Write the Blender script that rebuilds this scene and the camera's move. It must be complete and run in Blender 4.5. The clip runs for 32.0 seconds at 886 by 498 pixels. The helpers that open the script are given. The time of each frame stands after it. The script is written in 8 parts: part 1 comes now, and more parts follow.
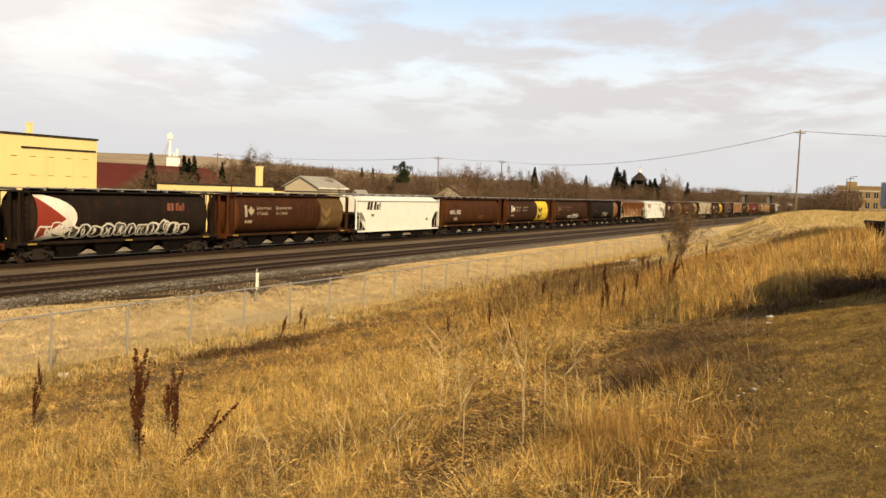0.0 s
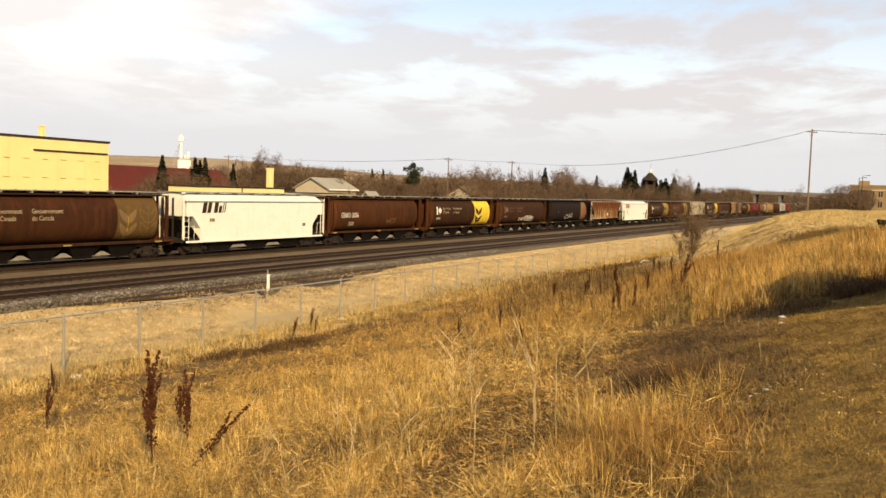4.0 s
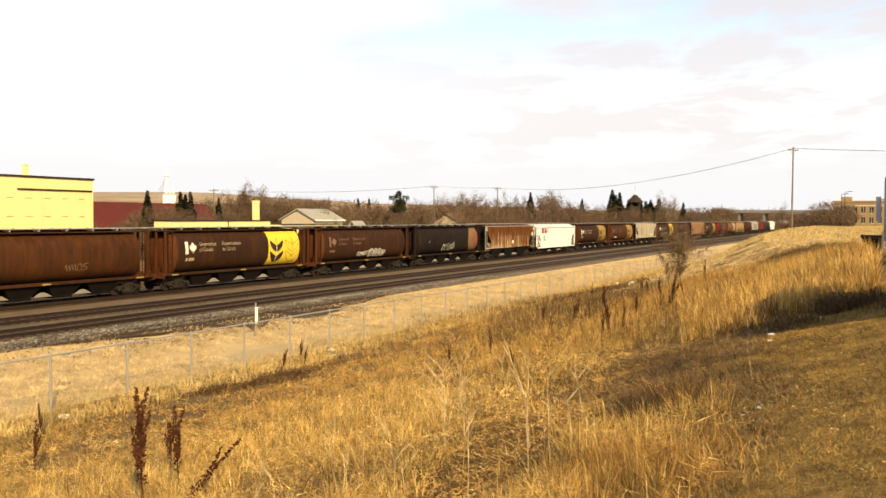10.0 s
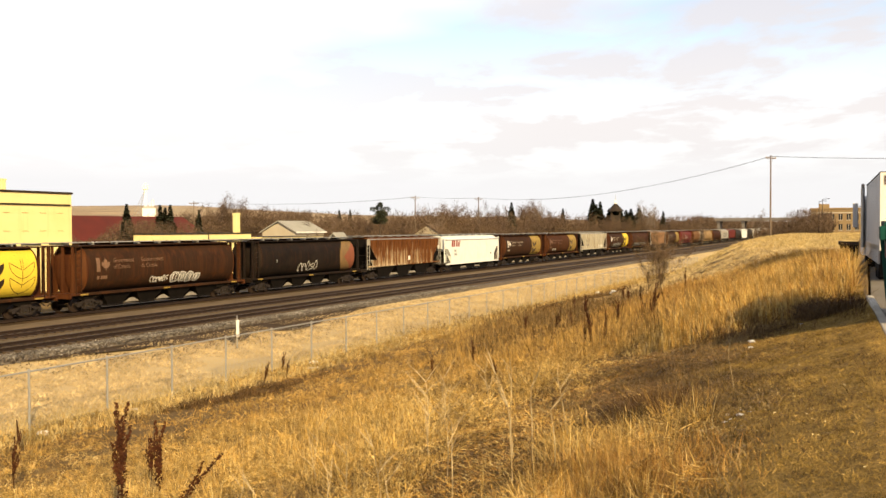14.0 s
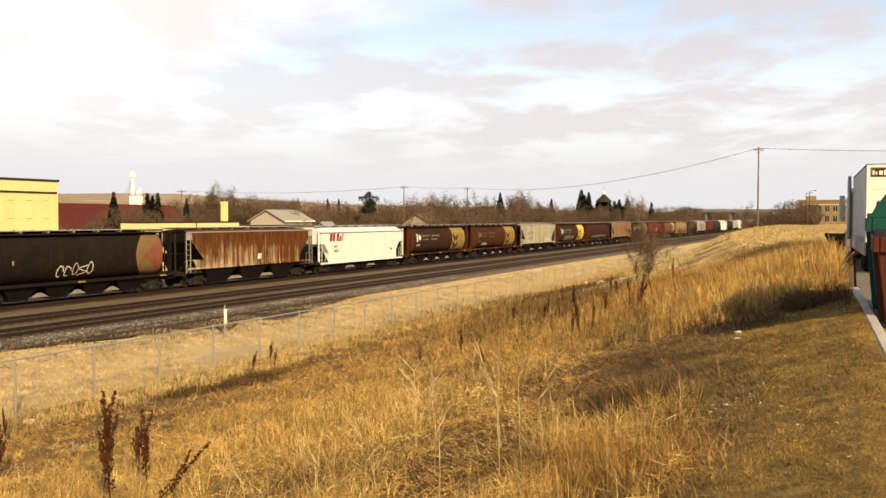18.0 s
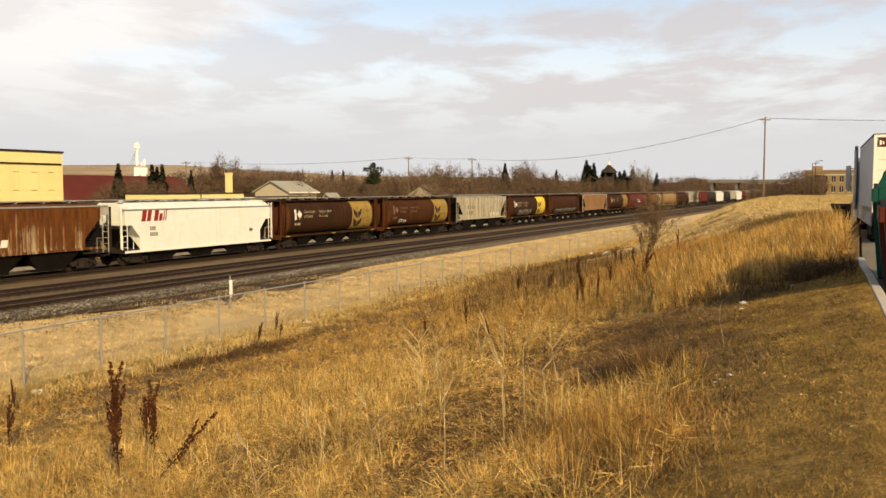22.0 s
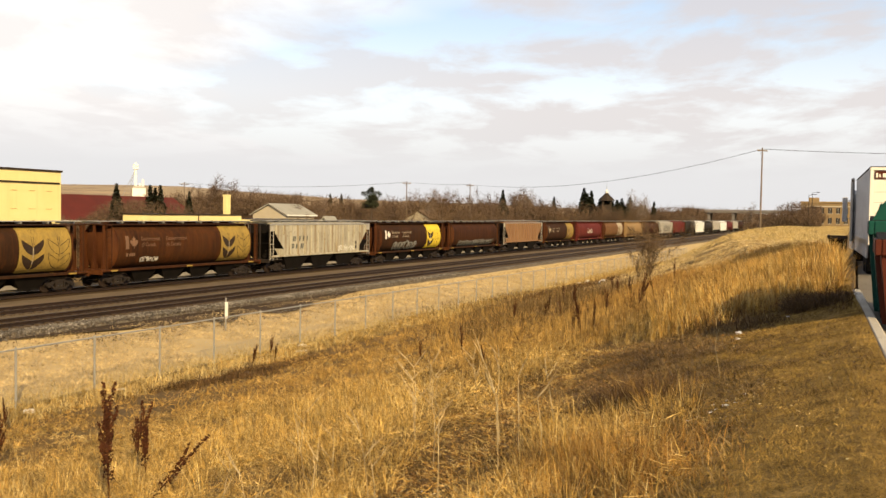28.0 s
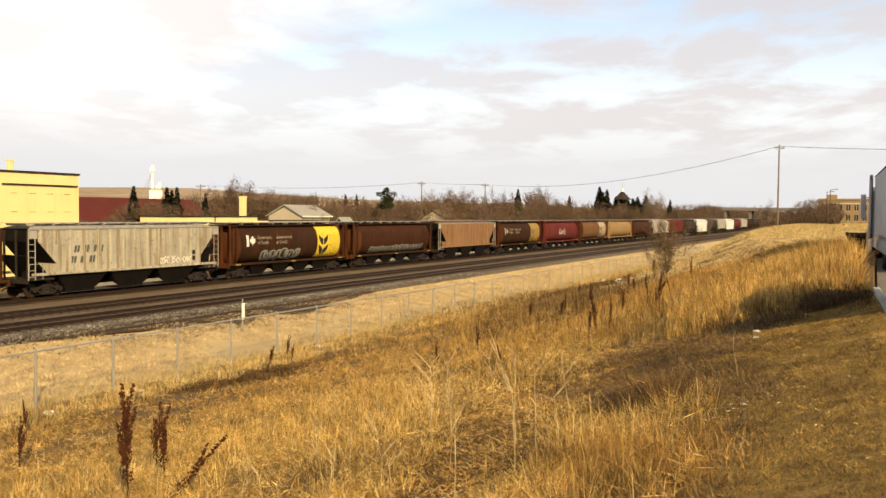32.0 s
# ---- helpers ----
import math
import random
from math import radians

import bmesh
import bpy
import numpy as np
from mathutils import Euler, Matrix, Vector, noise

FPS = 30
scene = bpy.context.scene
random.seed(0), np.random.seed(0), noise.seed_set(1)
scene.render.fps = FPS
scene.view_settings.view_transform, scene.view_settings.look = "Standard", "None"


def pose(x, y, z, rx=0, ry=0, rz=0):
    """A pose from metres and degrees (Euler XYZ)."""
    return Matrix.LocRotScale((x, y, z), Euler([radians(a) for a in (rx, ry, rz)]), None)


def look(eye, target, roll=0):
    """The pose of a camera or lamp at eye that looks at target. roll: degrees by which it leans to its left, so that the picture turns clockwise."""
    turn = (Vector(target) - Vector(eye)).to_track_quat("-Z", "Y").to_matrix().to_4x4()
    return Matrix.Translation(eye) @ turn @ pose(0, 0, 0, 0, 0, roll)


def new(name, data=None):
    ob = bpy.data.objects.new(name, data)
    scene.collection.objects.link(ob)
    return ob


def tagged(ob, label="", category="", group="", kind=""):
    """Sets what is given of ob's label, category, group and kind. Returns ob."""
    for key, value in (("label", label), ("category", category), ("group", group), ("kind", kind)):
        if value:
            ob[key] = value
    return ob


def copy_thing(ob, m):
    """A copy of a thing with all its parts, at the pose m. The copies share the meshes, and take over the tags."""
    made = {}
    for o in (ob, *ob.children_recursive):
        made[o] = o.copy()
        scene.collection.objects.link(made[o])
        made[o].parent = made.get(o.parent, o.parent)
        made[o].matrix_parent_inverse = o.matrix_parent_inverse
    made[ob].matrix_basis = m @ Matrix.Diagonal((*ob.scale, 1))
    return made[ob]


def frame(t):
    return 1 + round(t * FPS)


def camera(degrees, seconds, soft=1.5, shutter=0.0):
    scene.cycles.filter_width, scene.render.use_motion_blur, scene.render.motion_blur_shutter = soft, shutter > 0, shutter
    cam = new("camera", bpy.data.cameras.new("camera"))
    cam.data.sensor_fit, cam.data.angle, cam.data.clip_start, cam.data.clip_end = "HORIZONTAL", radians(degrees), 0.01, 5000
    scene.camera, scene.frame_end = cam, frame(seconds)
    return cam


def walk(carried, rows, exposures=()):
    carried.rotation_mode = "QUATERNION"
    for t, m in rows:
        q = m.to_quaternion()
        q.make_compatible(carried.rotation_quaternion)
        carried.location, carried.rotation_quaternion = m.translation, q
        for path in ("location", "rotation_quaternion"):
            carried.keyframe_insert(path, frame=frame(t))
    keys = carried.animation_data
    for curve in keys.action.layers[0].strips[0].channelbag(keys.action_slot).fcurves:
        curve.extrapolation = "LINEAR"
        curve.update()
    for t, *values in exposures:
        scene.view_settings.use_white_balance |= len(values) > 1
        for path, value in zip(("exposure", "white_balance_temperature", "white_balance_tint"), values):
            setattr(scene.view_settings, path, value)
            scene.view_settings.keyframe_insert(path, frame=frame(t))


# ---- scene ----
cam = camera(53.0, 32.0, soft=1.5)
PATH = [
    (0.0, pose(0, 0, 5.19, 86.13, -2.18, -63.04)),
    (0.5, pose(0, 0, 5.19, 85.82, -2.52, -61.61)),
    (1.0, pose(0, 0, 5.19, 86.03, -2.12, -62.40)),
    (1.5, pose(0, 0, 5.19, 86.56, -1.81, -62.25)),
    (2.0, pose(0, 0, 5.19, 85.64, -1.61, -62.43)),
    (2.5, pose(0, 0, 5.19, 84.47, -1.55, -62.55)),
    (3.0, pose(0, 0, 5.19, 85.40, -1.83, -63.43)),
    (3.5, pose(0, 0, 5.19, 84.88, -1.91, -63.39)),
    (4.0, pose(0, 0, 5.19, 86.17, -1.94, -62.38)),
    (4.5, pose(0, 0, 5.19, 86.32, -1.59, -63.09)),
    (6.5, pose(0, 0, 5.19, 86.64, -0.26, -62.56)),
    (7.0, pose(0, 0, 5.19, 86.91, -0.09, -63.13)),
    (7.5, pose(0, 0, 5.19, 87.42, -0.16, -63.23)),
    (8.0, pose(0, 0, 5.19, 87.06, -0.07, -63.73)),
    (8.5, pose(0, 0, 5.19, 87.01, -0.01, -63.50)),
    (9.0, pose(0, 0, 5.19, 86.53, -0.13, -63.24)),
    (9.5, pose(0, 0, 5.19, 86.56, -0.33, -62.73)),
    (10.0, pose(0, 0, 5.19, 87.95, -0.33, -63.26)),
    (10.5, pose(0, 0, 5.19, 87.88, -0.61, -63.10)),
    (11.0, pose(0, 0, 5.19, 87.80, -0.62, -62.95)),
    (11.5, pose(0, 0, 5.19, 88.38, -0.28, -63.35)),
    (12.0, pose(0, 0, 5.19, 88.24, -0.29, -63.35)),
    (12.5, pose(0, 0, 5.19, 88.40, 0.14, -63.77)),
    (13.0, pose(0, 0, 5.19, 88.33, 0.27, -64.33)),
    (13.5, pose(0, 0, 5.19, 88.30, -0.14, -64.17)),
    (14.0, pose(0, 0, 5.19, 88.64, 0.21, -64.46)),
    (14.5, pose(0, 0, 5.19, 88.69, 0.51, -64.29)),
    (16.5, pose(0, 0, 5.19, 87.77, 0.30, -64.69)),
    (17.0, pose(0, 0, 5.19, 87.32, 0.11, -64.54)),
    (17.5, pose(0, 0, 5.19, 88.15, -0.19, -65.19)),
    (18.0, pose(0, 0, 5.19, 87.98, -0.10, -65.19)),
    (18.5, pose(0, 0, 5.19, 87.92, -0.20, -64.85)),
    (19.0, pose(0, 0, 5.19, 87.60, -0.18, -65.68)),
    (19.5, pose(0, 0, 5.19, 87.53, -0.15, -65.24)),
    (20.0, pose(0, 0, 5.19, 88.00, -0.07, -65.73)),
    (20.5, pose(0, 0, 5.19, 88.52, -0.10, -65.24)),
    (21.0, pose(0, 0, 5.19, 87.66, 0.08, -65.63)),
    (21.5, pose(0, 0, 5.19, 86.84, 0.06, -65.34)),
    (22.0, pose(0, 0, 5.19, 86.11, 0.00, -64.89)),
    (22.5, pose(0, 0, 5.19, 86.22, -0.29, -65.39)),
    (23.0, pose(0, 0, 5.19, 86.10, -0.20, -65.50)),
    (23.5, pose(0, 0, 5.19, 85.98, -0.69, -65.45)),
    (24.0, pose(0, 0, 5.19, 85.86, -0.50, -66.55)),
    (24.5, pose(0, 0, 5.19, 85.73, -0.46, -65.77)),
    (26.5, pose(0, 0, 5.19, 85.38, -1.00, -64.59)),
    (27.0, pose(0, 0, 5.19, 85.58, -1.04, -64.45)),
    (27.5, pose(0, 0, 5.19, 86.48, -1.05, -64.88)),
    (28.0, pose(0, 0, 5.19, 87.74, -0.94, -65.04)),
    (28.5, pose(0, 0, 5.19, 87.47, -0.71, -65.47)),
    (29.0, pose(0, 0, 5.19, 86.77, -0.54, -65.24)),
    (29.5, pose(0, 0, 5.19, 87.16, -0.01, -65.20)),
    (30.0, pose(0, 0, 5.19, 87.76, -0.15, -65.26)),
    (30.5, pose(0, 0, 5.19, 87.38, -0.22, -65.00)),
    (31.0, pose(0, 0, 5.19, 87.49, -0.24, -64.72)),
    (31.5, pose(0, 0, 5.19, 87.97, -0.43, -64.61)),
    (32.0, pose(0, 0, 5.19, 87.73, -0.51, -64.06)),
]
EXPOSURES = [(0.0, 0.34), (4.5, 0.46), (8.0, 0.62), (10.0, 0.70), (14.0, 0.67), (17.0, 0.55), (20.0, 0.40), (23.0, 0.28), (27.0, 0.42), (32.0, 0.50)]
walk(cam, PATH, EXPOSURES)

# ---- world, sun ----
SUN_AZ, SUN_EL = 227.0, 26.5      # degrees from +X; the sun stands behind the camera, to its right


def sun_vector():
    a, e = radians(SUN_AZ), radians(SUN_EL)
    return Vector((math.cos(a) * math.cos(e), math.sin(a) * math.cos(e), math.sin(e)))


sun = new("sun", bpy.data.lights.new("sun", "SUN"))
sun.data.energy, sun.data.angle, sun.data.color = 5.4, radians(0.6), (1.0, 0.735, 0.365)
sun.matrix_world = look((0, 0, 60), Vector((0, 0, 60)) - sun_vector())

world = bpy.data.worlds.new("sky")
scene.world = world
world.use_nodes = True


class Nodes:
    """Small helper to wire shader nodes."""

    def __init__(self, tree):
        self.t = tree
        tree.nodes.clear()

    def n(self, kind, **kw):
        node = self.t.nodes.new(kind)
        for k, v in kw.items():
            if k == "op":
                node.operation = v
            elif k == "blend":
                node.data_type, node.blend_type = "RGBA", v
            elif k == "sky":
                node.sky_type = v
            elif k == "dims":
                node.noise_dimensions = v
        return node

    def link(self, a, b):
        self.t.links.new(a, b)

    def put(self, socket, v):
        if hasattr(v, "is_output"):
            self.t.links.new(v, socket)
        else:
            socket.default_value = v

    def math(self, op, a, b=0.0, clamp=False):
        m = self.n("ShaderNodeMath", op=op)
        m.use_clamp = clamp
        self.put(m.inputs[0], a)
        self.put(m.inputs[1], b)
        return m.outputs[0]

    def mix(self, fac, a, b, blend="MIX"):
        m = self.n("ShaderNodeMix", blend=blend)
        self.put(m.inputs[0], fac)
        self.put(m.inputs[6], a if hasattr(a, "is_output") else (*a[:3], 1))
        self.put(m.inputs[7], b if hasattr(b, "is_output") else (*b[:3], 1))
        return m.outputs[2]

    def noise(self, vec, scale, detail=4.0, rough=0.55, distort=0.0):
        m = self.n("ShaderNodeTexNoise")
        if vec is not None:
            self.link(vec, m.inputs["Vector"])
        m.inputs["Scale"].default_value = scale
        m.inputs["Detail"].default_value = detail
        m.inputs["Roughness"].default_value = rough
        m.inputs["Distortion"].default_value = distort
        return m.outputs[0]

    def ramp(self, fac, stops):
        m = self.n("ShaderNodeValToRGB")
        e = m.color_ramp.elements
        while len(e) < len(stops):
            e.new(0.5)
        for el, (p, c) in zip(e, stops):
            el.position = p
            el.color = (c, c, c, 1) if isinstance(c, (int, float)) else (*c[:3], 1)
        self.link(fac, m.inputs[0])
        return m.outputs[0]

    def mapping(self, vec, scale=(1, 1, 1), loc=(0, 0, 0), rot=(0, 0, 0)):
        m = self.n("ShaderNodeMapping")
        self.link(vec, m.inputs["Vector"])
        m.inputs["Scale"].default_value = scale
        m.inputs["Location"].default_value = loc
        m.inputs["Rotation"].default_value = rot
        return m.outputs[0]


def build_sky():
    k = Nodes(world.node_tree)
    sky = k.n("ShaderNodeTexSky", sky="NISHITA")
    sky.sun_disc = False
    sky.sun_elevation, sky.sun_rotation = radians(SUN_EL), radians(90 - SUN_AZ)
    sky.air_density, sky.dust_density, sky.ozone_density = 1.0, 1.2, 1.5
    blue = k.mix(1.0, sky.outputs[0], (0.19, 0.19, 0.19), "MULTIPLY")
    co = k.n("ShaderNodeTexCoord")
    sep = k.n("ShaderNodeSeparateXYZ")
    k.link(co.outputs["Generated"], sep.inputs[0])
    z = k.math("MAXIMUM", sep.outputs[2], 0.0)
    # a flat cloud deck seen in perspective
    inv = k.math("DIVIDE", 1.0, k.math("ADD", z, 0.10))
    comb = k.n("ShaderNodeCombineXYZ")
    k.link(k.math("MULTIPLY", sep.outputs[0], inv), comb.inputs[0])
    k.link(k.math("MULTIPLY", sep.outputs[1], inv), comb.inputs[1])
    veil = k.noise(k.mapping(comb.outputs[0], (0.5, 0.5, 1), (0.7, 3.1, 0)), 0.9, 4.0, 0.5, 0.3)
    turned = k.mapping(comb.outputs[0], (1, 1, 1), (0, 0, 0), (0, 0, radians(-117)))
    puffs = k.noise(k.mapping(turned, (0.85, 0.62, 1), (2.3, 5.4, 0)), 1.9, 9.0, 0.58, 0.25)
    # white veil low over the horizon, thickest across the track; blue overhead and over the track's far end
    side = k.math("SUBTRACT", sep.outputs[1], k.math("MULTIPLY", sep.outputs[0], 0.45))
    thin = k.ramp(k.math("ADD", veil, k.math("MULTIPLY", side, 0.42)), [(0.36, 0.0), (0.64, 1.0)])
    thin = k.math("MULTIPLY", thin, k.ramp(z, [(0.30, 1.0), (0.55, 0.0)]))
    low = k.ramp(z, [(0.0, 1.0), (0.11, 0.75), (0.20, 0.35), (0.30, 0.15), (0.45, 0.10), (0.75, 0.25)])
    white = k.math("MAXIMUM", thin, low)
    col = k.mix(white, blue, (1.22, 1.18, 1.14))
    patch = k.ramp(puffs, [(0.43, 0.0), (0.55, 1.0)])
    patch = k.math("MULTIPLY", patch, k.ramp(z, [(0.03, 0.0), (0.08, 0.9), (0.6, 0.6)]))
    patch = k.math("MULTIPLY", patch, k.ramp(k.math("ADD", side, 0.5), [(0.40, 1.0), (0.95, 0.45)]))
    col = k.mix(k.math("MULTIPLY", patch, 0.85), col, (0.84, 0.755, 0.73))
    haze = k.ramp(z, [(0.0, 0.95), (0.05, 0.85), (0.13, 0.0)])
    col = k.mix(haze, col, (0.855, 0.845, 0.85))
    bg = k.n("ShaderNodeBackground")
    k.link(col, bg.inputs[0])
    bg.inputs[1].default_value = 0.67
    out = k.n("ShaderNodeOutputWorld")
    k.link(bg.outputs[0], out.inputs[0])


build_sky()

# ---- materials ----
MATS = {}


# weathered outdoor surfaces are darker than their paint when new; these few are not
CLEAN = {"white_paint": 0.95, "yellow_stucco": 0.80, "rusting_white_car_paint": 0.5, "beige_car_paint": 0.50, "field_grass": 0.70, "maroon_car_paint": 0.56, "cream_car_paint": 0.52, "grey_white_car_paint": 0.6, "pinkish_tan_car_paint": 0.52, "orange_brown_car_paint": 0.5, "spruce_needles": 0.8, "white_car_paint": 0.95, "decal_white": 0.9, "decal_yellow": 0.8, "white_litter": 0.9, "cream_panel": 0.9, "shade_grey_panel": 0.8, "concrete": 0.8, "galvanised_steel": 0.5, "chain_wire": 0.75, "verge_straw": 0.78, "golden_grass": 0.72, "mown_lawn": 0.52, "short_turf": 0.50, "orange_grass": 0.62, "bare_twigs": 0.62, "tan_twigs": 0.6, "grey_twigs": 0.6, "brown_ballast": 0.66, "verge_sheet": 0.86, "brown_brush": 0.66}
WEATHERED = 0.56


def surface(name, paint, rough=0.8, metal=0.0, bump=None, bump_dist=0.02):
    """A procedural material. paint(k, co) gives the base colour socket; bump(k, co) a height socket."""
    if name in MATS:
        return MATS[name]
    m = bpy.data.materials.new(name)
    m.use_nodes = True
    k = Nodes(m.node_tree)
    out = k.n("ShaderNodeOutputMaterial")
    b = k.n("ShaderNodeBsdfPrincipled")
    co = k.n("ShaderNodeTexCoord")
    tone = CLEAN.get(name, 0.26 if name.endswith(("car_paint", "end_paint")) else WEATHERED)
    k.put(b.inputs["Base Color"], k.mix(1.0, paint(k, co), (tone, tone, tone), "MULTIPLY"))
    r = rough(k, co) if callable(rough) else rough
    k.put(b.inputs["Roughness"], r)
    b.inputs["Metallic"].default_value = metal
    b.inputs["Specular IOR Level"].default_value = 0.5 if metal > 0 or (not callable(rough) and rough < 0.5) else 0.12
    if bump:
        bn = k.n("ShaderNodeBump")
        bn.inputs["Strength"].default_value = 0.7
        bn.inputs["Distance"].default_value = bump_dist
        k.link(bump(k, co), bn.inputs["Height"])
        k.link(bn.outputs[0], b.inputs["Normal"])
    k.link(b.outputs[0], out.inputs[0])
    MATS[name] = m
    return m


def speckled(name, a, b, scale=3.0, rough=0.8, metal=0.0, fine=30.0, bump_dist=0.01, spread=(0.35, 0.65)):
    """Two tones in patches with a fine grain on top."""
    def paint(k, co):
        big = k.ramp(k.noise(co.outputs["Object"], scale, 5.0), [(spread[0], 0.0), (spread[1], 1.0)])
        grain = k.noise(co.outputs["Object"], fine, 3.0, 0.7)
        col = k.mix(big, a, b)
        return k.mix(k.math("MULTIPLY", grain, 0.5), col, tuple(0.55 * v for v in a))
    return surface(name, paint, rough, metal, lambda k, co: k.noise(co.outputs["Object"], fine, 3.0), bump_dist)


def leafy(name, tones, rough=0.75):
    """Blades, twigs, needles: one tone of the row for each loose piece."""
    def paint(k, co):
        g = k.n("ShaderNodeNewGeometry")
        stops = [((i + 0.5) / len(tones), t) for i, t in enumerate(tones)]
        col = k.ramp(g.outputs["Random Per Island"], stops)
        patch = k.ramp(k.noise(co.outputs["Object"], 0.9, 5.0, 0.65), [(0.34, 0.52), (0.66, 1.28)])
        clump = k.ramp(k.noise(co.outputs["Object"], 4.5, 3.0, 0.6), [(0.36, 0.50), (0.62, 1.26)])
        return k.mix(1.0, k.mix(1.0, col, patch, "MULTIPLY"), clump, "MULTIPLY")
    return surface(name, paint, rough)


def car_paint(name, base, faded, rust=(0.20, 0.066, 0.020), amount=0.5, streak=0.5, rough=0.75):
    """Old railway paint: patches faded by weather, rust in runs down the side."""
    def paint(k, co):
        inf = k.n("ShaderNodeObjectInfo")
        shift = k.n("ShaderNodeVectorMath", op="ADD")
        k.link(co.outputs["Object"], shift.inputs[0])
        comb = k.n("ShaderNodeCombineXYZ")
        k.link(k.math("MULTIPLY", inf.outputs["Random"], 60.0), comb.inputs[0])
        k.link(comb.outputs[0], shift.inputs[1])
        v = shift.outputs[0]
        patch = k.ramp(k.noise(v, 0.45, 5.0), [(0.32, 0.0), (0.68, 1.0)])
        col = k.mix(patch, tuple(0.9 * c for c in base), faded)
        runs = k.noise(k.mapping(v, (3.2, 3.2, 0.22)), 1.0, 6.0, 0.62)
        col = k.mix(k.math("MULTIPLY", k.ramp(runs, [(0.62 - 0.25 * streak, 0.0), (0.72 - 0.1 * streak, 1.0)]), amount), col, rust)
        spots = k.noise(v, 6.0, 6.0, 0.65)
        col = k.mix(k.math("MULTIPLY", k.ramp(spots, [(0.58, 0.0), (0.68, 1.0)]), amount), col, tuple(0.7 * c for c in rust))
        dust = k.noise(v, 1.6, 4.0)
        return k.mix(k.math("MULTIPLY", k.ramp(dust, [(0.45, 0.0), (0.8, 1.0)]), 0.12), col, (0.22, 0.14, 0.07))
    return surface(name, paint, rough, 0.0, lambda k, co: k.noise(co.outputs["Object"], 8.0, 4.0), 0.012)


def ground_paint(k, co):
    p = co.outputs["Object"]
    big = k.noise(p, 0.09, 5.0)
    mid = k.noise(p, 0.8, 6.0, 0.65)
    fine = k.noise(p, 14.0, 4.0, 0.7)
    straw = k.mix(k.ramp(mid, [(0.35, 0.0), (0.65, 1.0)]), (0.17, 0.105, 0.04), (0.40, 0.25, 0.085))
    soil = k.mix(k.ramp(fine, [(0.35, 0.0), (0.65, 1.0)]), (0.11, 0.072, 0.034), (0.27, 0.185, 0.085))
    col = k.mix(k.ramp(big, [(0.40, 0.15), (0.62, 0.75)]), straw, soil)
    sep = k.n("ShaderNodeSeparateXYZ")
    k.link(p, sep.inputs[0])
    far = k.ramp(k.math("MULTIPLY", sep.outputs[1], 0.001), [(0.10, 0.0), (0.35, 1.0)])
    fields = k.ramp(k.noise(k.mapping(p, (0.0016, 0.005, 1)), 1.0, 5.0), [(0.42, (0.70, 0.54, 0.33)), (0.47, (0.40, 0.29, 0.18)), (0.52, (0.33, 0.24, 0.155)), (0.57, (0.58, 0.45, 0.28))])
    return k.mix(far, k.mix(k.math("MULTIPLY", k.ramp(fine, [(0.4, 0.0), (0.7, 1.0)]), 0.5), col, (0.16, 0.11, 0.055)), fields)


def lawn_paint(k, co):
    p = co.outputs["Object"]
    mid = k.ramp(k.noise(p, 1.1, 7.0, 0.68), [(0.40, 0.0), (0.60, 1.0)])
    fine = k.ramp(k.noise(p, 30.0, 5.0, 0.75), [(0.38, 0.0), (0.62, 1.0)])
    clod = k.ramp(k.noise(p, 13.0, 6.0, 0.72, 0.4), [(0.45, 0.0), (0.62, 1.0)])
    col = k.mix(mid, (0.46, 0.28, 0.068), (0.80, 0.51, 0.14))
    col = k.mix(k.math("MULTIPLY", clod, 0.6), col, (0.20, 0.13, 0.045))
    return k.mix(k.math("MULTIPLY", fine, 0.6), col, (0.15, 0.10, 0.04))


M_GROUND = surface("dry_ground", ground_paint, 0.95, 0.0, lambda k, co: k.noise(co.outputs["Object"], 9.0, 6.0, 0.7), 0.08)
M_LAWN = surface("mown_lawn", lawn_paint, 0.95, 0.0, lambda k, co: k.noise(co.outputs["Object"], 14.0, 6.0, 0.8), 0.10)
M_GRASS = leafy("golden_grass", [(0.70, 0.415, 0.09), (0.92, 0.63, 0.18), (0.50, 0.265, 0.05), (1.0, 0.80, 0.36), (0.74, 0.435, 0.09), (0.24, 0.125, 0.03), (0.98, 0.72, 0.28), (0.10, 0.052, 0.016)])
M_FIELD = leafy("field_grass", [(0.52, 0.31, 0.078), (0.64, 0.41, 0.12), (0.44, 0.25, 0.06), (0.72, 0.49, 0.17), (0.33, 0.18, 0.045)])
M_PALE = leafy("pale_wisps", [(0.95, 0.76, 0.38), (0.88, 0.66, 0.27), (0.80, 0.55, 0.18)])
M_GRASS_DULL = leafy("dull_grass", [(0.27, 0.18, 0.07), (0.38, 0.25, 0.095), (0.21, 0.13, 0.05), (0.50, 0.35, 0.15), (0.16, 0.10, 0.04)])
M_TURF = leafy("short_turf", [(0.57, 0.365, 0.085), (0.68, 0.44, 0.115), (0.46, 0.29, 0.067), (0.82, 0.56, 0.18), (0.30, 0.195, 0.05), (0.18, 0.12, 0.03)])
M_GRASS_ORANGE = leafy("orange_grass", [(0.56, 0.29, 0.065), (0.63, 0.36, 0.09), (0.44, 0.21, 0.045), (0.70, 0.45, 0.15), (0.30, 0.14, 0.035)])
M_WEED = leafy("dark_weeds", [(0.14, 0.076, 0.030), (0.19, 0.108, 0.042), (0.10, 0.054, 0.022), (0.28, 0.175, 0.07)])
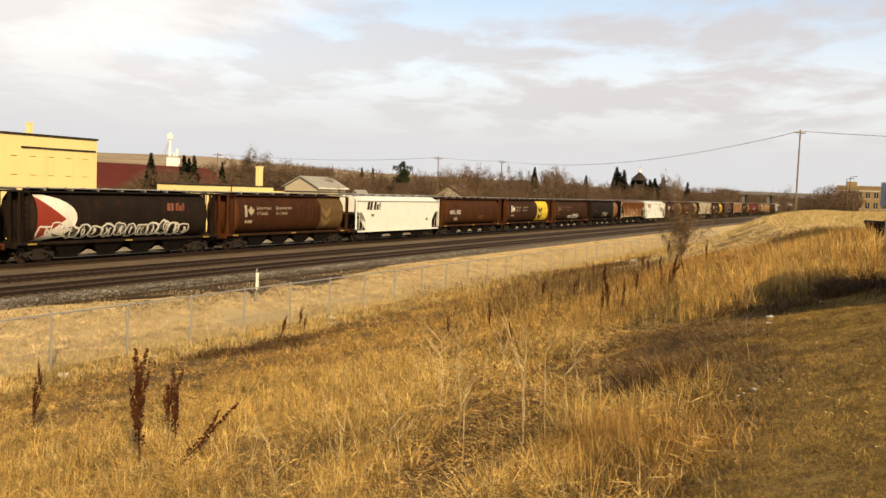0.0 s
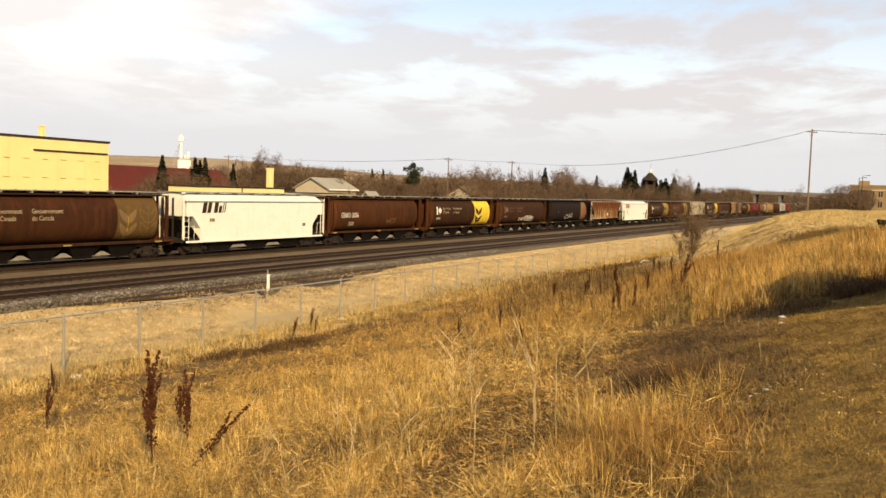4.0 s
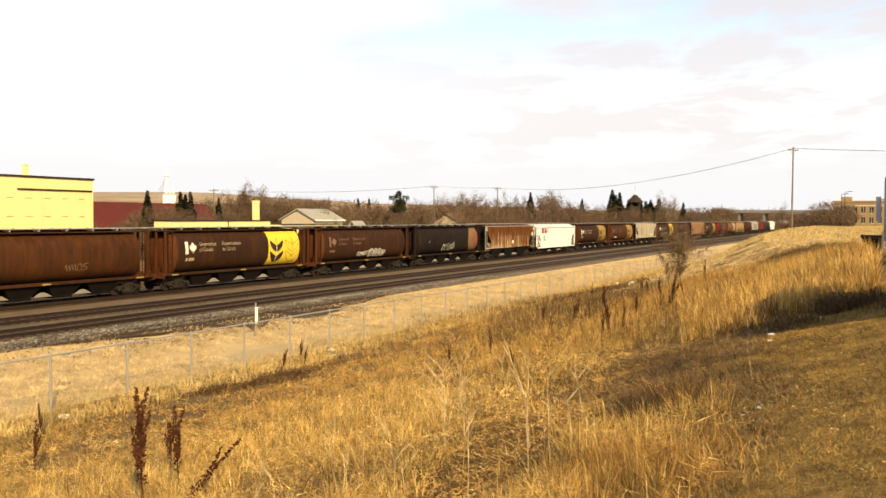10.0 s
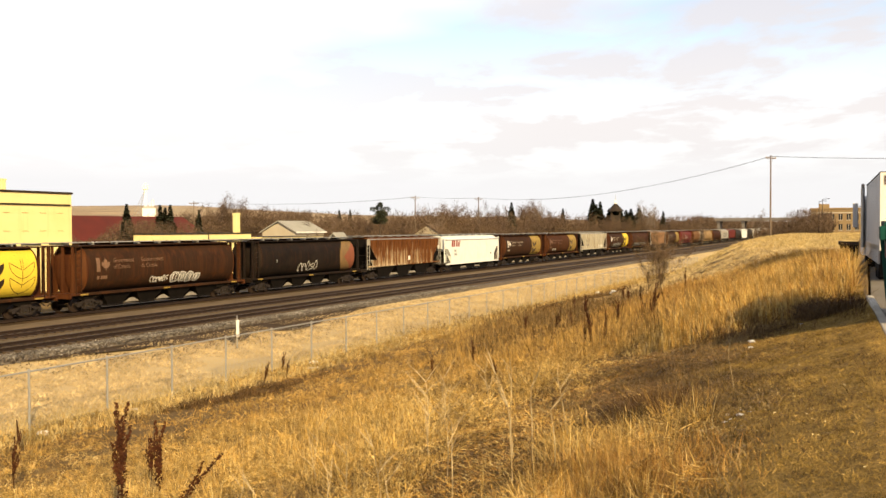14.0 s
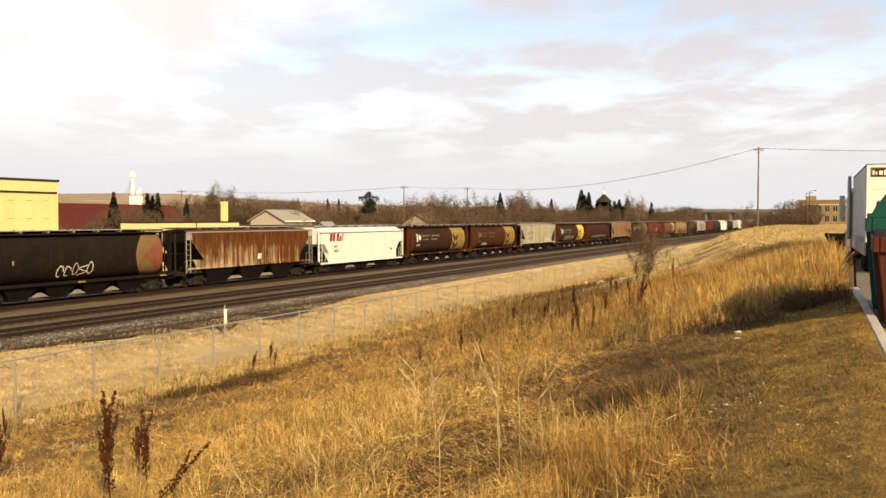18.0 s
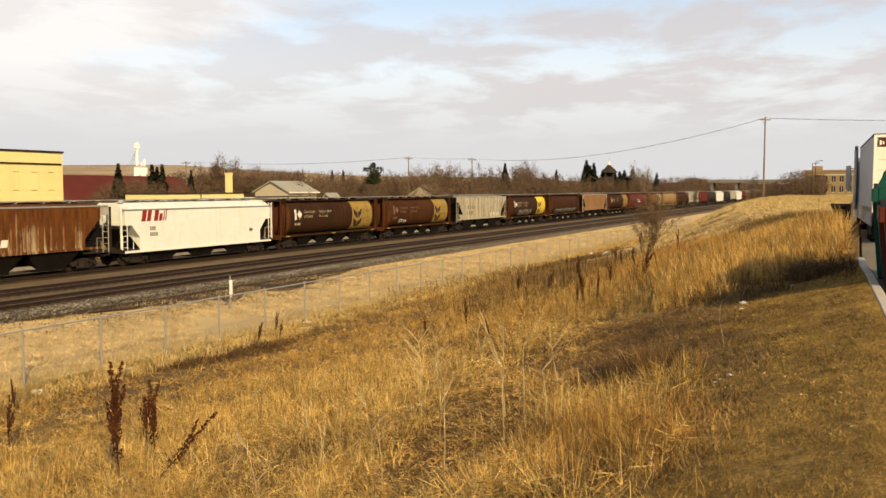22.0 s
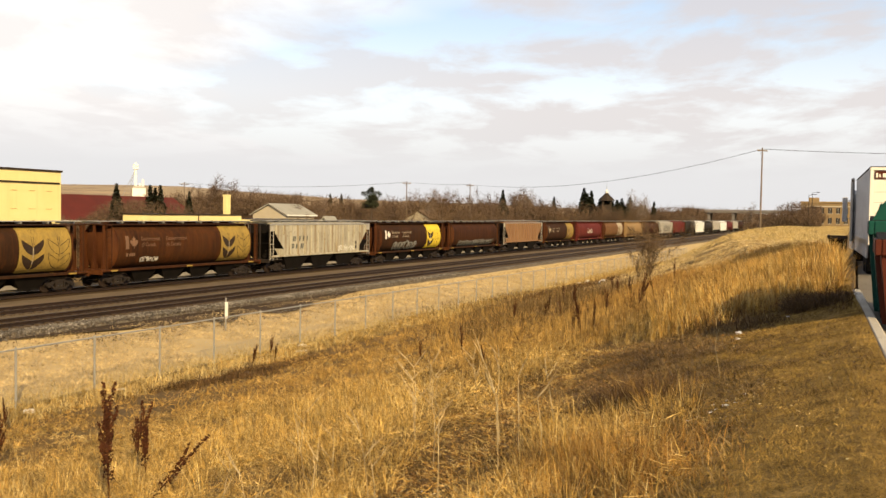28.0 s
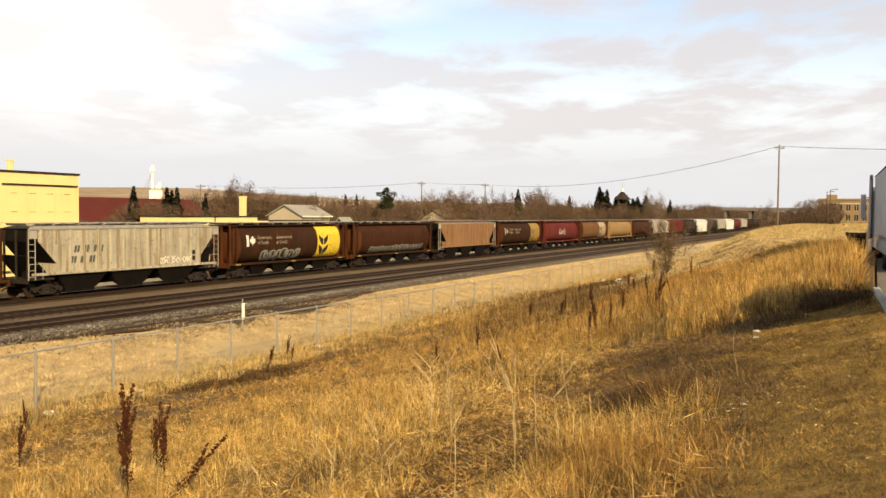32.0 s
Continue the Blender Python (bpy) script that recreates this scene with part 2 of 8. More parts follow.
M_DOCK = leafy("dark_seed_heads", [(0.11, 0.036, 0.014), (0.145, 0.052, 0.019), (0.075, 0.026, 0.012)])
M_STALK = leafy("pale_stalks", [(0.95, 0.80, 0.52), (0.85, 0.68, 0.40), (0.75, 0.55, 0.28)])
M_TWIG = leafy("bare_twigs", [(0.155, 0.098, 0.060), (0.185, 0.120, 0.074), (0.130, 0.083, 0.052), (0.21, 0.14, 0.086)])
M_BRUSH = leafy("brown_brush", [(0.150, 0.098, 0.060), (0.185, 0.122, 0.076), (0.125, 0.082, 0.050), (0.22, 0.15, 0.095)])
M_TWIG_TAN = leafy("tan_twigs", [(0.225, 0.145, 0.08), (0.19, 0.122, 0.068), (0.26, 0.172, 0.098)])
M_TWIG_GREY = leafy("grey_twigs", [(0.30, 0.23, 0.17), (0.36, 0.28, 0.21), (0.25, 0.19, 0.14)])
M_VERGE = leafy("verge_straw", [(0.66, 0.505, 0.26), (0.74, 0.575, 0.305), (0.60, 0.45, 0.225), (0.68, 0.515, 0.265)])
M_VERGESHEET = speckled("verge_sheet", (0.54, 0.395, 0.185), (0.62, 0.465, 0.225), 0.5, 0.95, 0.0, 5.0, 0.02)
M_SPRUCE = leafy("spruce_needles", [(0.050, 0.058, 0.032), (0.075, 0.082, 0.044), (0.038, 0.045, 0.026)])
M_BARK = speckled("bark", (0.10, 0.075, 0.055), (0.16, 0.12, 0.085), 2.0)


def ballast_paint(k, co):
    v = k.n("ShaderNodeTexVoronoi")
    k.link(co.outputs["Object"], v.inputs["Vector"])
    v.inputs["Scale"].default_value = 9.0
    tone = k.ramp(v.outputs["Color"], [(0.1, (0.09, 0.073, 0.054)), (0.5, (0.20, 0.165, 0.125)), (0.9, (0.36, 0.31, 0.24))])
    d = k.ramp(k.noise(co.outputs["Object"], 0.35, 4.0), [(0.35, 0.0), (0.7, 1.0)])
    return k.mix(k.math("MULTIPLY", d, 0.55), tone, (0.17, 0.125, 0.085))


def stones(k, co):
    v = k.n("ShaderNodeTexVoronoi")
    k.link(co.outputs["Object"], v.inputs["Vector"])
    v.inputs["Scale"].default_value = 9.0
    return v.outputs["Distance"]


M_BALLAST = surface("ballast", ballast_paint, 0.92, 0.0, stones, 0.06)
M_STONE = leafy("ballast_stones", [(0.20, 0.175, 0.145), (0.33, 0.29, 0.25), (0.13, 0.11, 0.09), (0.46, 0.42, 0.36)])
M_GRAVEL = speckled("gravel_lane", (0.30, 0.225, 0.145), (0.21, 0.155, 0.10), 0.7, 0.95, 0.0, 16.0, 0.03)
# cinders of the verge patch; also the shade painted under the train
M_CINDER_SHADE = speckled("cinder_and_shade", (0.070, 0.045, 0.024), (0.125, 0.080, 0.042), 0.5, 0.95, 0.0, 16.0, 0.03)
M_YARD = speckled("brown_ballast", (0.215, 0.162, 0.098), (0.15, 0.112, 0.068), 0.5, 0.95, 0.0, 12.0, 0.04)
M_RAIL = speckled("rail_steel", (0.055, 0.035, 0.024), (0.09, 0.05, 0.03), 3.0, 0.55, 0.5)
M_TIE = speckled("creosoted_tie", (0.14, 0.10, 0.066), (0.21, 0.155, 0.105), 2.0, 0.9)
M_BLACK = speckled("grimy_black", (0.007, 0.0055, 0.0045), (0.016, 0.012, 0.009), 1.5, 0.75)
M_IRON = speckled("cast_iron", (0.022, 0.015, 0.011), (0.055, 0.036, 0.024), 3.0, 0.7, 0.3)
M_WHEEL = speckled("wheel_steel", (0.04, 0.025, 0.017), (0.075, 0.045, 0.028), 3.0, 0.6, 0.4)
M_GALV = speckled("galvanised_steel", (0.55, 0.54, 0.51), (0.66, 0.64, 0.59), 6.0, 0.5, 0.25)
M_CONC = speckled("concrete", (0.60, 0.55, 0.45), (0.48, 0.43, 0.35), 1.2, 0.9, 0.0, 24.0, 0.006)
M_WHITE = speckled("white_paint", (0.80, 0.79, 0.76), (0.70, 0.68, 0.63), 1.0, 0.55)


def stucco_paint(k, co):
    v = co.outputs["Object"]
    col = k.mix(k.ramp(k.noise(v, 0.3, 5.0), [(0.35, 0.0), (0.65, 1.0)]), (0.86, 0.74, 0.36), (0.80, 0.67, 0.30))
    runs = k.ramp(k.noise(k.mapping(v, (1.6, 1.6, 0.12)), 1.0, 5.0, 0.6), [(0.55, 0.0), (0.75, 1.0)])
    col = k.mix(k.math("MULTIPLY", runs, 0.35), col, (0.52, 0.40, 0.17))
    return k.mix(k.math("MULTIPLY", k.noise(v, 20.0, 3.0, 0.7), 0.25), col, (0.55, 0.46, 0.22))


M_YELLOW_WALL = surface("yellow_stucco", stucco_paint, 0.9, 0.0, lambda k, co: k.noise(co.outputs["Object"], 20.0, 3.0), 0.01)
M_DARKTRIM = speckled("dark_trim", (0.05, 0.035, 0.025), (0.08, 0.06, 0.04), 2.0, 0.6)
M_RED_ROOF = speckled("red_metal_roof", (0.19, 0.036, 0.022), (0.14, 0.032, 0.021), 0.3, 0.75, 0.0, 8.0)
M_CREAMWALL = speckled("tan_siding", (0.74, 0.66, 0.50), (0.66, 0.57, 0.42), 0.5, 0.85)
M_GREY_ROOF = speckled("grey_shingles", (0.50, 0.49, 0.42), (0.60, 0.58, 0.50), 0.6, 0.9, 0.0, 12.0)
M_BRICK = speckled("buff_brick", (0.46, 0.33, 0.175), (0.40, 0.28, 0.145), 0.4, 0.9, 0.0, 10.0)
M_GLASS = speckled("dark_window_glass", (0.03, 0.032, 0.035), (0.05, 0.05, 0.055), 0.5, 0.12)
M_WOOD = speckled("weathered_wood", (0.25, 0.19, 0.14), (0.34, 0.26, 0.19), 1.0, 0.9)
M_CABLE = speckled("cable", (0.10, 0.09, 0.085), (0.13, 0.12, 0.11), 1.0, 0.7)

# ---- mesh helpers ----


class Mesh:
    """Collects vertices and faces of one mesh."""

    def __init__(self):
        self.v, self.f = [], []

    def add(self, verts, faces):
        o = len(self.v)
        self.v += [tuple(p) for p in verts]
        self.f += [tuple(i + o for i in q) for q in faces]
        return self

    def box(self, x0, x1, y0, y1, z0, z1, bevel=0.0):
        if bevel <= 0:
            return self.add([(x0, y0, z0), (x1, y0, z0), (x1, y1, z0), (x0, y1, z0), (x0, y0, z1), (x1, y0, z1), (x1, y1, z1), (x0, y1, z1)],
                            [(3, 2, 1, 0), (4, 5, 6, 7), (0, 1, 5, 4), (1, 2, 6, 5), (2, 3, 7, 6), (3, 0, 4, 7)])
        b = bevel
        ring = [(x0 + b, y0), (x1 - b, y0), (x1, y0 + b), (x1, y1 - b), (x1 - b, y1), (x0 + b, y1), (x0, y1 - b), (x0, y0 + b)]
        cx, cy = (x0 + x1) / 2, (y0 + y1) / 2
        def inset(p):
            return (p[0] - math.copysign(b, p[0] - cx), p[1] - math.copysign(b, p[1] - cy))
        inner = [inset(p) for p in ring]
        vs = [(x, y, z0) for x, y in inner] + [(x, y, z0 + b) for x, y in ring] + [(x, y, z1 - b) for x, y in ring] + [(x, y, z1) for x, y in inner]
        fs = [tuple(range(7, -1, -1)), tuple(range(24, 32))]
        for r in range(3):
            fs += [(r * 8 + i, r * 8 + (i + 1) % 8, r * 8 + 8 + (i + 1) % 8, r * 8 + 8 + i) for i in range(8)]
        return self.add(vs, fs)

    def rod(self, a, b, r, n=6, r2=None, caps=True):
        a, b = Vector(a), Vector(b)
        r2 = r if r2 is None else r2
        d = (b - a).normalized()
        u = d.orthogonal().normalized()
        w = d.cross(u)
        vs = []
        for c, q in ((a, r), (b, r2)):
            for i in range(n):
                t = 2 * math.pi * i / n
                vs.append(c + (u * math.cos(t) + w * math.sin(t)) * q)
        fs = [(i, (i + 1) % n, n + (i + 1) % n, n + i) for i in range(n)]
        if caps:
            fs += [tuple(range(n - 1, -1, -1)), tuple(range(n, 2 * n))]
        return self.add(vs, fs)

    def sweep(self, pts, r, n=5):
        """A tube through points, one unbroken skin."""
        pts = [Vector(q) for q in pts]
        rows = []
        for i, q in enumerate(pts):
            d = (pts[min(i + 1, len(pts) - 1)] - pts[max(i - 1, 0)]).normalized()
            u = d.cross(Vector((0.013, 0.31, 0.95))).normalized()
            w = d.cross(u)
            rows.append([q + (u * math.cos(2 * math.pi * k / n) + w * math.sin(2 * math.pi * k / n)) * r for k in range(n)])
        return self.rings(rows)

    def prism(self, outline, axis, a0, a1):
        """Extrudes a closed outline (2D) along an axis: 'x' takes (y, z), 'y' takes (x, z), 'z' takes (x, y)."""
        def at(p, a):
            return {"x": (a, p[0], p[1]), "y": (p[0], a, p[1]), "z": (p[0], p[1], a)}[axis]
        n = len(outline)
        vs = [at(p, a0) for p in outline] + [at(p, a1) for p in outline]
        fs = [(i, (i + 1) % n, n + (i + 1) % n, n + i) for i in range(n)] + [tuple(range(n - 1, -1, -1)), tuple(range(n, 2 * n))]
        return self.add(vs, fs)

    def rings(self, rows, close=True, caps=True):
        """Joins rings of equal length."""
        n = len(rows[0])
        vs = [p for r in rows for p in r]
        fs = []
        for k in range(len(rows) - 1):
            for i in range(n if close else n - 1):
                j = (i + 1) % n
                fs.append((k * n + i, k * n + j, (k + 1) * n + j, (k + 1) * n + i))
        if caps:
            fs += [tuple(range(n - 1, -1, -1)), tuple(range((len(rows) - 1) * n, len(rows) * n))]
        return self.add(vs, fs)

    def lathe(self, profile, axis="y", n=20):
        """profile: (radius, along)."""
        rows = []
        for r, a in profile:
            ring = []
            for i in range(n):
                t = 2 * math.pi * i / n
                c, s = r * math.cos(t), r * math.sin(t)
                ring.append({"y": (c, a, s), "z": (c, s, a), "x": (a, c, s)}[axis])
            rows.append(ring)
        return self.rings(rows, True, True)

    def data(self, name, material, smooth=False):
        me = bpy.data.meshes.new(name)
        me.from_pydata(self.v, [], self.f)
        me.materials.append(material)
        if smooth:
            me.polygons.foreach_set("use_smooth", [True] * len(me.polygons))
        bm = bmesh.new()
        bm.from_mesh(me)
        bmesh.ops.recalc_face_normals(bm, faces=bm.faces)
        bm.to_mesh(me)
        bm.free()
        if smooth:
            me.set_sharp_from_angle(angle=radians(35))
        return me


def part(name, mesh, material=None, parent=None, label="", m=None, smooth=False):
    """One mesh object under a thing or a part. mesh: a Mesh or ready mesh data."""
    data = mesh.data(name, material, smooth) if isinstance(mesh, Mesh) else mesh
    ob = new(name, data)
    if parent:
        ob.parent = parent
    if m is not None:
        ob.matrix_basis = m
    if label:
        tagged(ob, label)
    return ob


def thing(name, label, category, m=None, group="", kind="", mesh=None, material=None, smooth=False):
    ob = new(name, (mesh.data(name, material, smooth) if isinstance(mesh, Mesh) else mesh) if mesh else None)
    if m is not None:
        ob.matrix_basis = m
    return tagged(ob, label, category, group, kind)


def quick_mesh(name, verts, tris_or_quads, material):
    """Mesh from numpy arrays: vertices (n, 3) and faces (m, k)."""
    me = bpy.data.meshes.new(name)
    verts, faces = np.asarray(verts, dtype=np.float32), np.asarray(tris_or_quads, dtype=np.int32)
    k = faces.shape[1]
    me.vertices.add(len(verts))
    me.vertices.foreach_set("co", verts.ravel())
    me.loops.add(faces.size)
    me.loops.foreach_set("vertex_index", faces.ravel())
    me.polygons.add(len(faces))
    me.polygons.foreach_set("loop_start", np.arange(len(faces), dtype=np.int32) * k)
    me.materials.append(material)
    me.update(calc_edges=True)
    return me
# ---- the ground ----
RNG = np.random.default_rng(7)
PLATEAU = 3.59                     # the lawn; rail top is 0
TRAIN_Y, MID_Y, NEAR_Y = 45.3, 39.0, 34.9       # track centres
FENCE_Y = 22.8


def smooth(a, b, x):
    t = np.clip((x - a) / (b - a), 0, 1)
    return t * t * (3 - 2 * t)


def height(x, y):
    """Terrain: a lawn on a low plateau, a bank down to the fence, the flat yard, town and hills beyond."""
    x, y = np.asarray(x, dtype=float), np.asarray(y, dtype=float)
    edge = np.interp(x, [22, 32, 42, 60, 79, 121, 149, 228], [-0.1, 1.0, 3.2, 6.8, 10.2, 13.0, 14.4, 15.5])
    foot = FENCE_Y + 0.02 * np.clip(x, 0, 200)
    q = np.clip((y - edge) / (foot - edge), 0, 1)
    drop = np.sin(q * math.pi / 2)
    z = PLATEAU - (PLATEAU + 0.9) * drop
    z = z + 0.07 * np.sin(x * 0.9 + 1.3 * np.sin(y * 0.5)) * np.sin(y * 0.75 + 0.5) * smooth(0.5, 4, y) * (1 - smooth(18, 24, y))
    z = np.where(y > foot, -0.9 + 0.45 * smooth(foot + 2, 33.0, y), z)
    z = np.where((y < -0.47 + 0.034 * (np.clip(x, -30, 24) - 10.7)) & (x < 75) & (x > -30), 3.15, z)
    town = -0.45 + 0.6 * smooth(60, 120, y)
    z = np.where(y > 50, town, z)
    r = np.hypot(x, y)
    az = np.degrees(np.arctan2(y, x))
    rise = np.interp(az, [0, 5, 8.5, 18.8, 29.7, 34.7, 41.5, 51, 70], [0.15, 0.20, 0.25, 0.45, 0.75, 1.05, 1.38, 1.25, 1.0])
    hills = (5 + 2700 * np.tan(np.radians(rise))) * smooth(1000, 2700, r)
    hills = hills + (5 * np.sin(x * 0.0051 + 0.6) * np.sin(y * 0.0047 + 1.0) + 3 * np.sin(x * 0.013 + y * 0.011)) * smooth(700, 1800, r)
    return z + hills * smooth(50, 60, y) + 4.5 * smooth(1200, 3000, x) * (1 - smooth(50, 60, y))


def graded(lo, hi, centre, fine, count):
    """Coordinates dense around the centre and wide far away."""
    u = np.linspace(-1, 1, count)
    a = 6.0
    s = np.sinh(a * u) / np.sinh(a)
    return np.where(s < 0, centre + (centre - lo) * s, centre + (hi - centre) * s)


def build_ground():
    xs = np.unique(np.concatenate([graded(-3200, 4600, 15, 1, 200), np.arange(-6, 60, 0.6)]))
    ys = np.unique(np.concatenate([graded(-2600, 4600, 10, 1, 200), np.arange(-3, 62, 0.6), np.arange(-1.8, 1.0, 0.07)]))
    gx, gy = np.meshgrid(xs, ys, indexing="ij")
    gz = height(gx, gy)
    n, m = gx.shape
    idx = np.arange(n * m).reshape(n, m)
    faces = np.stack([idx[:-1, :-1], idx[1:, :-1], idx[1:, 1:], idx[:-1, 1:]], -1).reshape(-1, 4)
    me = quick_mesh("ground", np.stack([gx, gy, gz], -1).reshape(-1, 3), faces, M_GROUND)
    me.polygons.foreach_set("use_smooth", [True] * len(me.polygons))
    thing("ground", "dry straw-coloured prairie ground sloping down to the railway", "ground", kind="structure", mesh=me)


build_ground()


def strip(name, x0, x1, y0, y1, z, material, label, step=1.5, lift=0.0, wobble=0.0, follow=False):
    """A laid strip along the track, with soft uneven edges; follow: hugs the terrain."""
    xs = np.arange(x0, x1 + step, step).astype(float)
    ts = np.linspace(0, 1, 7)
    ea = y0 + wobble * np.array([noise.noise((x * 0.35, 1.7, y0)) for x in xs])
    eb = y1 + wobble * np.array([noise.noise((x * 0.35, 8.1, y1)) for x in xs])
    gy = ea[:, None] + (eb - ea)[:, None] * ts[None]
    gx = np.repeat(xs[:, None], 7, 1)
    gz = (height(gx, gy) + lift) if follow else np.full_like(gx, z, dtype=float)
    if not follow:
        gz[:, 0] -= 0.6
        gz[:, -1] -= 0.6
    n, m = gx.shape
    idx = np.arange(n * m).reshape(n, m)
    faces = np.stack([idx[:-1, :-1], idx[1:, :-1], idx[1:, 1:], idx[:-1, 1:]], -1).reshape(-1, 4)
    return thing(name, label, "ground", kind="structure", mesh=quick_mesh(name, np.stack([gx, gy, gz], -1).reshape(-1, 3), faces, material))


strip("yard_bed", -60, 900, 32.3, 52.5, -0.26, M_GRAVEL, "tan gravel yard between and beside the tracks", 3, wobble=0.5)
strip("ballast_near", -60, 900, 32.9, 40.6, -0.20, M_YARD, "dark brown oily ballast of the two empty tracks", 3, wobble=0.3)
strip("ballast_shoulder", -60, 900, 32.2, 33.6, -0.19, M_BALLAST, "pale grey crushed stone shoulder of the ballast", 1.0, wobble=0.35)
strip("verge", -20, 300, 23.2, 32.3, 0, M_VERGESHEET, "pale straw-covered strip between fence and ballast", 1.5, lift=0.015, wobble=0.2, follow=True)


def dark_patch():
    """Cinders and oily dirt washed down from the ballast, tapering at both ends."""
    xs = np.arange(26.0, 56.0, 0.5)
    t = (xs - 26) / 30
    wide = 3.1 * np.sin(np.pi * t) ** 0.8 * (0.75 + 0.35 * np.array([noise.noise((x * 0.5, 4.4, 0)) for x in xs]))
    ts = np.linspace(0, 1, 5)
    gx = np.repeat(xs[:, None], 5, 1)
    gy = 32.4 - 0.15 * (1 - t)[:, None] - wide[:, None] * ts[None]
    gz = height(gx, gy) + 0.085
    idx = np.arange(gx.size).reshape(gx.shape)
    faces = np.stack([idx[:-1, :-1], idx[:-1, 1:], idx[1:, 1:], idx[1:, :-1]], -1).reshape(-1, 4)
    thing("dark_verge", "dark cinder patch below the ballast shoulder", "ground", kind="structure", mesh=quick_mesh("dark_verge", np.stack([gx, gy, gz], -1).reshape(-1, 3), faces, M_CINDER_SHADE))


dark_patch()
# the strip's dark colour stands in for shade under the cars
strip("ballast_far", -60, 900, 43.5, 47.6, -0.20, M_CINDER_SHADE, "ballast under the train, darkened for the train's shade", 3, wobble=0.3)


def rail_pair(name, yc, label):
    track = thing(name, label, "railway track", kind="structure")
    out = [(-0.075, -0.16), (0.075, -0.16), (0.075, -0.148), (0.012, -0.125), (0.012, -0.045), (0.036, -0.035), (0.036, -0.004), (0.028, 0.0),
           (-0.028, 0.0), (-0.036, -0.004), (-0.036, -0.035), (-0.012, -0.045), (-0.012, -0.125), (-0.075, -0.148)]
    for dy in (-0.755, 0.755):
        part("rail", Mesh().prism([(yc + dy + a, b) for a, b in out], "x", -60, 900), M_RAIL, track)
    return track


TRACK_NEAR = rail_pair("track_near", NEAR_Y, "empty rusty railway track on wooden ties")
TRACK_MID = rail_pair("track_middle", MID_Y, "second empty railway track, rails dark with rust")
rail_pair("track_far", TRAIN_Y, "railway track that carries the grain train")
# ---- the grain train ----
CACHE = {}


def cached(key, make):
    if key not in CACHE:
        CACHE[key] = make()
    return CACHE[key]


BARREL = 7.0                      # half length of a cylindrical body


def barrel_half_width(z):
    """Half width of the rounded body at height z."""
    t = np.clip((z - 1.20) / (4.16 - 1.20), 0.0, 1.0)
    u = 2 * t - 1
    return 1.55 * (1 - np.abs(u * 0.93) ** 2.5) ** (1 / 2.3)


def barrel_profile():
    zs = [1.20 + (4.16 - 1.20) * (0.5 - 0.5 * math.cos(math.pi * i / 15)) for i in range(16)]
    right = [(float(barrel_half_width(z)), z) for z in zs]
    return right + [(-a, b) for a, b in reversed(right)]


def barrel_mesh():
    """The long rounded side shell between its two end rings."""
    prof = barrel_profile()
    return Mesh().rings([[(x, y, z) for y, z in prof] for x in (-BARREL, -4.5, -2.2, 0, 2.2, 4.5, BARREL)], caps=False)


def end_sheet_mesh():
    """The dished end of a barrel, for its +X end."""
    prof = barrel_profile()
    rows = []
    for dx, k in ((-0.004, 1.012), (0.05, 1.012), (0.06, 0.97), (0.24, 0.86), (0.40, 0.64), (0.50, 0.32)):
        rows.append([(dx, y * k, 2.72 + (z - 2.72) * k) for y, z in prof])
    return Mesh().rings(rows)


def seam_mesh():
    """Shallow weld straps round the near side of a barrel."""
    m = Mesh()
    for i in range(9):
        x = -5.6 + 1.4 * i
        vs = []
        for j in range(15):
            z = 1.26 + 2.86 * j / 14
            vs += [on_barrel(x - 0.025, z, 0.007), on_barrel(x + 0.025, z, 0.007)]
        m.add(vs, [(2 * j, 2 * j + 1, 2 * j + 3, 2 * j + 2) for j in range(14)])
    return m


def slab_mesh(low=1.45, ribbed=False):
    """Straight-sided hopper body: long top, ends cut back towards the trucks; a ribbed one has tall walls under a flat roof."""
    m = Mesh()
    top, eave, inner = (4.12, 4.12, 4.26) if ribbed else (3.80, 3.80, 4.24)
    if ribbed:
        side = [(-6.30, low), (6.30, low), (6.30, 2.05), (7.55, 3.35), (7.55, top), (-7.55, top), (-7.55, 3.35), (-6.30, 2.05)]
    else:
        side = [(-6.60, low), (6.60, low), (6.60, 1.9), (7.35, 2.75), (7.95, 2.75), (7.95, top), (-7.95, top), (-7.95, 2.75), (-7.35, 2.75), (-6.60, 1.9)]
    e = side[-3][0] if ribbed else -7.95
    m.rings([[(x, y, z) for x, z in side] for y in (-1.53, 1.53)])
    # roof sheets
    m.add([(e, -1.53, eave), (-e, -1.53, eave), (-e, -0.70, inner), (e, -0.70, inner), (e, 0.70, inner), (-e, 0.70, inner), (-e, 1.53, eave), (e, 1.53, eave)],
          [(0, 1, 2, 3), (3, 2, 5, 4), (4, 5, 6, 7), (0, 3, 4, 7), (1, 6, 5, 2)])
    return m


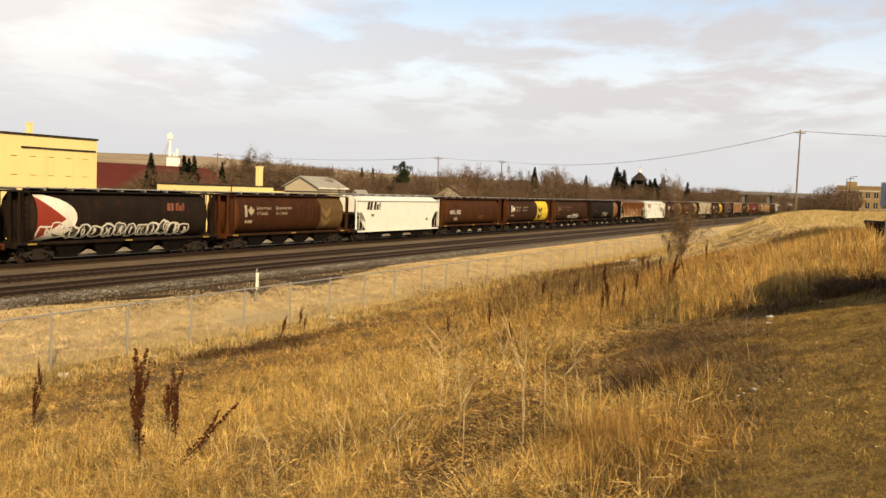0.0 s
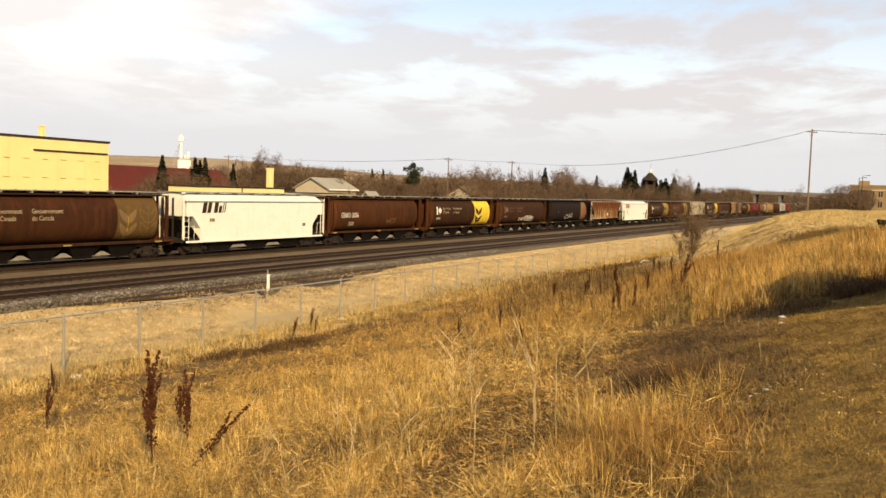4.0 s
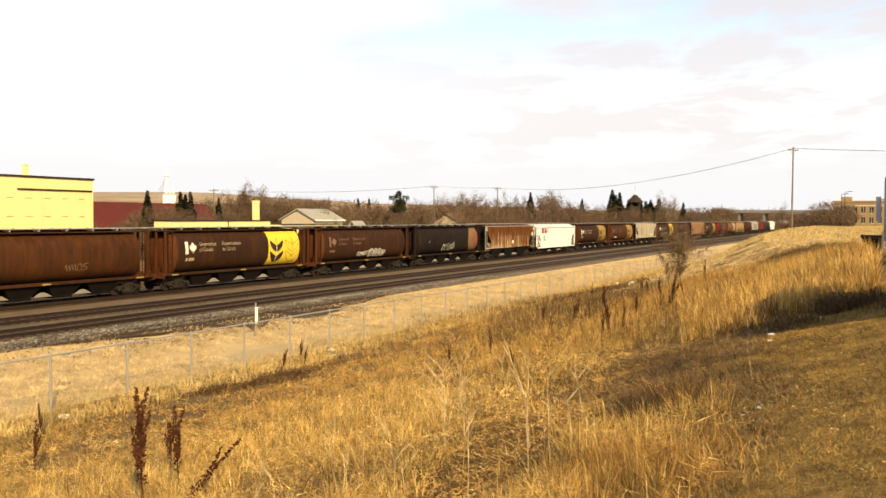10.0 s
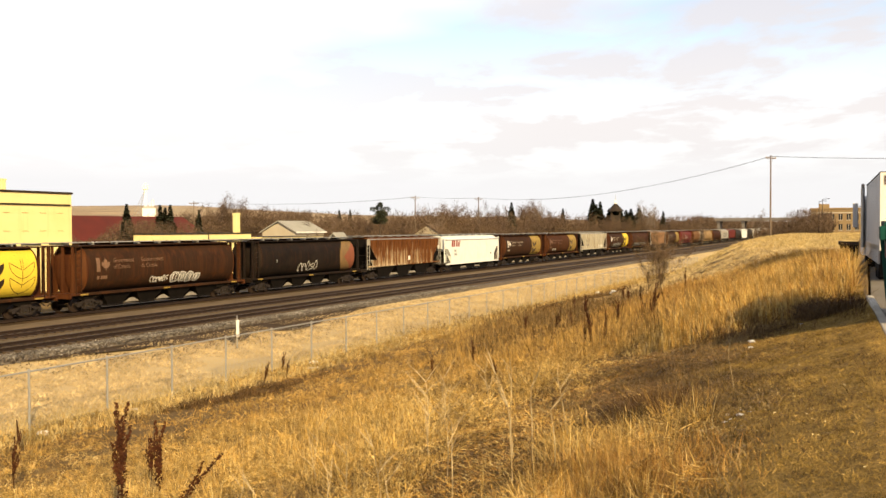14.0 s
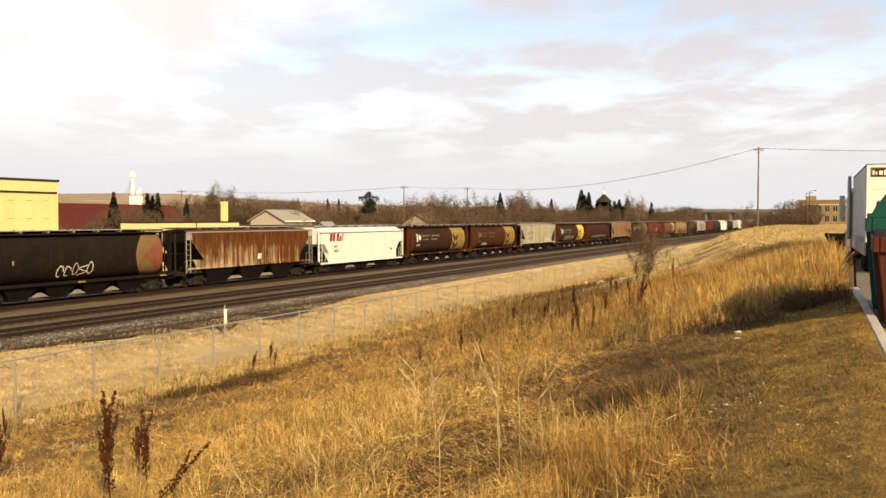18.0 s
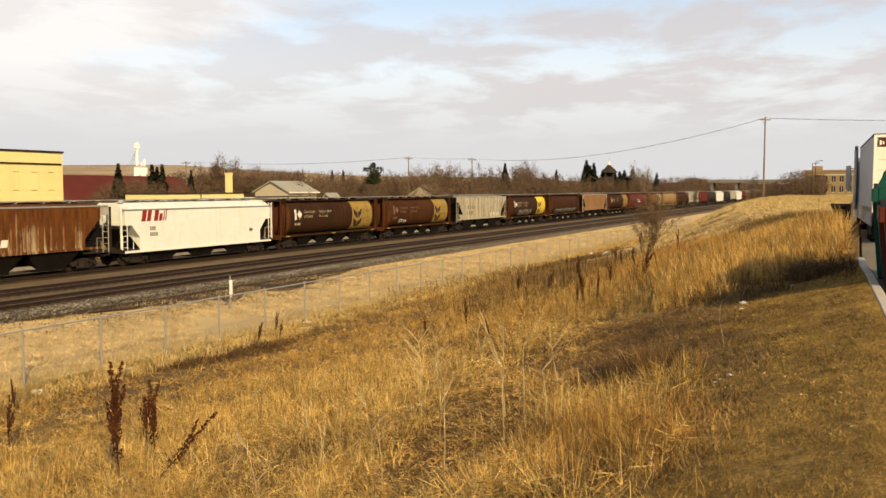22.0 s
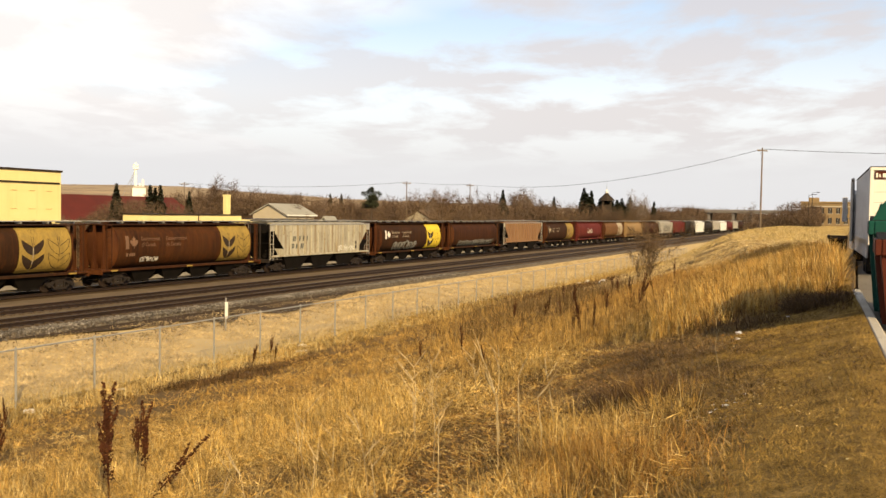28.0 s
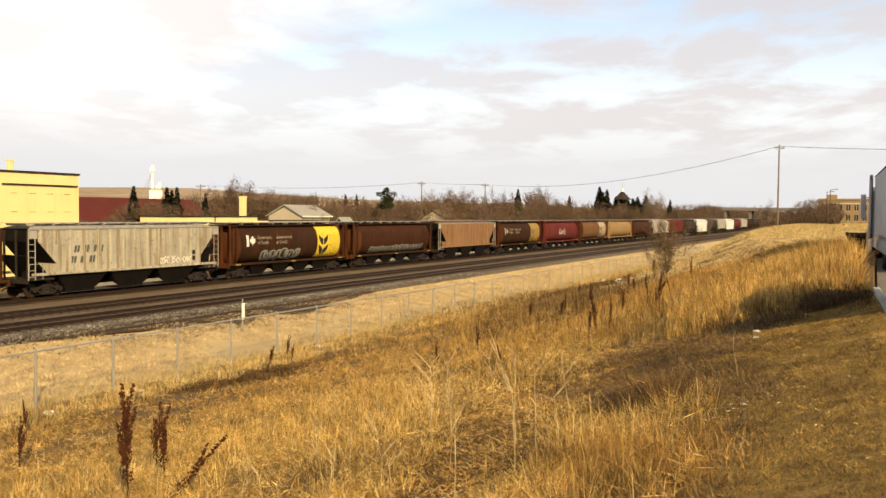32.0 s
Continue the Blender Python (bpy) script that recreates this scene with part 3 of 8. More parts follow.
def wheel_set():
    m = Mesh()
    for s in (-1, 1):
        prof = [(0.09, 0.62), (0.13, 0.64), (0.15, 0.70), (0.34, 0.705), (0.36, 0.68), (0.445, 0.685), (0.445, 0.712), (0.42, 0.716), (0.415, 0.80), (0.36, 0.81), (0.35, 0.765), (0.14, 0.765), (0.11, 0.83), (0.085, 0.84)]
        m.lathe([(r, s * a) for r, a in prof], "y", 22)
        for i in range(6):
            a = i * math.pi / 3
            m.box(0.235 * math.cos(a) - 0.035, 0.235 * math.cos(a) + 0.035, s * 0.768 - 0.008, s * 0.768 + 0.008, 0.235 * math.sin(a) - 0.035, 0.235 * math.sin(a) + 0.035)
    m.rod((0, -0.98, 0), (0, 0.98, 0), 0.075, 10)
    return m


def side_frame():
    """Cast truck side frame with windows round the spring group."""
    m = Mesh()
    y0, y1 = -0.09, 0.09
    top = [(-1.10, 0.50), (-1.02, 0.62), (-0.55, 0.66), (-0.30, 0.80), (0.30, 0.80), (0.55, 0.66), (1.02, 0.62), (1.10, 0.50), (1.02, 0.42), (0.72, 0.46), (0.52, 0.52), (0.34, 0.66), (-0.34, 0.66), (-0.52, 0.52), (-0.72, 0.46), (-1.02, 0.42)]
    m.prism(top, "y", y0, y1)
    low = [(-0.74, 0.46), (-0.46, 0.20), (0.46, 0.20), (0.74, 0.46), (0.60, 0.46), (0.40, 0.30), (-0.40, 0.30), (-0.60, 0.46)]
    m.prism(low, "y", y0, y1)
    for s in (-1, 1):
        m.prism([(s * 0.26, 0.28), (s * 0.36, 0.28), (s * 0.36, 0.70), (s * 0.26, 0.70)], "y", y0, y1)
        m.lathe([(0.02, -0.15), (0.13, -0.15), (0.13, 0.1), (0.02, 0.1)], "y", 10)
        for i in range(len(m.v) - 40, len(m.v)):
            x, y, z = m.v[i]
            m.v[i] = (x + s * 0.89, y, z + 0.46)
    for x in (-0.16, 0.0, 0.16):
        for i in range(4):
            m.rod((x, -0.03, 0.30 + i * 0.065), (x, -0.03, 0.34 + i * 0.065), 0.07, 8)
    return m


def make_truck(parent, x, name="truck"):
    t = part(name, cached("bolster", lambda: Mesh().box(-0.22, 0.22, -1.05, 1.05, 0.48, 0.74, 0.03).rod((0, 0, 0.7), (0, 0, 0.95), 0.25, 12).data("bolster", M_IRON)), parent=parent, m=pose(x, 0, 0))
    sf = cached("side_frame", lambda: side_frame().data("side_frame", M_IRON))
    for s in (-1, 1):
        part("side_frame", sf, parent=t, m=pose(0, 1.0 * s, 0, 0, 0, 0 if s < 0 else 180))
    wm = cached("wheel_set", lambda: wheel_set().data("wheel_set", M_WHEEL, True))
    wheels = [part("wheel_set", wm, parent=t, m=pose(dx, 0, 0.445)) for dx in (-0.89, 0.89)]
    return wheels


def hopper_bay(top_half, bottom_half, z0, z1, width_top, width_low):
    rows = [[(-top_half, -width_top, z1), (top_half, -width_top, z1), (top_half, width_top, z1), (-top_half, width_top, z1)],
            [(-bottom_half, -width_low, z0), (bottom_half, -width_low, z0), (bottom_half, width_low, z0), (-bottom_half, width_low, z0)]]
    m = Mesh().rings(rows)
    m.box(-bottom_half - 0.06, bottom_half + 0.06, -width_low - 0.05, width_low + 0.05, z0 - 0.10, z0 + 0.02)
    m.rod((0, -width_low - 0.25, z0 - 0.02), (0, width_low + 0.25, z0 - 0.02), 0.035, 6)
    return m


def ladder(height_m, width=0.42, rungs=8):
    m = Mesh()
    for s in (-1, 1):
        m.box(s * width / 2 - 0.022, s * width / 2 + 0.022, -0.02, 0.02, 0, height_m)
    for i in range(rungs):
        z = 0.18 + i * (height_m - 0.3) / (rungs - 1)
        m.rod((-width / 2, 0, z), (width / 2, 0, z), 0.016, 6)
    return m


def running_board(half, z):
    m = Mesh()
    for s in (-1, 1):
        for i in range(3):
            y = s * 0.62 + (i - 1) * 0.13
            m.box(-half, half, y - 0.055, y + 0.055, z, z + 0.035)
    n = 9
    for i in range(n):
        x = -half + 0.3 + i * (2 * half - 0.6) / (n - 1)
        m.box(x - 0.03, x + 0.03, -0.84, 0.84, z - 0.12, z)
    for x in (-half + 0.25, half - 0.25):
        m.box(x - 0.25, x + 0.25, -1.15, 1.15, z, z + 0.035)
    return m


def hatch_trough(half, z):
    m = Mesh()
    n = 10
    m.box(-half, half, -0.32, 0.32, z - 0.1, z + 0.05, 0.02)
    for i in range(n):
        x = -half + (i + 0.5) * 2 * half / n
        m.box(x - 0.6, x + 0.6, -0.36, 0.36, z + 0.05, z + 0.10, 0.02)
        m.rod((x - 0.45, 0, z + 0.1), (x - 0.45, 0, z + 0.16), 0.05, 6)
    return m


def coupler_mesh():
    m = Mesh().box(-0.45, 0.35, -0.12, 0.12, -0.12, 0.12, 0.02)
    m.box(0.30, 0.62, -0.20, 0.14, -0.16, 0.16, 0.04)
    m.rod((0.1, 0.35, 0.0), (0.55, 0.18, -0.35), 0.03, 6)
    return m


def on_barrel(x, z, off=0.012):
    return (x, -float(barrel_half_width(min(max(z, 1.21), 4.15))) - off, z)


def on_slab(x, z, off=0.012):
    return (x, -1.53 - off, z)


def band(place, left, right, z0, z1, off=0.012, rows=12):
    """A flat marking between two edges, left(z) and right(z), wrapped on the side."""
    m = Mesh()
    vs, fs = [], []
    for i in range(rows + 1):
        z = z0 + (z1 - z0) * i / rows
        vs += [place(left(z), z, off), place(right(z), z, off)]
    fs = [(2 * i, 2 * i + 1, 2 * i + 3, 2 * i + 2) for i in range(rows)]
    return m.add(vs, fs)


def ribbon(m, place, pts, width, off=0.018):
    """A painted line of some width through points (x, z)."""
    vs = []
    for i, (x, z) in enumerate(pts):
        a, b = pts[max(i - 1, 0)], pts[min(i + 1, len(pts) - 1)]
        dx, dz = b[0] - a[0], b[1] - a[1]
        n = math.hypot(dx, dz) or 1
        px, pz = -dz / n * width / 2, dx / n * width / 2
        vs += [place(x + px, z + pz, off), place(x - px, z - pz, off)]
    m.add(vs, [(2 * i, 2 * i + 1, 2 * i + 3, 2 * i + 2) for i in range(len(pts) - 1)])
    return m


def text_mesh(text, size, place, x, z, material, off=0.016, name="lettering", squeeze=1.0):
    """Words from the built-in font laid on a car's side."""
    cu = bpy.data.curves.new("words", "FONT")
    cu.body, cu.size = text, size
    cu.resolution_u = 2
    ob = bpy.data.objects.new("words", cu)
    scene.collection.objects.link(ob)
    dg = bpy.context.evaluated_depsgraph_get()
    me = bpy.data.meshes.new_from_object(ob.evaluated_get(dg))
    bpy.data.objects.remove(ob)
    for v in me.vertices:
        v.co = place(x + v.co.x * squeeze, z + v.co.y, off)
    me.materials.clear()
    me.materials.append(material)
    me.name = name
    return me


def flat_paint(name, c, rough=0.6, worn=0.35):
    def paint(k, co):
        w = k.ramp(k.noise(k.mapping(co.outputs["Object"], (2.5, 2.5, 0.6)), 1.2, 6.0, 0.65), [(0.42, 0.0), (0.62, 1.0)])
        g = k.noise(co.outputs["Object"], 9.0, 5.0, 0.7)
        col = k.mix(k.math("MULTIPLY", w, worn), c, tuple(0.45 * v + 0.03 for v in c))
        return k.mix(k.math("MULTIPLY", k.ramp(g, [(0.5, 0), (0.7, 1)]), worn), col, (0.15, 0.07, 0.03))
    return surface(name, paint, rough)


def rusted_paint():
    """White paint eaten by rust from the top down, in runs between the ribs."""
    def paint(k, co):
        v = co.outputs["Object"]
        sep = k.n("ShaderNodeSeparateXYZ")
        k.link(v, sep.inputs[0])
        runs = k.noise(k.mapping(v, (3.6, 3.6, 0.16)), 1.0, 6.0, 0.65)
        blot = k.noise(v, 0.5, 4.0)
        eaten = k.math("ADD", k.math("ADD", k.math("MULTIPLY", runs, 0.75), k.math("MULTIPLY", blot, 0.45)), k.math("MULTIPLY", k.math("SUBTRACT", sep.outputs[2], 2.5), 0.07))
        eaten = k.math("ADD", eaten, k.math("MULTIPLY", sep.outputs[0], 0.010))
        rust = k.mix(k.ramp(k.noise(k.mapping(v, (2.5, 2.5, 0.5)), 1.3, 6.0, 0.7), [(0.35, 0.0), (0.65, 1.0)]), (0.26, 0.092, 0.020), (0.09, 0.031, 0.010))
        col = k.mix(k.ramp(eaten, [(0.44, 0.0), (0.58, 1.0)]), (0.74, 0.58, 0.36), rust)
        return k.mix(k.math("MULTIPLY", k.ramp(k.noise(v, 9.0, 5.0, 0.7), [(0.5, 0.0), (0.7, 1.0)]), 0.5), col, (0.20, 0.08, 0.03))
    return surface("rusting_white_car_paint", paint, 0.8)


M_ENDRUST = car_paint("rusted_end_paint", (0.14, 0.040, 0.014), (0.25, 0.080, 0.022), rust=(0.34, 0.12, 0.03), amount=0.6, streak=0.7)
P_WHITE = flat_paint("decal_white", (0.72, 0.69, 0.62))
P_CREAM = flat_paint("decal_cream", (0.62, 0.52, 0.36))
# pale paint for the daylight that shows between the bays
P_GAPLIGHT = flat_paint("gap_daylight", (0.40, 0.37, 0.32), 0.9, 0.35)
P_GREY = flat_paint("decal_grey", (0.40, 0.40, 0.37))
P_SLATE = flat_paint("decal_slate", (0.14, 0.15, 0.14))
P_RED = flat_paint("decal_red", (0.40, 0.055, 0.030))
P_REDTEXT = flat_paint("decal_red_text", (0.36, 0.035, 0.03), worn=0.1)
P_DIMRED = flat_paint("decal_dim_red", (0.33, 0.11, 0.06))
P_YELLOW = flat_paint("decal_yellow", (0.74, 0.55, 0.05), worn=0.12)
P_OCHRE = flat_paint("decal_ochre", (0.50, 0.34, 0.08), worn=0.5)
P_TAN = flat_paint("decal_tan", (0.30, 0.19, 0.08), worn=0.5)
P_FADE = flat_paint("decal_faded_ochre", (0.17, 0.10, 0.028), worn=0.6)
P_DARK = flat_paint("decal_dark", (0.045, 0.028, 0.018))
P_BLACK = flat_paint("decal_black", (0.015, 0.014, 0.013))
P_GHOST = flat_paint("decal_ghost", (0.30, 0.17, 0.10), worn=0.5)


def wheat_panel(car, x0, x1, paper, ink, pale):
    """Square panel with two ears of grain: a dark one and a pale one."""
    body = part("wheat_panel", band(on_barrel, lambda z: x0, lambda z: x1, 1.34, 3.98, 0.010, 16), paper, car, "painted panel with two plain ears of grain")
    w = (x1 - x0) / 2
    for i in range(2):
        cx = x0 + w * (0.5 + i) + 0.02
        paint = ink if i == 0 else paper
        for s in (-1, 1):
            for zb in (1.50, 2.36):
                outer = [(cx + s * (0.03 + 0.40 * w * min(1.0, 1.18 * math.sin(t * math.pi / 2) ** 0.8 - 0.18 * t)), zb + 0.94 * t ** 1.25) for t in (q / 8 for q in range(9))]
                inner = [(cx + s * (0.03 + 0.40 * w * t), zb + 0.50 + 0.44 * t) for t in (q / 8 for q in range(9))]
                m = Mesh()
                if i == 0:
                    vs = []
                    for p, q in zip(outer, inner):
                        vs += [on_barrel(p[0] + (q[0] - p[0]) * j / 5, p[1] + (q[1] - p[1]) * j / 5, 0.020) for j in range(6)]
                    m.add(vs, [(6 * q + j, 6 * q + j + 1, 6 * q + j + 7, 6 * q + j + 6) for q in range(8) for j in range(5)])
                else:
                    ribbon(m, on_barrel, outer + inner[::-1], 0.035, 0.020)
                part("grain_leaf", m, ink, body)
            part("stem_line", ribbon(Mesh(), on_barrel, [(cx + s * 0.06, 2.95), (cx + s * 0.08, 3.4), (cx + s * 0.10, 3.85)], 0.03, 0.024), ink, body)
        part("stem_line", ribbon(Mesh(), on_barrel, [(cx, 1.42), (cx, 1.9), (cx, 2.4), (cx, 2.8)], 0.07 if i == 0 else 0.035, 0.028), pale if i == 0 else ink, body)


def scrawl(car, place, x0, x1, z0, z1, paint, seed, weight=0.06, fill=None, density=1.0, name="graffiti"):
    """Loose painted shapes along a stretch of the side; not words. With a fill they are swollen outlined blocks, else thin loops."""
    r = random.Random(seed)
    m, f = Mesh(), Mesh()
    n = max(2, int((x1 - x0) / (0.62 * (z1 - z0)) * density))
    for i in range(n):
        cx = x0 + (i + 0.5) * (x1 - x0) / n
        h, w = (z1 - z0) * r.uniform(0.7, 1.0), (x1 - x0) / n * r.uniform(0.75, 1.15)
        zc = z0 + h / 2 + r.uniform(0, 0.1) * (z1 - z0)
        if fill is not None:
            lean, k = r.uniform(-0.25, 0.25), r.uniform(2.4, 4.0)
            ring = []
            for j in range(15):
                a = 2 * math.pi * j / 14
                c, q = math.cos(a), math.sin(a)
                rr = (abs(c) ** k + abs(q) ** k) ** (-1 / k) * (r.uniform(0.82, 1.08) if j < 14 else 1.0)
                ring.append((cx + 0.56 * w * rr * c + lean * h * 0.5 * q, max(zc + 0.5 * h * rr * q, z0)))
            ring[14] = ring[0]
            off = 0.018 + 0.002 * (i % 2)
            f.add([place(x, z, off) for x, z in ring[:14]], [tuple(range(14))])
            ribbon(m, place, ring, weight * r.uniform(0.8, 1.5), 0.026 + 0.002 * (i % 2))
            for j in range(r.randrange(1, 4)):
                u, v = r.uniform(-0.3, 0.3), r.uniform(-0.3, 0.3)
                bow = r.uniform(-0.2, 0.2)
                ribbon(m, place, [(cx + w * (u + bow * math.sin(math.pi * t / 5)), zc + h * (v * 0.4 - 0.28 + 0.11 * t)) for t in range(6)], weight * r.uniform(0.6, 1.8), 0.031)
            continue
        kind = r.randrange(4)
        pts = []
        for kk in range(13):
            t = kk / 12
            a = t * 2 * math.pi * (0.8 if kind == 0 else 1.0) + r.uniform(-0.15, 0.15) + kind
            if kind == 2:
                pts.append((cx + w * 0.5 * math.cos(a * 1.5), zc + h * 0.5 * (2 * t - 1)))
            elif kind == 3:
                pts.append((cx + w * (t - 0.5), zc + h * 0.45 * math.sin(a * 2)))
            else:
                rr = r.uniform(0.8, 1.05)
                pts.append((cx + w * 0.5 * rr * math.cos(a), zc + h * 0.5 * rr * math.sin(a)))
        ribbon(m, place, pts, weight * r.uniform(0.7, 1.3), 0.026)
    tagged(part(name, m, paint, car, "loose painted graffiti shapes"), kind="stuff")
    if fill is not None:
        tagged(part("graffiti_fill", f, fill, car), kind="stuff")


def chevron_mark(car, x0, x1, flip, red, white):
    """A disc segment and a triangle: the plain shapes of an old railway mark."""
    d = x1 - x0
    zc, hz = 2.62, 1.36
    if not flip:
        part("mark_disc", band(on_barrel, lambda z: x0, lambda z: x0 + d * max(0.05, 1 - ((z - zc) / hz * 0.98) ** 2) ** 0.5, zc - hz, zc + hz, 0.010, 18), white, car)
        part("mark_triangle", band(on_barrel, lambda z: x0, lambda z: x0 + d * 0.72 * max(0.0, 1 - abs(z - zc + 0.05) / (hz * 0.98)), zc - hz * 0.98, zc + hz * 0.9, 0.020, 18), red, car)
    else:
        part("mark_disc", band(on_barrel, lambda z: x1 - d * max(0.30, 1 - ((z - zc) / hz * 0.8) ** 2) ** 0.5, lambda z: x1, zc - hz, zc + hz, 0.010, 18), white, car)
        part("mark_triangle", band(on_barrel, lambda z: x1 - d * 0.72 * max(0.0, 1 - abs(z - zc + 0.05) / (hz * 0.98)), lambda z: x1, zc - hz * 0.98, zc + hz * 0.9, 0.020, 18), red, car)


def brand_bars(car, place, x, z, h, paint, pattern):
    """A name that stays plain: blocks of its size and colour."""
    m = Mesh()
    cx = x
    for w, tall in pattern:
        k = 0.22 * tall * h if h > 0.4 else 0.0
        m.add([place(cx, z, 0.02), place(cx + w * h, z, 0.02), place(cx + w * h + k, z + tall * h, 0.02), place(cx + k, z + tall * h, 0.02)], [(0, 1, 2, 3)])
        cx += (w + 0.14) * h
    tagged(part("name_block", m, paint, car), kind="stuff")


BRAND = [(0.55, 1.0), (0.50, 1.0), (0.12, 0.0), (0.52, 1.0), (0.40, 0.68), (0.13, 0.95), (0.13, 1.0)]


def gov_lettering(car, paint, mark, number):
    """Two columns of words and a small mark at the head end."""
    for i, (w, x) in enumerate((("Government\nof Canada", -4.95), ("Gouvernement\ndu Canada", -2.55))):
        me = cached(("gov", i, paint.name), lambda: text_mesh(w, 0.40, on_barrel, x, 3.05, paint, squeeze=0.86))
        part("lettering", me, parent=car)
    bar = cached(("flag_bar", mark.name), lambda: band(on_barrel, lambda z: -6.36, lambda z: -6.06, 2.50, 3.38, 0.02, 6).data("flag_bar", mark))
    part("flag_bar", bar, parent=car)
    half = [(0.0, 0.46), (0.09, 0.30), (0.17, 0.33), (0.14, 0.10), (0.27, 0.22), (0.31, 0.15), (0.42, 0.17), (0.37, 0.03), (0.42, -0.02), (0.20, -0.20), (0.22, -0.28), (0.03, -0.25), (0.03, -0.44)]
    pts = half + [(-u, w) for u, w in reversed(half[1:])]
    leaf = cached(("leaf", mark.name), lambda: Mesh().add([on_barrel(-5.62 + u * 0.85, 2.94 + w * 0.9, 0.035) for u, w in pts] + [on_barrel(-5.62, 2.94, 0.035)], [(i, (i + 1) % len(pts), len(pts)) for i in range(len(pts))]).data("leaf_mark", mark))
    part("leaf_mark", leaf, parent=car)
    if number:
        brand_bars(car, on_barrel, -6.3, 2.02, 0.22, paint, [(0.9, 1.0), (0.2, 0), (0.7, 1), (0.7, 1), (0.7, 1)])


def cylinder_car(label, paint, end_paint, m, yellow_sill=True):
    """Round-sided grain hopper with its parts; the body's paint is given."""
    bay_paint = M_ENDRUST if "brown" in paint.name else end_paint
    car = thing("grain_hopper_car", label, "hopper car", m, "cars of the grain train")
    part("body", cached(("barrel", paint.name), lambda: barrel_mesh().data("body", paint, True)), parent=car)
    for sx in (-1, 1):
        part("end_sheet", cached(("endsheet", bay_paint.name), lambda: end_sheet_mesh().data("end_sheet", bay_paint, True)), parent=car, m=pose(sx * BARREL, 0, 0, 0, 0, 0 if sx > 0 else 180), label="rust-streaked dished end sheet")
    tagged(part("weld_strap", cached(("seam", end_paint.name), lambda: seam_mesh().data("weld_strap", end_paint)), parent=car), kind="stuff")
    sill = cached(("sill", paint.name), lambda: Mesh().box(-8.2, 8.2, -1.47, -1.34, 1.06, 1.24, 0.02).box(-8.2, 8.2, 1.34, 1.47, 1.06, 1.24, 0.02).data("side_sill", end_paint))
    part("side_sill", sill, parent=car)
    part("centre_sill", cached("csill", lambda: Mesh().box(-8.3, 8.3, -0.28, 0.28, 0.72, 1.06).data("centre_sill", M_BLACK)), parent=car)
    eave = cached(("eave", paint.name), lambda: Mesh().box(-8.1, 8.1, -1.30, 1.30, 4.10, 4.17, 0.02).data("roof_sheet", end_paint))
    part("roof_sheet", eave, parent=car)
    part("running_board", cached("rb_c", lambda: running_board(8.15, 4.33).data("running_board", M_GALV)), parent=car)
    part("hatch_trough", cached(("ht", paint.name), lambda: hatch_trough(6.6, 4.24).data("hatch_trough", end_paint)), parent=car)
    for s in (-1, 1):
        part("end_platform", cached(("plat", paint.name), lambda: Mesh().box(-0.55, 0.55, -1.50, 1.50, 1.10, 1.22, 0.02).box(-0.62, -0.50, -1.52, 1.52, 0.92, 1.24).data("end_platform", bay_paint)), parent=car, m=pose(s * 7.80, 0, 0, 0, 0, 0 if s < 0 else 180))
        post = cached(("post", paint.name), lambda: Mesh().prism([(-0.10, 1.2), (0.10, 1.2), (0.06, 4.1), (-0.06, 4.1)], "y", -0.06, 0.06).data("end_post", bay_paint))
        for y in (-1.28, -0.45, 0.45, 1.28):
            part("end_post", post, parent=car, m=pose(s * 7.98, y, 0))
        brace = cached(("brace", paint.name), lambda: Mesh().prism([(0.0, 1.2), (0.55, 1.2), (0.22, 3.6), (0.0, 3.9)], "y", -0.03, 0.03).data("end_gusset", bay_paint))
        for y in (-0.85, 0.0, 0.85):
            part("end_gusset", brace, parent=car, m=pose(s * 7.80, y, 0, 0, 0, 0 if s > 0 else 180) @ pose(-0.55, 0, 0))
        part("ladder", cached(("lad", paint.name), lambda: ladder(3.05).data("ladder", end_paint)), parent=car, m=pose(s * 7.72, -1.50, 1.15))
        part("ladder", cached(("lad", paint.name), None), parent=car, m=pose(s * 8.12, 0.9, 1.15, 0, 0, 90))
        part("coupler", cached("coupler", lambda: coupler_mesh().data("coupler", M_IRON)), parent=car, m=pose(s * 8.40, 0, 0.86, 0, 0, 0 if s > 0 else 180))
    bay = cached("bay_c", lambda: hopper_bay(1.42, 0.62, 0.34, 1.22, 1.32, 0.95).data("hopper_bay", M_BLACK))
    for i in range(4):
        part("hopper_bay", bay, parent=car, m=pose(-4.32 + 2.88 * i, 0, 0))
    # added pale sheets, painted as the bright gaps seen under the body
    gap_sheet = cached("gap_c", lambda: Mesh().prism([(-0.66, 0.38), (0.66, 0.38), (0.46, 0.48), (0.16, 0.64), (-0.16, 0.64), (-0.46, 0.48)], "y", -1.02, -0.99).data("bay_shield", P_GAPLIGHT))
    for i in range(3):
        part("bay_shield", gap_sheet, parent=car, m=pose(-2.88 + 2.88 * i, 0, 0), label="pale sheet standing in for daylight between two bays")
    if yellow_sill:
        dash = cached("dash", lambda: Mesh().box(-0.3, 0.3, -0.01, 0.01, -0.05, 0.05).data("reflector", P_OCHRE))
        for i in range(3):
            part("reflector", dash, parent=car, m=pose(-7.3 + 7.2 * i, -1.515, 1.14))
    return car


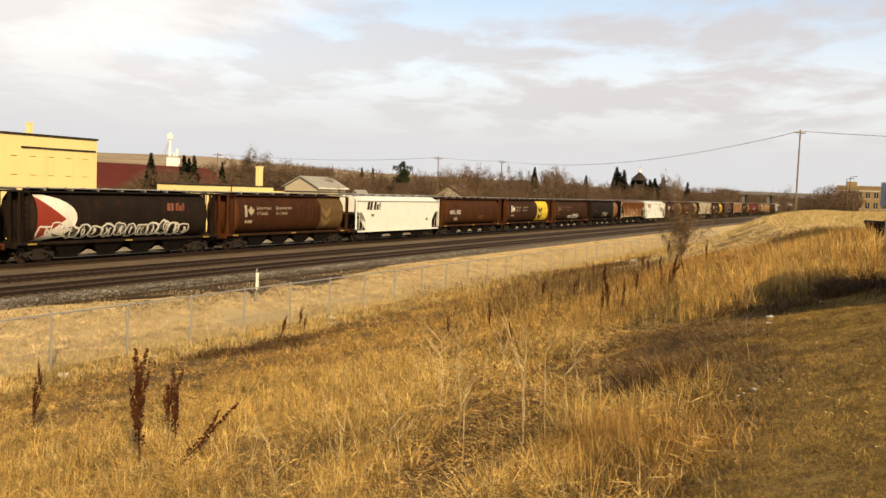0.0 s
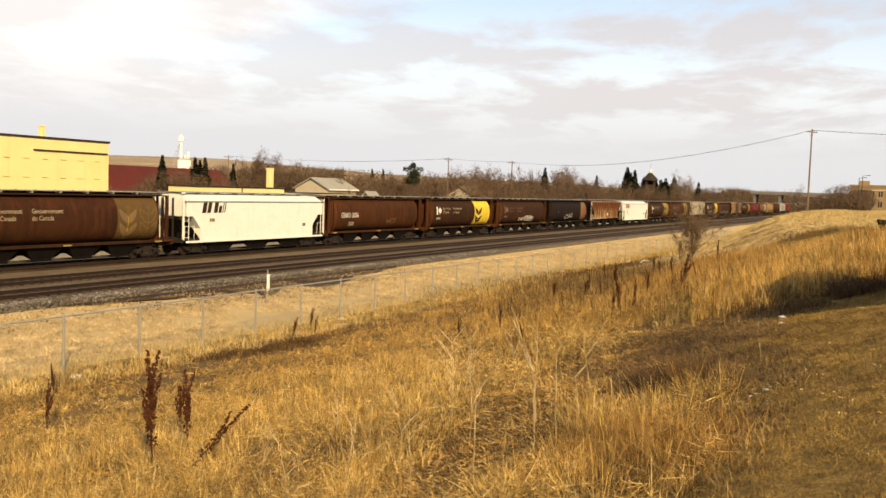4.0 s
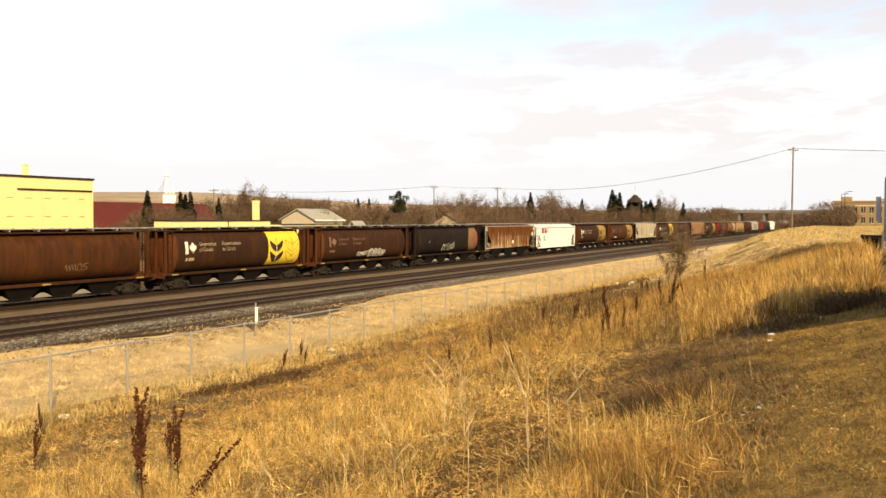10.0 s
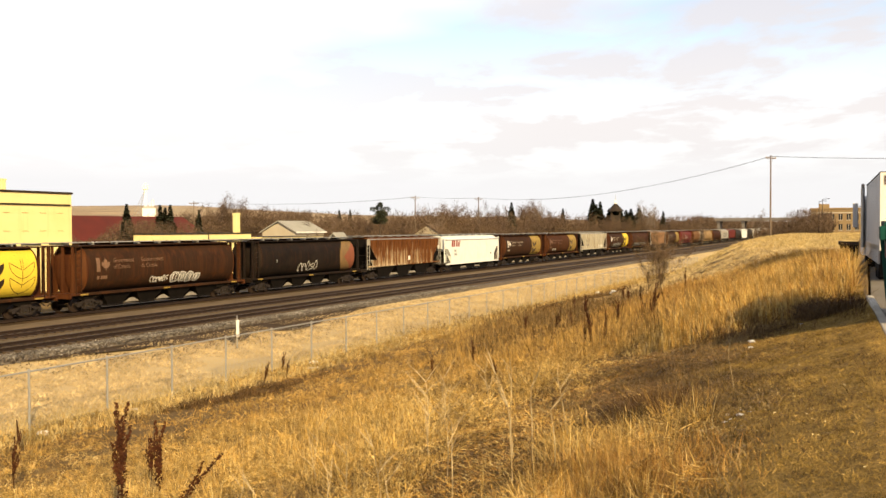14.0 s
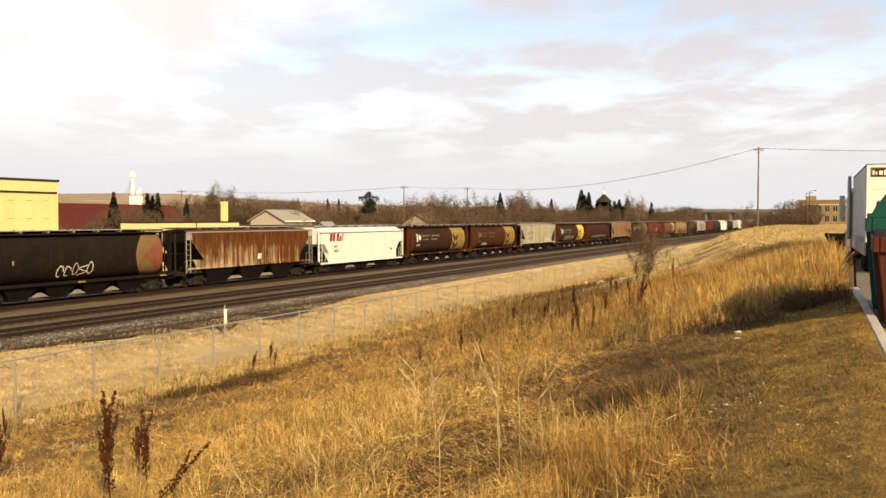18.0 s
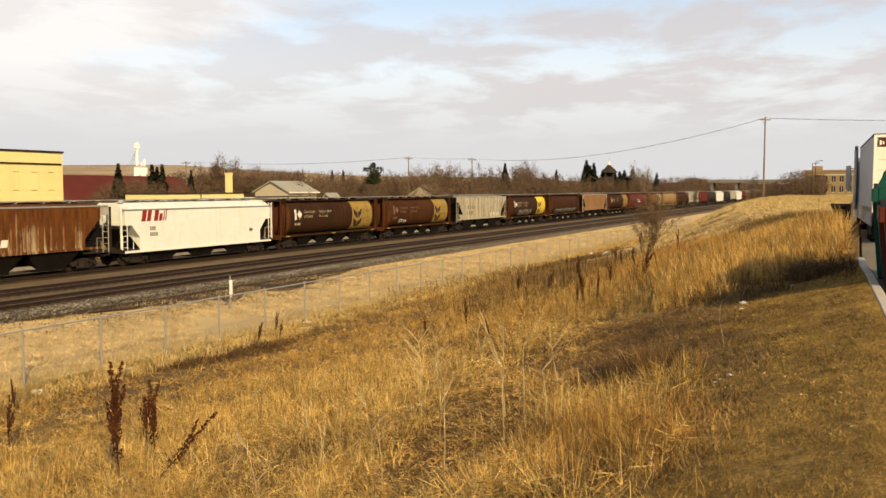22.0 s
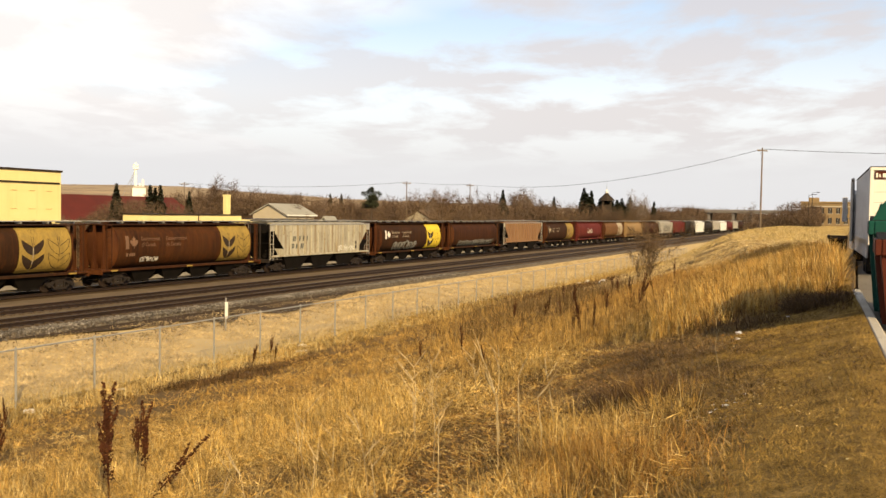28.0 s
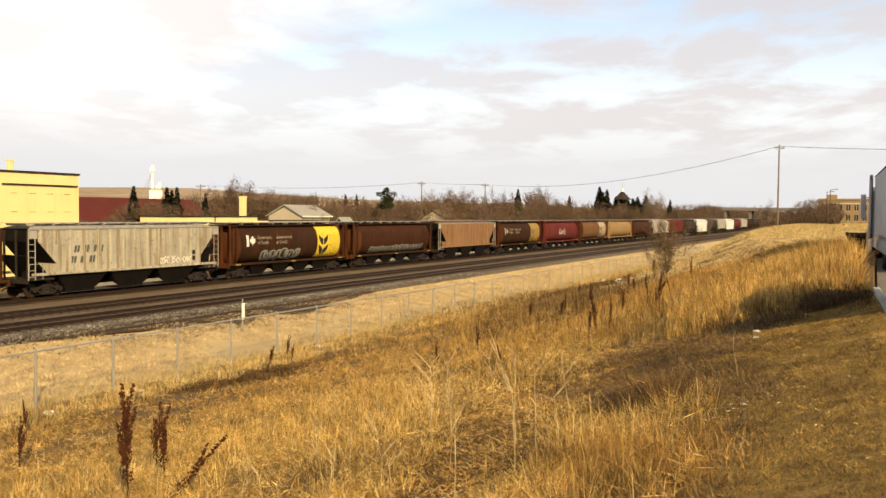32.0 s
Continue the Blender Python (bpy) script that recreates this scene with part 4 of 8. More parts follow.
def slab_car(label, paint, end_paint, m, ribs=0, low=1.45):
    """Straight-sided three-bay hopper with ladders and open end cages."""
    car = thing("slab_side_hopper_car", label, "hopper car", m, "cars of the grain train")
    part("body", cached(("slab", paint.name, low, ribs > 0), lambda: slab_mesh(low, ribs > 0).data("body", paint)), parent=car)
    chord = 4.03 if ribs else 3.72
    if ribs:
        def rib():
            return Mesh().prism([(-0.06, 0), (0.06, 0), (0.04, -0.10), (-0.04, -0.10)], "z", 1.5, 4.04).data("side_rib", paint)
        me = cached(("rib", paint.name), rib)
        short = cached(("rib_s", paint.name), lambda: Mesh().prism([(-0.06, 0), (0.06, 0), (0.04, -0.10), (-0.04, -0.10)], "z", 3.25, 4.04).data("side_rib", paint))
        for i in range(ribs):
            x = -7.4 + i * 14.8 / (ribs - 1)
            part("side_rib", me if abs(x) < 6.25 else short, parent=car, m=pose(x, -1.525, 0))
    part("top_chord", cached(("chord", paint.name, chord), lambda: Mesh().box(-8.2, 8.2, -1.58, -1.50, chord, chord + 0.10, 0.02).box(-8.2, 8.2, 1.50, 1.58, chord, chord + 0.10, 0.02).data("top_chord", M_GALV if ribs else P_GREY if paint is C_WHITE else paint)), parent=car)
    part("side_sill", cached(("ssill", paint.name, low), lambda: Mesh().box(-8.0, 8.0, -1.58, -1.50, low - 0.10, low + 0.06, 0.02).box(-8.0, 8.0, 1.50, 1.58, low - 0.10, low + 0.06, 0.02).data("side_sill", paint)), parent=car)
    part("centre_sill", cached("csill", lambda: Mesh().box(-8.3, 8.3, -0.28, 0.28, 0.72, 1.06).data("centre_sill", M_BLACK)), parent=car)
    part("running_board", cached("rb_s", lambda: running_board(8.1, 4.40).data("running_board", M_GALV)), parent=car)
    part("hatch_trough", cached(("hts", paint.name), lambda: hatch_trough(6.9, 4.26).data("hatch_trough", paint)), parent=car)
    lad = cached(("lads", end_paint.name), lambda: ladder(2.95, 0.46).data("ladder", end_paint))
    cage = cached(("cage", end_paint.name), lambda: Mesh().box(-0.05, 0.05, -0.05, 0.05, 1.2, 4.0).data("end_post", end_paint))
    for s in (-1, 1):
        if ribs:
            for y in (-1.50, 1.50):
                part("corner_plate", cached(("corner", end_paint.name), lambda: Mesh().box(-0.33, 0.33, -0.02, 0.02, 3.52, 4.06, 0.01).data("corner_plate", end_paint)), parent=car, m=pose(s * 7.90, y, 0))
            # black sheet over the body paint, putting the open end's shade into colour
            part("end_sheet", cached("slab_end", lambda: Mesh().prism([(-0.64, 2.06), (0.63, 3.37), (0.63, 4.10), (0.66, 4.10), (0.66, 3.34), (-0.62, 2.03)], "y", -1.52, 1.52).data("end_sheet", M_BLACK)), parent=car, m=pose(s * 6.93, 0, 0, 0, 0, 0 if s > 0 else 180), label="black sheet over the sloping end, for the end bay's shade")
        part("end_platform", cached("plats", lambda: Mesh().box(-0.95, 0.95, -1.46, 1.46, 1.08, 1.18, 0.02).box(-1.0, -0.88, -1.50, 1.50, 0.92, 1.20).data("end_platform", M_IRON)), parent=car, m=pose(s * 7.30, 0, 0, 0, 0, 0 if s < 0 else 180))
        for y in (-1.46, -0.5, 0.5, 1.46):
            part("end_post", cage if abs(y) > 1 and not ribs else cached("cage_dark", lambda: Mesh().box(-0.05, 0.05, -0.05, 0.05, 1.2, 4.0).data("end_post", M_IRON)), parent=car, m=pose(s * 8.22, y, 0))
        part("ladder", lad, parent=car, m=pose(s * 7.98, -1.52, 1.12))
        part("ladder", lad, parent=car, m=pose(s * 8.26, 0.9, 1.12, 0, 0, 90))
        part("slope_stiffener", cached("slope", lambda: Mesh().prism([(-0.55, 1.2), (0.75, 2.55), (0.85, 2.50), (-0.40, 1.15)], "y", -1.40, 1.40).data("slope_stiffener", M_BLACK)), parent=car, m=pose(s * 7.12, 0, 0, 0, 0, 0 if s > 0 else 180))
        part("brake_rigging", cached("brake", lambda: Mesh().rod((-0.4, 0, 0), (0.4, 0, 0), 0.19, 10).box(-0.25, 0.25, -0.3, 0.1, 0.25, 0.5, 0.03).data("brake_rigging", M_BLACK)), parent=car, m=pose(s * 7.45, -0.7, 1.45))
        part("grab_iron", cached(("grab", end_paint.name), lambda: Mesh().sweep([(-0.5, 0, 0.0), (-0.5, -0.04, 0.9), (0.45, -0.04, 0.9), (0.45, 0, 0.0)], 0.022).data("grab_iron", end_paint)), parent=car, m=pose(s * 7.70, -1.54, 1.15))
        part("coupler", cached("coupler", lambda: coupler_mesh().data("coupler", M_IRON)), parent=car, m=pose(s * 8.40, 0, 0.86, 0, 0, 0 if s > 0 else 180))
    bay = cached("bay_s", lambda: hopper_bay(2.05, 1.05, 0.32, 1.46, 1.42, 1.02).data("hopper_bay", M_BLACK))
    for i in range(3):
        part("hopper_bay", bay, parent=car, m=pose(-4.1 + 4.1 * i, 0, 0))
    # the same painted daylight, wider between the three bays
    gap_sheet = cached("gap_s", lambda: Mesh().prism([(-0.90, 0.40), (0.90, 0.40), (0.55, 0.62), (-0.55, 0.62)], "y", -1.08, -1.05).data("bay_shield", P_GAPLIGHT))
    for i in range(2):
        part("bay_shield", gap_sheet, parent=car, m=pose(-2.05 + 4.1 * i, 0, 0), label="pale sheet standing in for daylight between two bays")
    return car
C_BROWN = car_paint("brown_car_paint", (0.082, 0.036, 0.014), (0.112, 0.050, 0.020), rust=(0.25, 0.080, 0.022), amount=0.6)
C_RED = car_paint("red_brown_car_paint", (0.105, 0.038, 0.014), (0.160, 0.058, 0.020), rust=(0.28, 0.088, 0.022), amount=0.6)
C_RUST = car_paint("rusted_brown_car_paint", (0.092, 0.036, 0.012), (0.185, 0.068, 0.016), (0.27, 0.085, 0.018), amount=0.7, streak=0.8)
C_BLACK = car_paint("black_car_paint", (0.026, 0.018, 0.013), (0.046, 0.031, 0.022), amount=0.25)
C_MAROON = car_paint("maroon_car_paint", (0.15, 0.022, 0.020), (0.19, 0.035, 0.030), amount=0.2)
C_ORANGE = car_paint("orange_brown_car_paint", (0.24, 0.115, 0.045), (0.30, 0.16, 0.07), amount=0.4)
C_CREAM = car_paint("cream_car_paint", (0.52, 0.36, 0.17), (0.46, 0.29, 0.13), amount=0.35)
C_WHITE = car_paint("white_car_paint", (0.70, 0.725, 0.71), (0.64, 0.655, 0.62), rust=(0.42, 0.30, 0.18), amount=0.22, streak=0.2, rough=0.5)
C_BEIGE = car_paint("beige_car_paint", (0.60, 0.57, 0.46), (0.78, 0.73, 0.58), rust=(0.30, 0.18, 0.06), amount=0.75, streak=0.62)
C_RUSTWHITE = rusted_paint()
C_PINK = car_paint("pinkish_tan_car_paint", (0.36, 0.20, 0.10), (0.42, 0.25, 0.14), rust=(0.22, 0.11, 0.06), amount=0.5)
C_GREYW = car_paint("grey_white_car_paint", (0.50, 0.48, 0.42), (0.58, 0.55, 0.48), rust=(0.22, 0.13, 0.07), amount=0.35)
C_BRIGHTRED = car_paint("red_car_paint", (0.42, 0.055, 0.035), (0.36, 0.06, 0.04), amount=0.2)
C_SLATE = car_paint("slate_car_paint", (0.085, 0.075, 0.062), (0.11, 0.095, 0.075), amount=0.3)

FIRST, PITCH = 40.6, 17.8          # centre of the second car at the start, and the cars' spacing
# each car's place against an even spacing, as their lengths differ a little
LAG = [1.6, 1.3, 1.1, 0.9, 0.35, 0.15, 0.1, 0.0, -0.1, -0.3, -0.3, -0.3, -0.25]


def ran(t):
    """Distance run at t seconds: it gathers speed slowly."""
    return 5.78 * t + 0.0073 * t * t


CARS, WHEELS = [], []


def add_car(i, make, *args, **kw):
    x = FIRST + PITCH * (i - 1) + (LAG[i] if i < len(LAG) else -0.2)
    car = make(*args, m=pose(x, TRAIN_Y, 0), **kw)
    wheels = make_truck(car, -6.55) + make_truck(car, 6.55)
    CARS.append((car, x))
    if i <= 16:
        WHEELS.extend(wheels)
    return car


BROWN_L = "round-sided brown steel grain hopper car, weathered"
add_car(0, cylinder_car, "round-sided dark brown steel grain hopper car, weathered", C_BROWN, C_BROWN)

c = add_car(1, cylinder_car, "round-sided black grain hopper car with red and white mark and graffiti", C_BLACK, C_BLACK)
chevron_mark(c, -7.0, -4.2, False, P_RED, P_WHITE)
brand_bars(c, on_barrel, 3.2, 3.02, 0.50, P_DIMRED, BRAND)
scrawl(c, on_barrel, -6.9, 5.3, 1.32, 2.35, P_WHITE, 3, 0.085, P_SLATE, 0.72)

c = add_car(2, cylinder_car, "round-sided brown grain hopper car with cream lettering and faded panel", C_RED, C_BROWN)
gov_lettering(c, P_CREAM, P_CREAM, True)
wheat_panel(c, 3.6, 6.95, P_FADE, P_TAN, P_OCHRE)

c = add_car(3, slab_car, "white slab-sided hopper car with small dark name", C_WHITE, C_WHITE, low=1.0)
brand_bars(c, on_slab, -6.5, 2.98, 0.74, P_DARK, BRAND)
brand_bars(c, on_slab, -5.7, 2.35, 0.24, P_GHOST, [(0.6, 1), (0.6, 1), (0.6, 1)])
brand_bars(c, on_slab, 5.2, 1.85, 0.22, P_BLACK, [(0.8, 1), (0.8, 1)])

c = add_car(4, cylinder_car, "round-sided rusty brown grain hopper car with white graffiti words", C_RUST, C_RED)
for w, x, z, s in (("GRAD 2006", -6.5, 2.42, 0.66), ("2006", -5.2, 1.72, 0.52)):
    part("lettering", text_mesh(w, s, on_barrel, x, z, P_WHITE, squeeze=0.85), parent=c, label="white hand-painted words")
scrawl(c, on_barrel, 1.2, 2.9, 1.75, 2.35, P_GHOST, 21, 0.05)

c = add_car(5, cylinder_car, "round-sided brown grain hopper car with bright yellow grain panel", C_BROWN, C_RED)
gov_lettering(c, P_CREAM, P_WHITE, True)
wheat_panel(c, 2.9, 6.95, P_YELLOW, P_DARK, P_WHITE)

c = add_car(6, cylinder_car, "round-sided dark brown grain hopper car with white graffiti low down", C_BROWN, C_RED)
gov_lettering(c, P_GHOST, P_GHOST, True)
scrawl(c, on_barrel, -1.6, 0.1, 1.55, 2.0, P_WHITE, 5, 0.07)
scrawl(c, on_barrel, 0.4, 3.4, 1.4, 2.2, P_WHITE, 6, 0.07, P_GREY, 0.7)

c = add_car(7, cylinder_car, "round-sided black grain hopper car with graffiti and faded red mark", C_BLACK, C_BLACK)
chevron_mark(c, 4.5, 7.0, True, P_DIMRED, P_TAN)
scrawl(c, on_barrel, -2.0, 0.9, 1.5, 2.35, P_WHITE, 9, 0.06)
brand_bars(c, on_barrel, -5.2, 2.4, 0.25, P_GREY, [(0.5, 1)])

c = add_car(8, slab_car, "ribbed slab-sided hopper car, white paint rusted away", C_RUSTWHITE, C_GREYW, ribs=17)
brand_bars(c, on_slab, 0.2, 1.85, 0.42, P_WHITE, [(1.1, 1)])

c = add_car(9, slab_car, "white slab-sided hopper car with red name and grime", C_WHITE, C_WHITE, low=1.0)
brand_bars(c, on_slab, -6.5, 2.98, 0.74, P_REDTEXT, BRAND)
brand_bars(c, on_slab, -5.7, 2.35, 0.26, P_GREY, [(0.6, 1), (0.6, 1), (0.6, 1)])
brand_bars(c, on_slab, -5.7, 1.95, 0.26, P_GREY, [(0.6, 1), (0.6, 1), (0.6, 1), (0.6, 1)])
brand_bars(c, on_slab, 5.2, 1.85, 0.22, P_BLACK, [(0.8, 1), (0.8, 1)])

c = add_car(10, cylinder_car, "round-sided brown grain hopper car with dull yellow grain panel", C_BROWN, C_RED)
gov_lettering(c, P_CREAM, P_WHITE, True)
wheat_panel(c, 3.2, 6.95, P_OCHRE, P_DARK, P_CREAM)

c = add_car(11, cylinder_car, "round-sided rusty grain hopper car with worn yellow grain panel", C_RUST, C_RED)
gov_lettering(c, P_GHOST, P_GHOST, True)
wheat_panel(c, 3.4, 6.95, P_OCHRE, P_DARK, P_CREAM)
scrawl(c, on_barrel, -4.9, -3.2, 1.6, 2.0, P_WHITE, 14, 0.05)

c = add_car(12, slab_car, "ribbed beige slab-sided hopper car streaked with rust", C_BEIGE, C_GREYW, ribs=15)
brand_bars(c, on_slab, -5.0, 2.65, 0.42, P_SLATE, [(0.4, 1), (0.4, 1), (0.5, 0), (0.4, 1), (0.4, 1), (0.6, 0), (0.5, 1), (0.7, 0), (0.3, 1)])
brand_bars(c, on_slab, -5.3, 2.0, 0.42, P_SLATE, [(0.5, 1), (0.4, 1), (0.5, 0), (0.5, 1), (0.2, 1), (0.5, 0), (0.5, 1), (0.4, 1)])
scrawl(c, on_slab, 2.2, 5.4, 1.6, 2.1, P_WHITE, 30, 0.07)
for z in (1.75, 2.15):
    brand_bars(c, on_slab, 5.35, z, 0.3, P_BLACK, [(1.2, 1)])

c = add_car(13, cylinder_car, "round-sided brown grain hopper car with yellow panel and grey graffiti", C_BROWN, C_RED)
gov_lettering(c, P_CREAM, P_WHITE, False)
wheat_panel(c, 3.4, 6.95, P_YELLOW, P_DARK, P_WHITE)
scrawl(c, on_barrel, -4.4, 0.9, 1.30, 2.2, P_GREY, 12, 0.10, P_SLATE, 0.7)

c = add_car(14, cylinder_car, "round-sided reddish grain hopper car with pale graffiti along the sill", C_RED, C_RED)
scrawl(c, on_barrel, -5.2, 5.9, 1.30, 2.0, P_GREY, 17, 0.08, P_SLATE, 0.7)

c = add_car(15, slab_car, "ribbed pinkish tan slab-sided hopper car streaked with rust", C_PINK, C_GREYW, ribs=17)
c = add_car(16, cylinder_car, "round-sided brown grain hopper car with pale yellow panel", C_BROWN, C_RED)
gov_lettering(c, P_CREAM, P_CREAM, False)
wheat_panel(c, 3.4, 6.95, P_OCHRE, P_TAN, P_CREAM)
c = add_car(17, cylinder_car, "round-sided maroon grain hopper car with white wordmark", C_MAROON, C_MAROON)
part("lettering", text_mesh("Canada", 1.25, on_barrel, -1.9, 2.2, P_WHITE, squeeze=0.85), parent=c)
c = add_car(18, cylinder_car, "round-sided orange-brown grain hopper car with pale panel", C_ORANGE, C_RED)
wheat_panel(c, 2.6, 6.4, P_CREAM, P_TAN, P_OCHRE)
add_car(19, cylinder_car, "round-sided cream grain hopper car stained with rust", C_CREAM, C_CREAM)
add_car(20, cylinder_car, BROWN_L, C_RED, C_RED)
c = add_car(21, slab_car, "grey-white slab-sided hopper car with dark graffiti", C_GREYW, C_GREYW)
scrawl(c, on_slab, -4.5, 5.5, 1.6, 3.4, P_SLATE, 40, 0.2)
add_car(22, slab_car, "bright red slab-sided hopper car", C_BRIGHTRED, C_BRIGHTRED)
add_car(23, cylinder_car, "round-sided dark slate grain hopper car", C_SLATE, C_SLATE)
add_car(24, slab_car, "clean white slab-sided hopper car", C_WHITE, C_WHITE, low=1.0)
add_car(25, cylinder_car, "round-sided slate grain hopper car, dusty", C_SLATE, C_SLATE)
add_car(26, slab_car, "grey-white slab-sided hopper car, dusty", C_GREYW, C_GREYW)
add_car(27, slab_car, "plain white slab-sided hopper car", C_WHITE, C_WHITE, low=1.0)
add_car(28, cylinder_car, "round-sided maroon grain hopper car", C_MAROON, C_MAROON)
add_car(29, slab_car, "grey-white ribbed hopper car", C_GREYW, C_GREYW)
for i, (paint, words) in enumerate(((C_BROWN, "brown"), (C_SLATE, "slate"), (C_RED, "reddish brown"), (C_BROWN, "brown"), (C_RUST, "rusty"))):
    add_car(30 + i, cylinder_car, "round-sided %s grain hopper car far along the train" % words, paint, paint)

# ---- fence, marker, kerb, pavement ----
M_PAVE = speckled("worn_asphalt", (0.33, 0.29, 0.23), (0.26, 0.23, 0.18), 0.8, 0.92, 0.0, 40.0, 0.006)
M_MESH = speckled("chain_wire", (0.62, 0.60, 0.55), (0.50, 0.48, 0.44), 4.0, 0.4, 0.6)
M_GREEN = speckled("green_enamel", (0.012, 0.125, 0.095), (0.020, 0.095, 0.075), 1.5, 0.5, 0.0, 30.0, 0.004)
M_RUSTBIN = speckled("red_brown_enamel", (0.155, 0.036, 0.019), (0.12, 0.030, 0.016), 1.3, 0.6, 0.0, 30.0, 0.004)
# the truck side's shade is mixed into this grey; the lit rear is cream
M_TRUCKSIDE = speckled("shade_grey_panel", (0.62, 0.61, 0.60), (0.52, 0.51, 0.50), 0.8, 0.4, 0.0, 30.0, 0.003)
M_TRUCKREAR = speckled("cream_panel", (0.84, 0.81, 0.73), (0.78, 0.75, 0.66), 0.8, 0.45, 0.0, 30.0, 0.003)
M_STEEL = speckled("bright_steel", (0.55, 0.55, 0.55), (0.40, 0.40, 0.41), 2.0, 0.3, 0.9)
M_RUBBER = speckled("rubber", (0.018, 0.017, 0.016), (0.03, 0.028, 0.026), 3.0, 0.85)
M_LITTER = speckled("white_litter", (0.80, 0.79, 0.76), (0.66, 0.64, 0.60), 4.0, 0.7)
M_EARTH = speckled("brown_earth", (0.20, 0.135, 0.075), (0.13, 0.088, 0.05), 0.1, 0.95, 0.0, 2.0)
M_BRIDGE = speckled("bridge_concrete", (0.34, 0.31, 0.29), (0.26, 0.24, 0.225), 0.2, 0.9)
M_ASPH_SHINGLE = speckled("brown_shingles", (0.22, 0.15, 0.09), (0.30, 0.20, 0.12), 0.5, 0.9)


def ground_z(x, y):
    return float(height(x, y))


FENCE_X = [18.7 - 3.05 * 10 + 3.05 * i for i in range(52)]


def fence_line(x):
    return FENCE_Y + 0.012 * max(x - 25, 0)


def fence_base(x):
    return ground_z(x, fence_line(x)) - 0.008 * max(x - 30, 0) * 0.6


def build_fence():
    fence = thing("chain_link_fence", "galvanised chain-link fence with steel posts along the railway", "fence")
    line = Mesh().rod((0, 0, -0.35), (0, 0, 1.80), 0.036, 8).lathe([(0.048, 1.78), (0.048, 1.84), (0.012, 1.88)], "z", 8).data("post", M_GALV, True)
    for x in FENCE_X:
        part("post", line, parent=fence, m=pose(x, fence_line(x), fence_base(x)))
    for a, b in zip(FENCE_X[:-1], FENCE_X[1:]):
        za, zb = fence_base(a), fence_base(b)
        part("top_rail", Mesh().rod((a, fence_line(a), za + 1.80), (b, fence_line(b), zb + 1.80), 0.030, 6, caps=False), M_GALV, fence)
    # diamond wire, finer near the camera than far away
    vs, fs = [], []
    for a, b in zip(FENCE_X[:-1], FENCE_X[1:]):
        za, zb = fence_base(a), fence_base(b)
        pitch = 0.085 if 5 < b < 62 else 0.17
        wr = 0.0030 if pitch < 0.1 else 0.0060
        n = int((b - a) / pitch)
        for s in (-1, 1):
            for i in range(-int(1.75 / pitch) - 1, n + 1):
                x0, x1, h0, h1 = a + i * pitch, a + i * pitch + 1.72, 0.05, 1.77
                if x0 < a:
                    h0, x0 = h0 + (a - x0), a
                if x1 > b:
                    h1, x1 = h1 - (x1 - b), b
                if x1 - x0 < 0.02:
                    continue
                if s < 0:
                    x0, x1 = a + b - x0, a + b - x1
                q0 = za + (zb - za) * (x0 - a) / (b - a)
                q1 = za + (zb - za) * (x1 - a) / (b - a)
                y0, y1 = fence_line(x0) - 0.03 + 0.004 * s, fence_line(x1) - 0.03 + 0.004 * s
                o = len(vs)
                vs += [(x0 - wr, y0, q0 + h0), (x0 + wr, y0, q0 + h0), (x1 + wr, y1, q1 + h1), (x1 - wr, y1, q1 + h1)]
                fs.append((o, o + 1, o + 2, o + 3))
    me = quick_mesh("wire_mesh", np.array(vs), np.array(fs), M_MESH)
    tagged(part("wire_mesh", me, parent=fence), kind="stuff")


build_fence()


def build_marker():
    m = thing("marker_post", "short white painted marker post beside the ballast", "post", pose(35.4, 28.3, ground_z(35.4, 28.3)))
    part("stake", Mesh().box(-0.028, 0.028, -0.028, 0.028, -0.3, 1.62, 0.006), M_GALV, m)
    part("plate", Mesh().box(-0.115, 0.115, -0.05, -0.03, 0.58, 1.40, 0.012), M_WHITE, m, "white plate")


build_marker()


def kerb_y(x):
    return -0.37 + 0.034 * (np.minimum(x, 24) - 10.7)


def build_kerb():
    pave = Mesh()
    xs = [-12 + 2 * i for i in range(43)]
    for a, b in zip(xs[:-1], xs[1:]):
        pave.add([(a, kerb_y(a) - 0.175, 3.40), (b, kerb_y(b) - 0.175, 3.40), (b, -16, 3.34), (a, -16, 3.34)], [(0, 1, 2, 3)])
    thing("pavement", "worn tan-grey asphalt of a service yard", "pavement", kind="structure", mesh=pave, material=M_PAVE)
    k = thing("kerb", "pale cast concrete kerb between lawn and yard", "kerb", kind="structure")
    step = 2.3
    x = -11.8
    i = 0
    while x < 22.6:
        b = min(x + step - 0.012, 22.7)
        m = Mesh()
        rows = []
        for q in (x, b):
            y = kerb_y(q)
            rows.append([(q, y + 0.01, 3.2), (q, y + 0.0, 3.575), (q, y - 0.03, 3.60), (q, y - 0.145, 3.60), (q, y - 0.170, 3.58), (q, y - 0.18, 3.2)])
        m.rings(rows)
        part("kerb_stone", m, M_CONC, k)
        x += step
        i += 1
    return k


build_kerb()


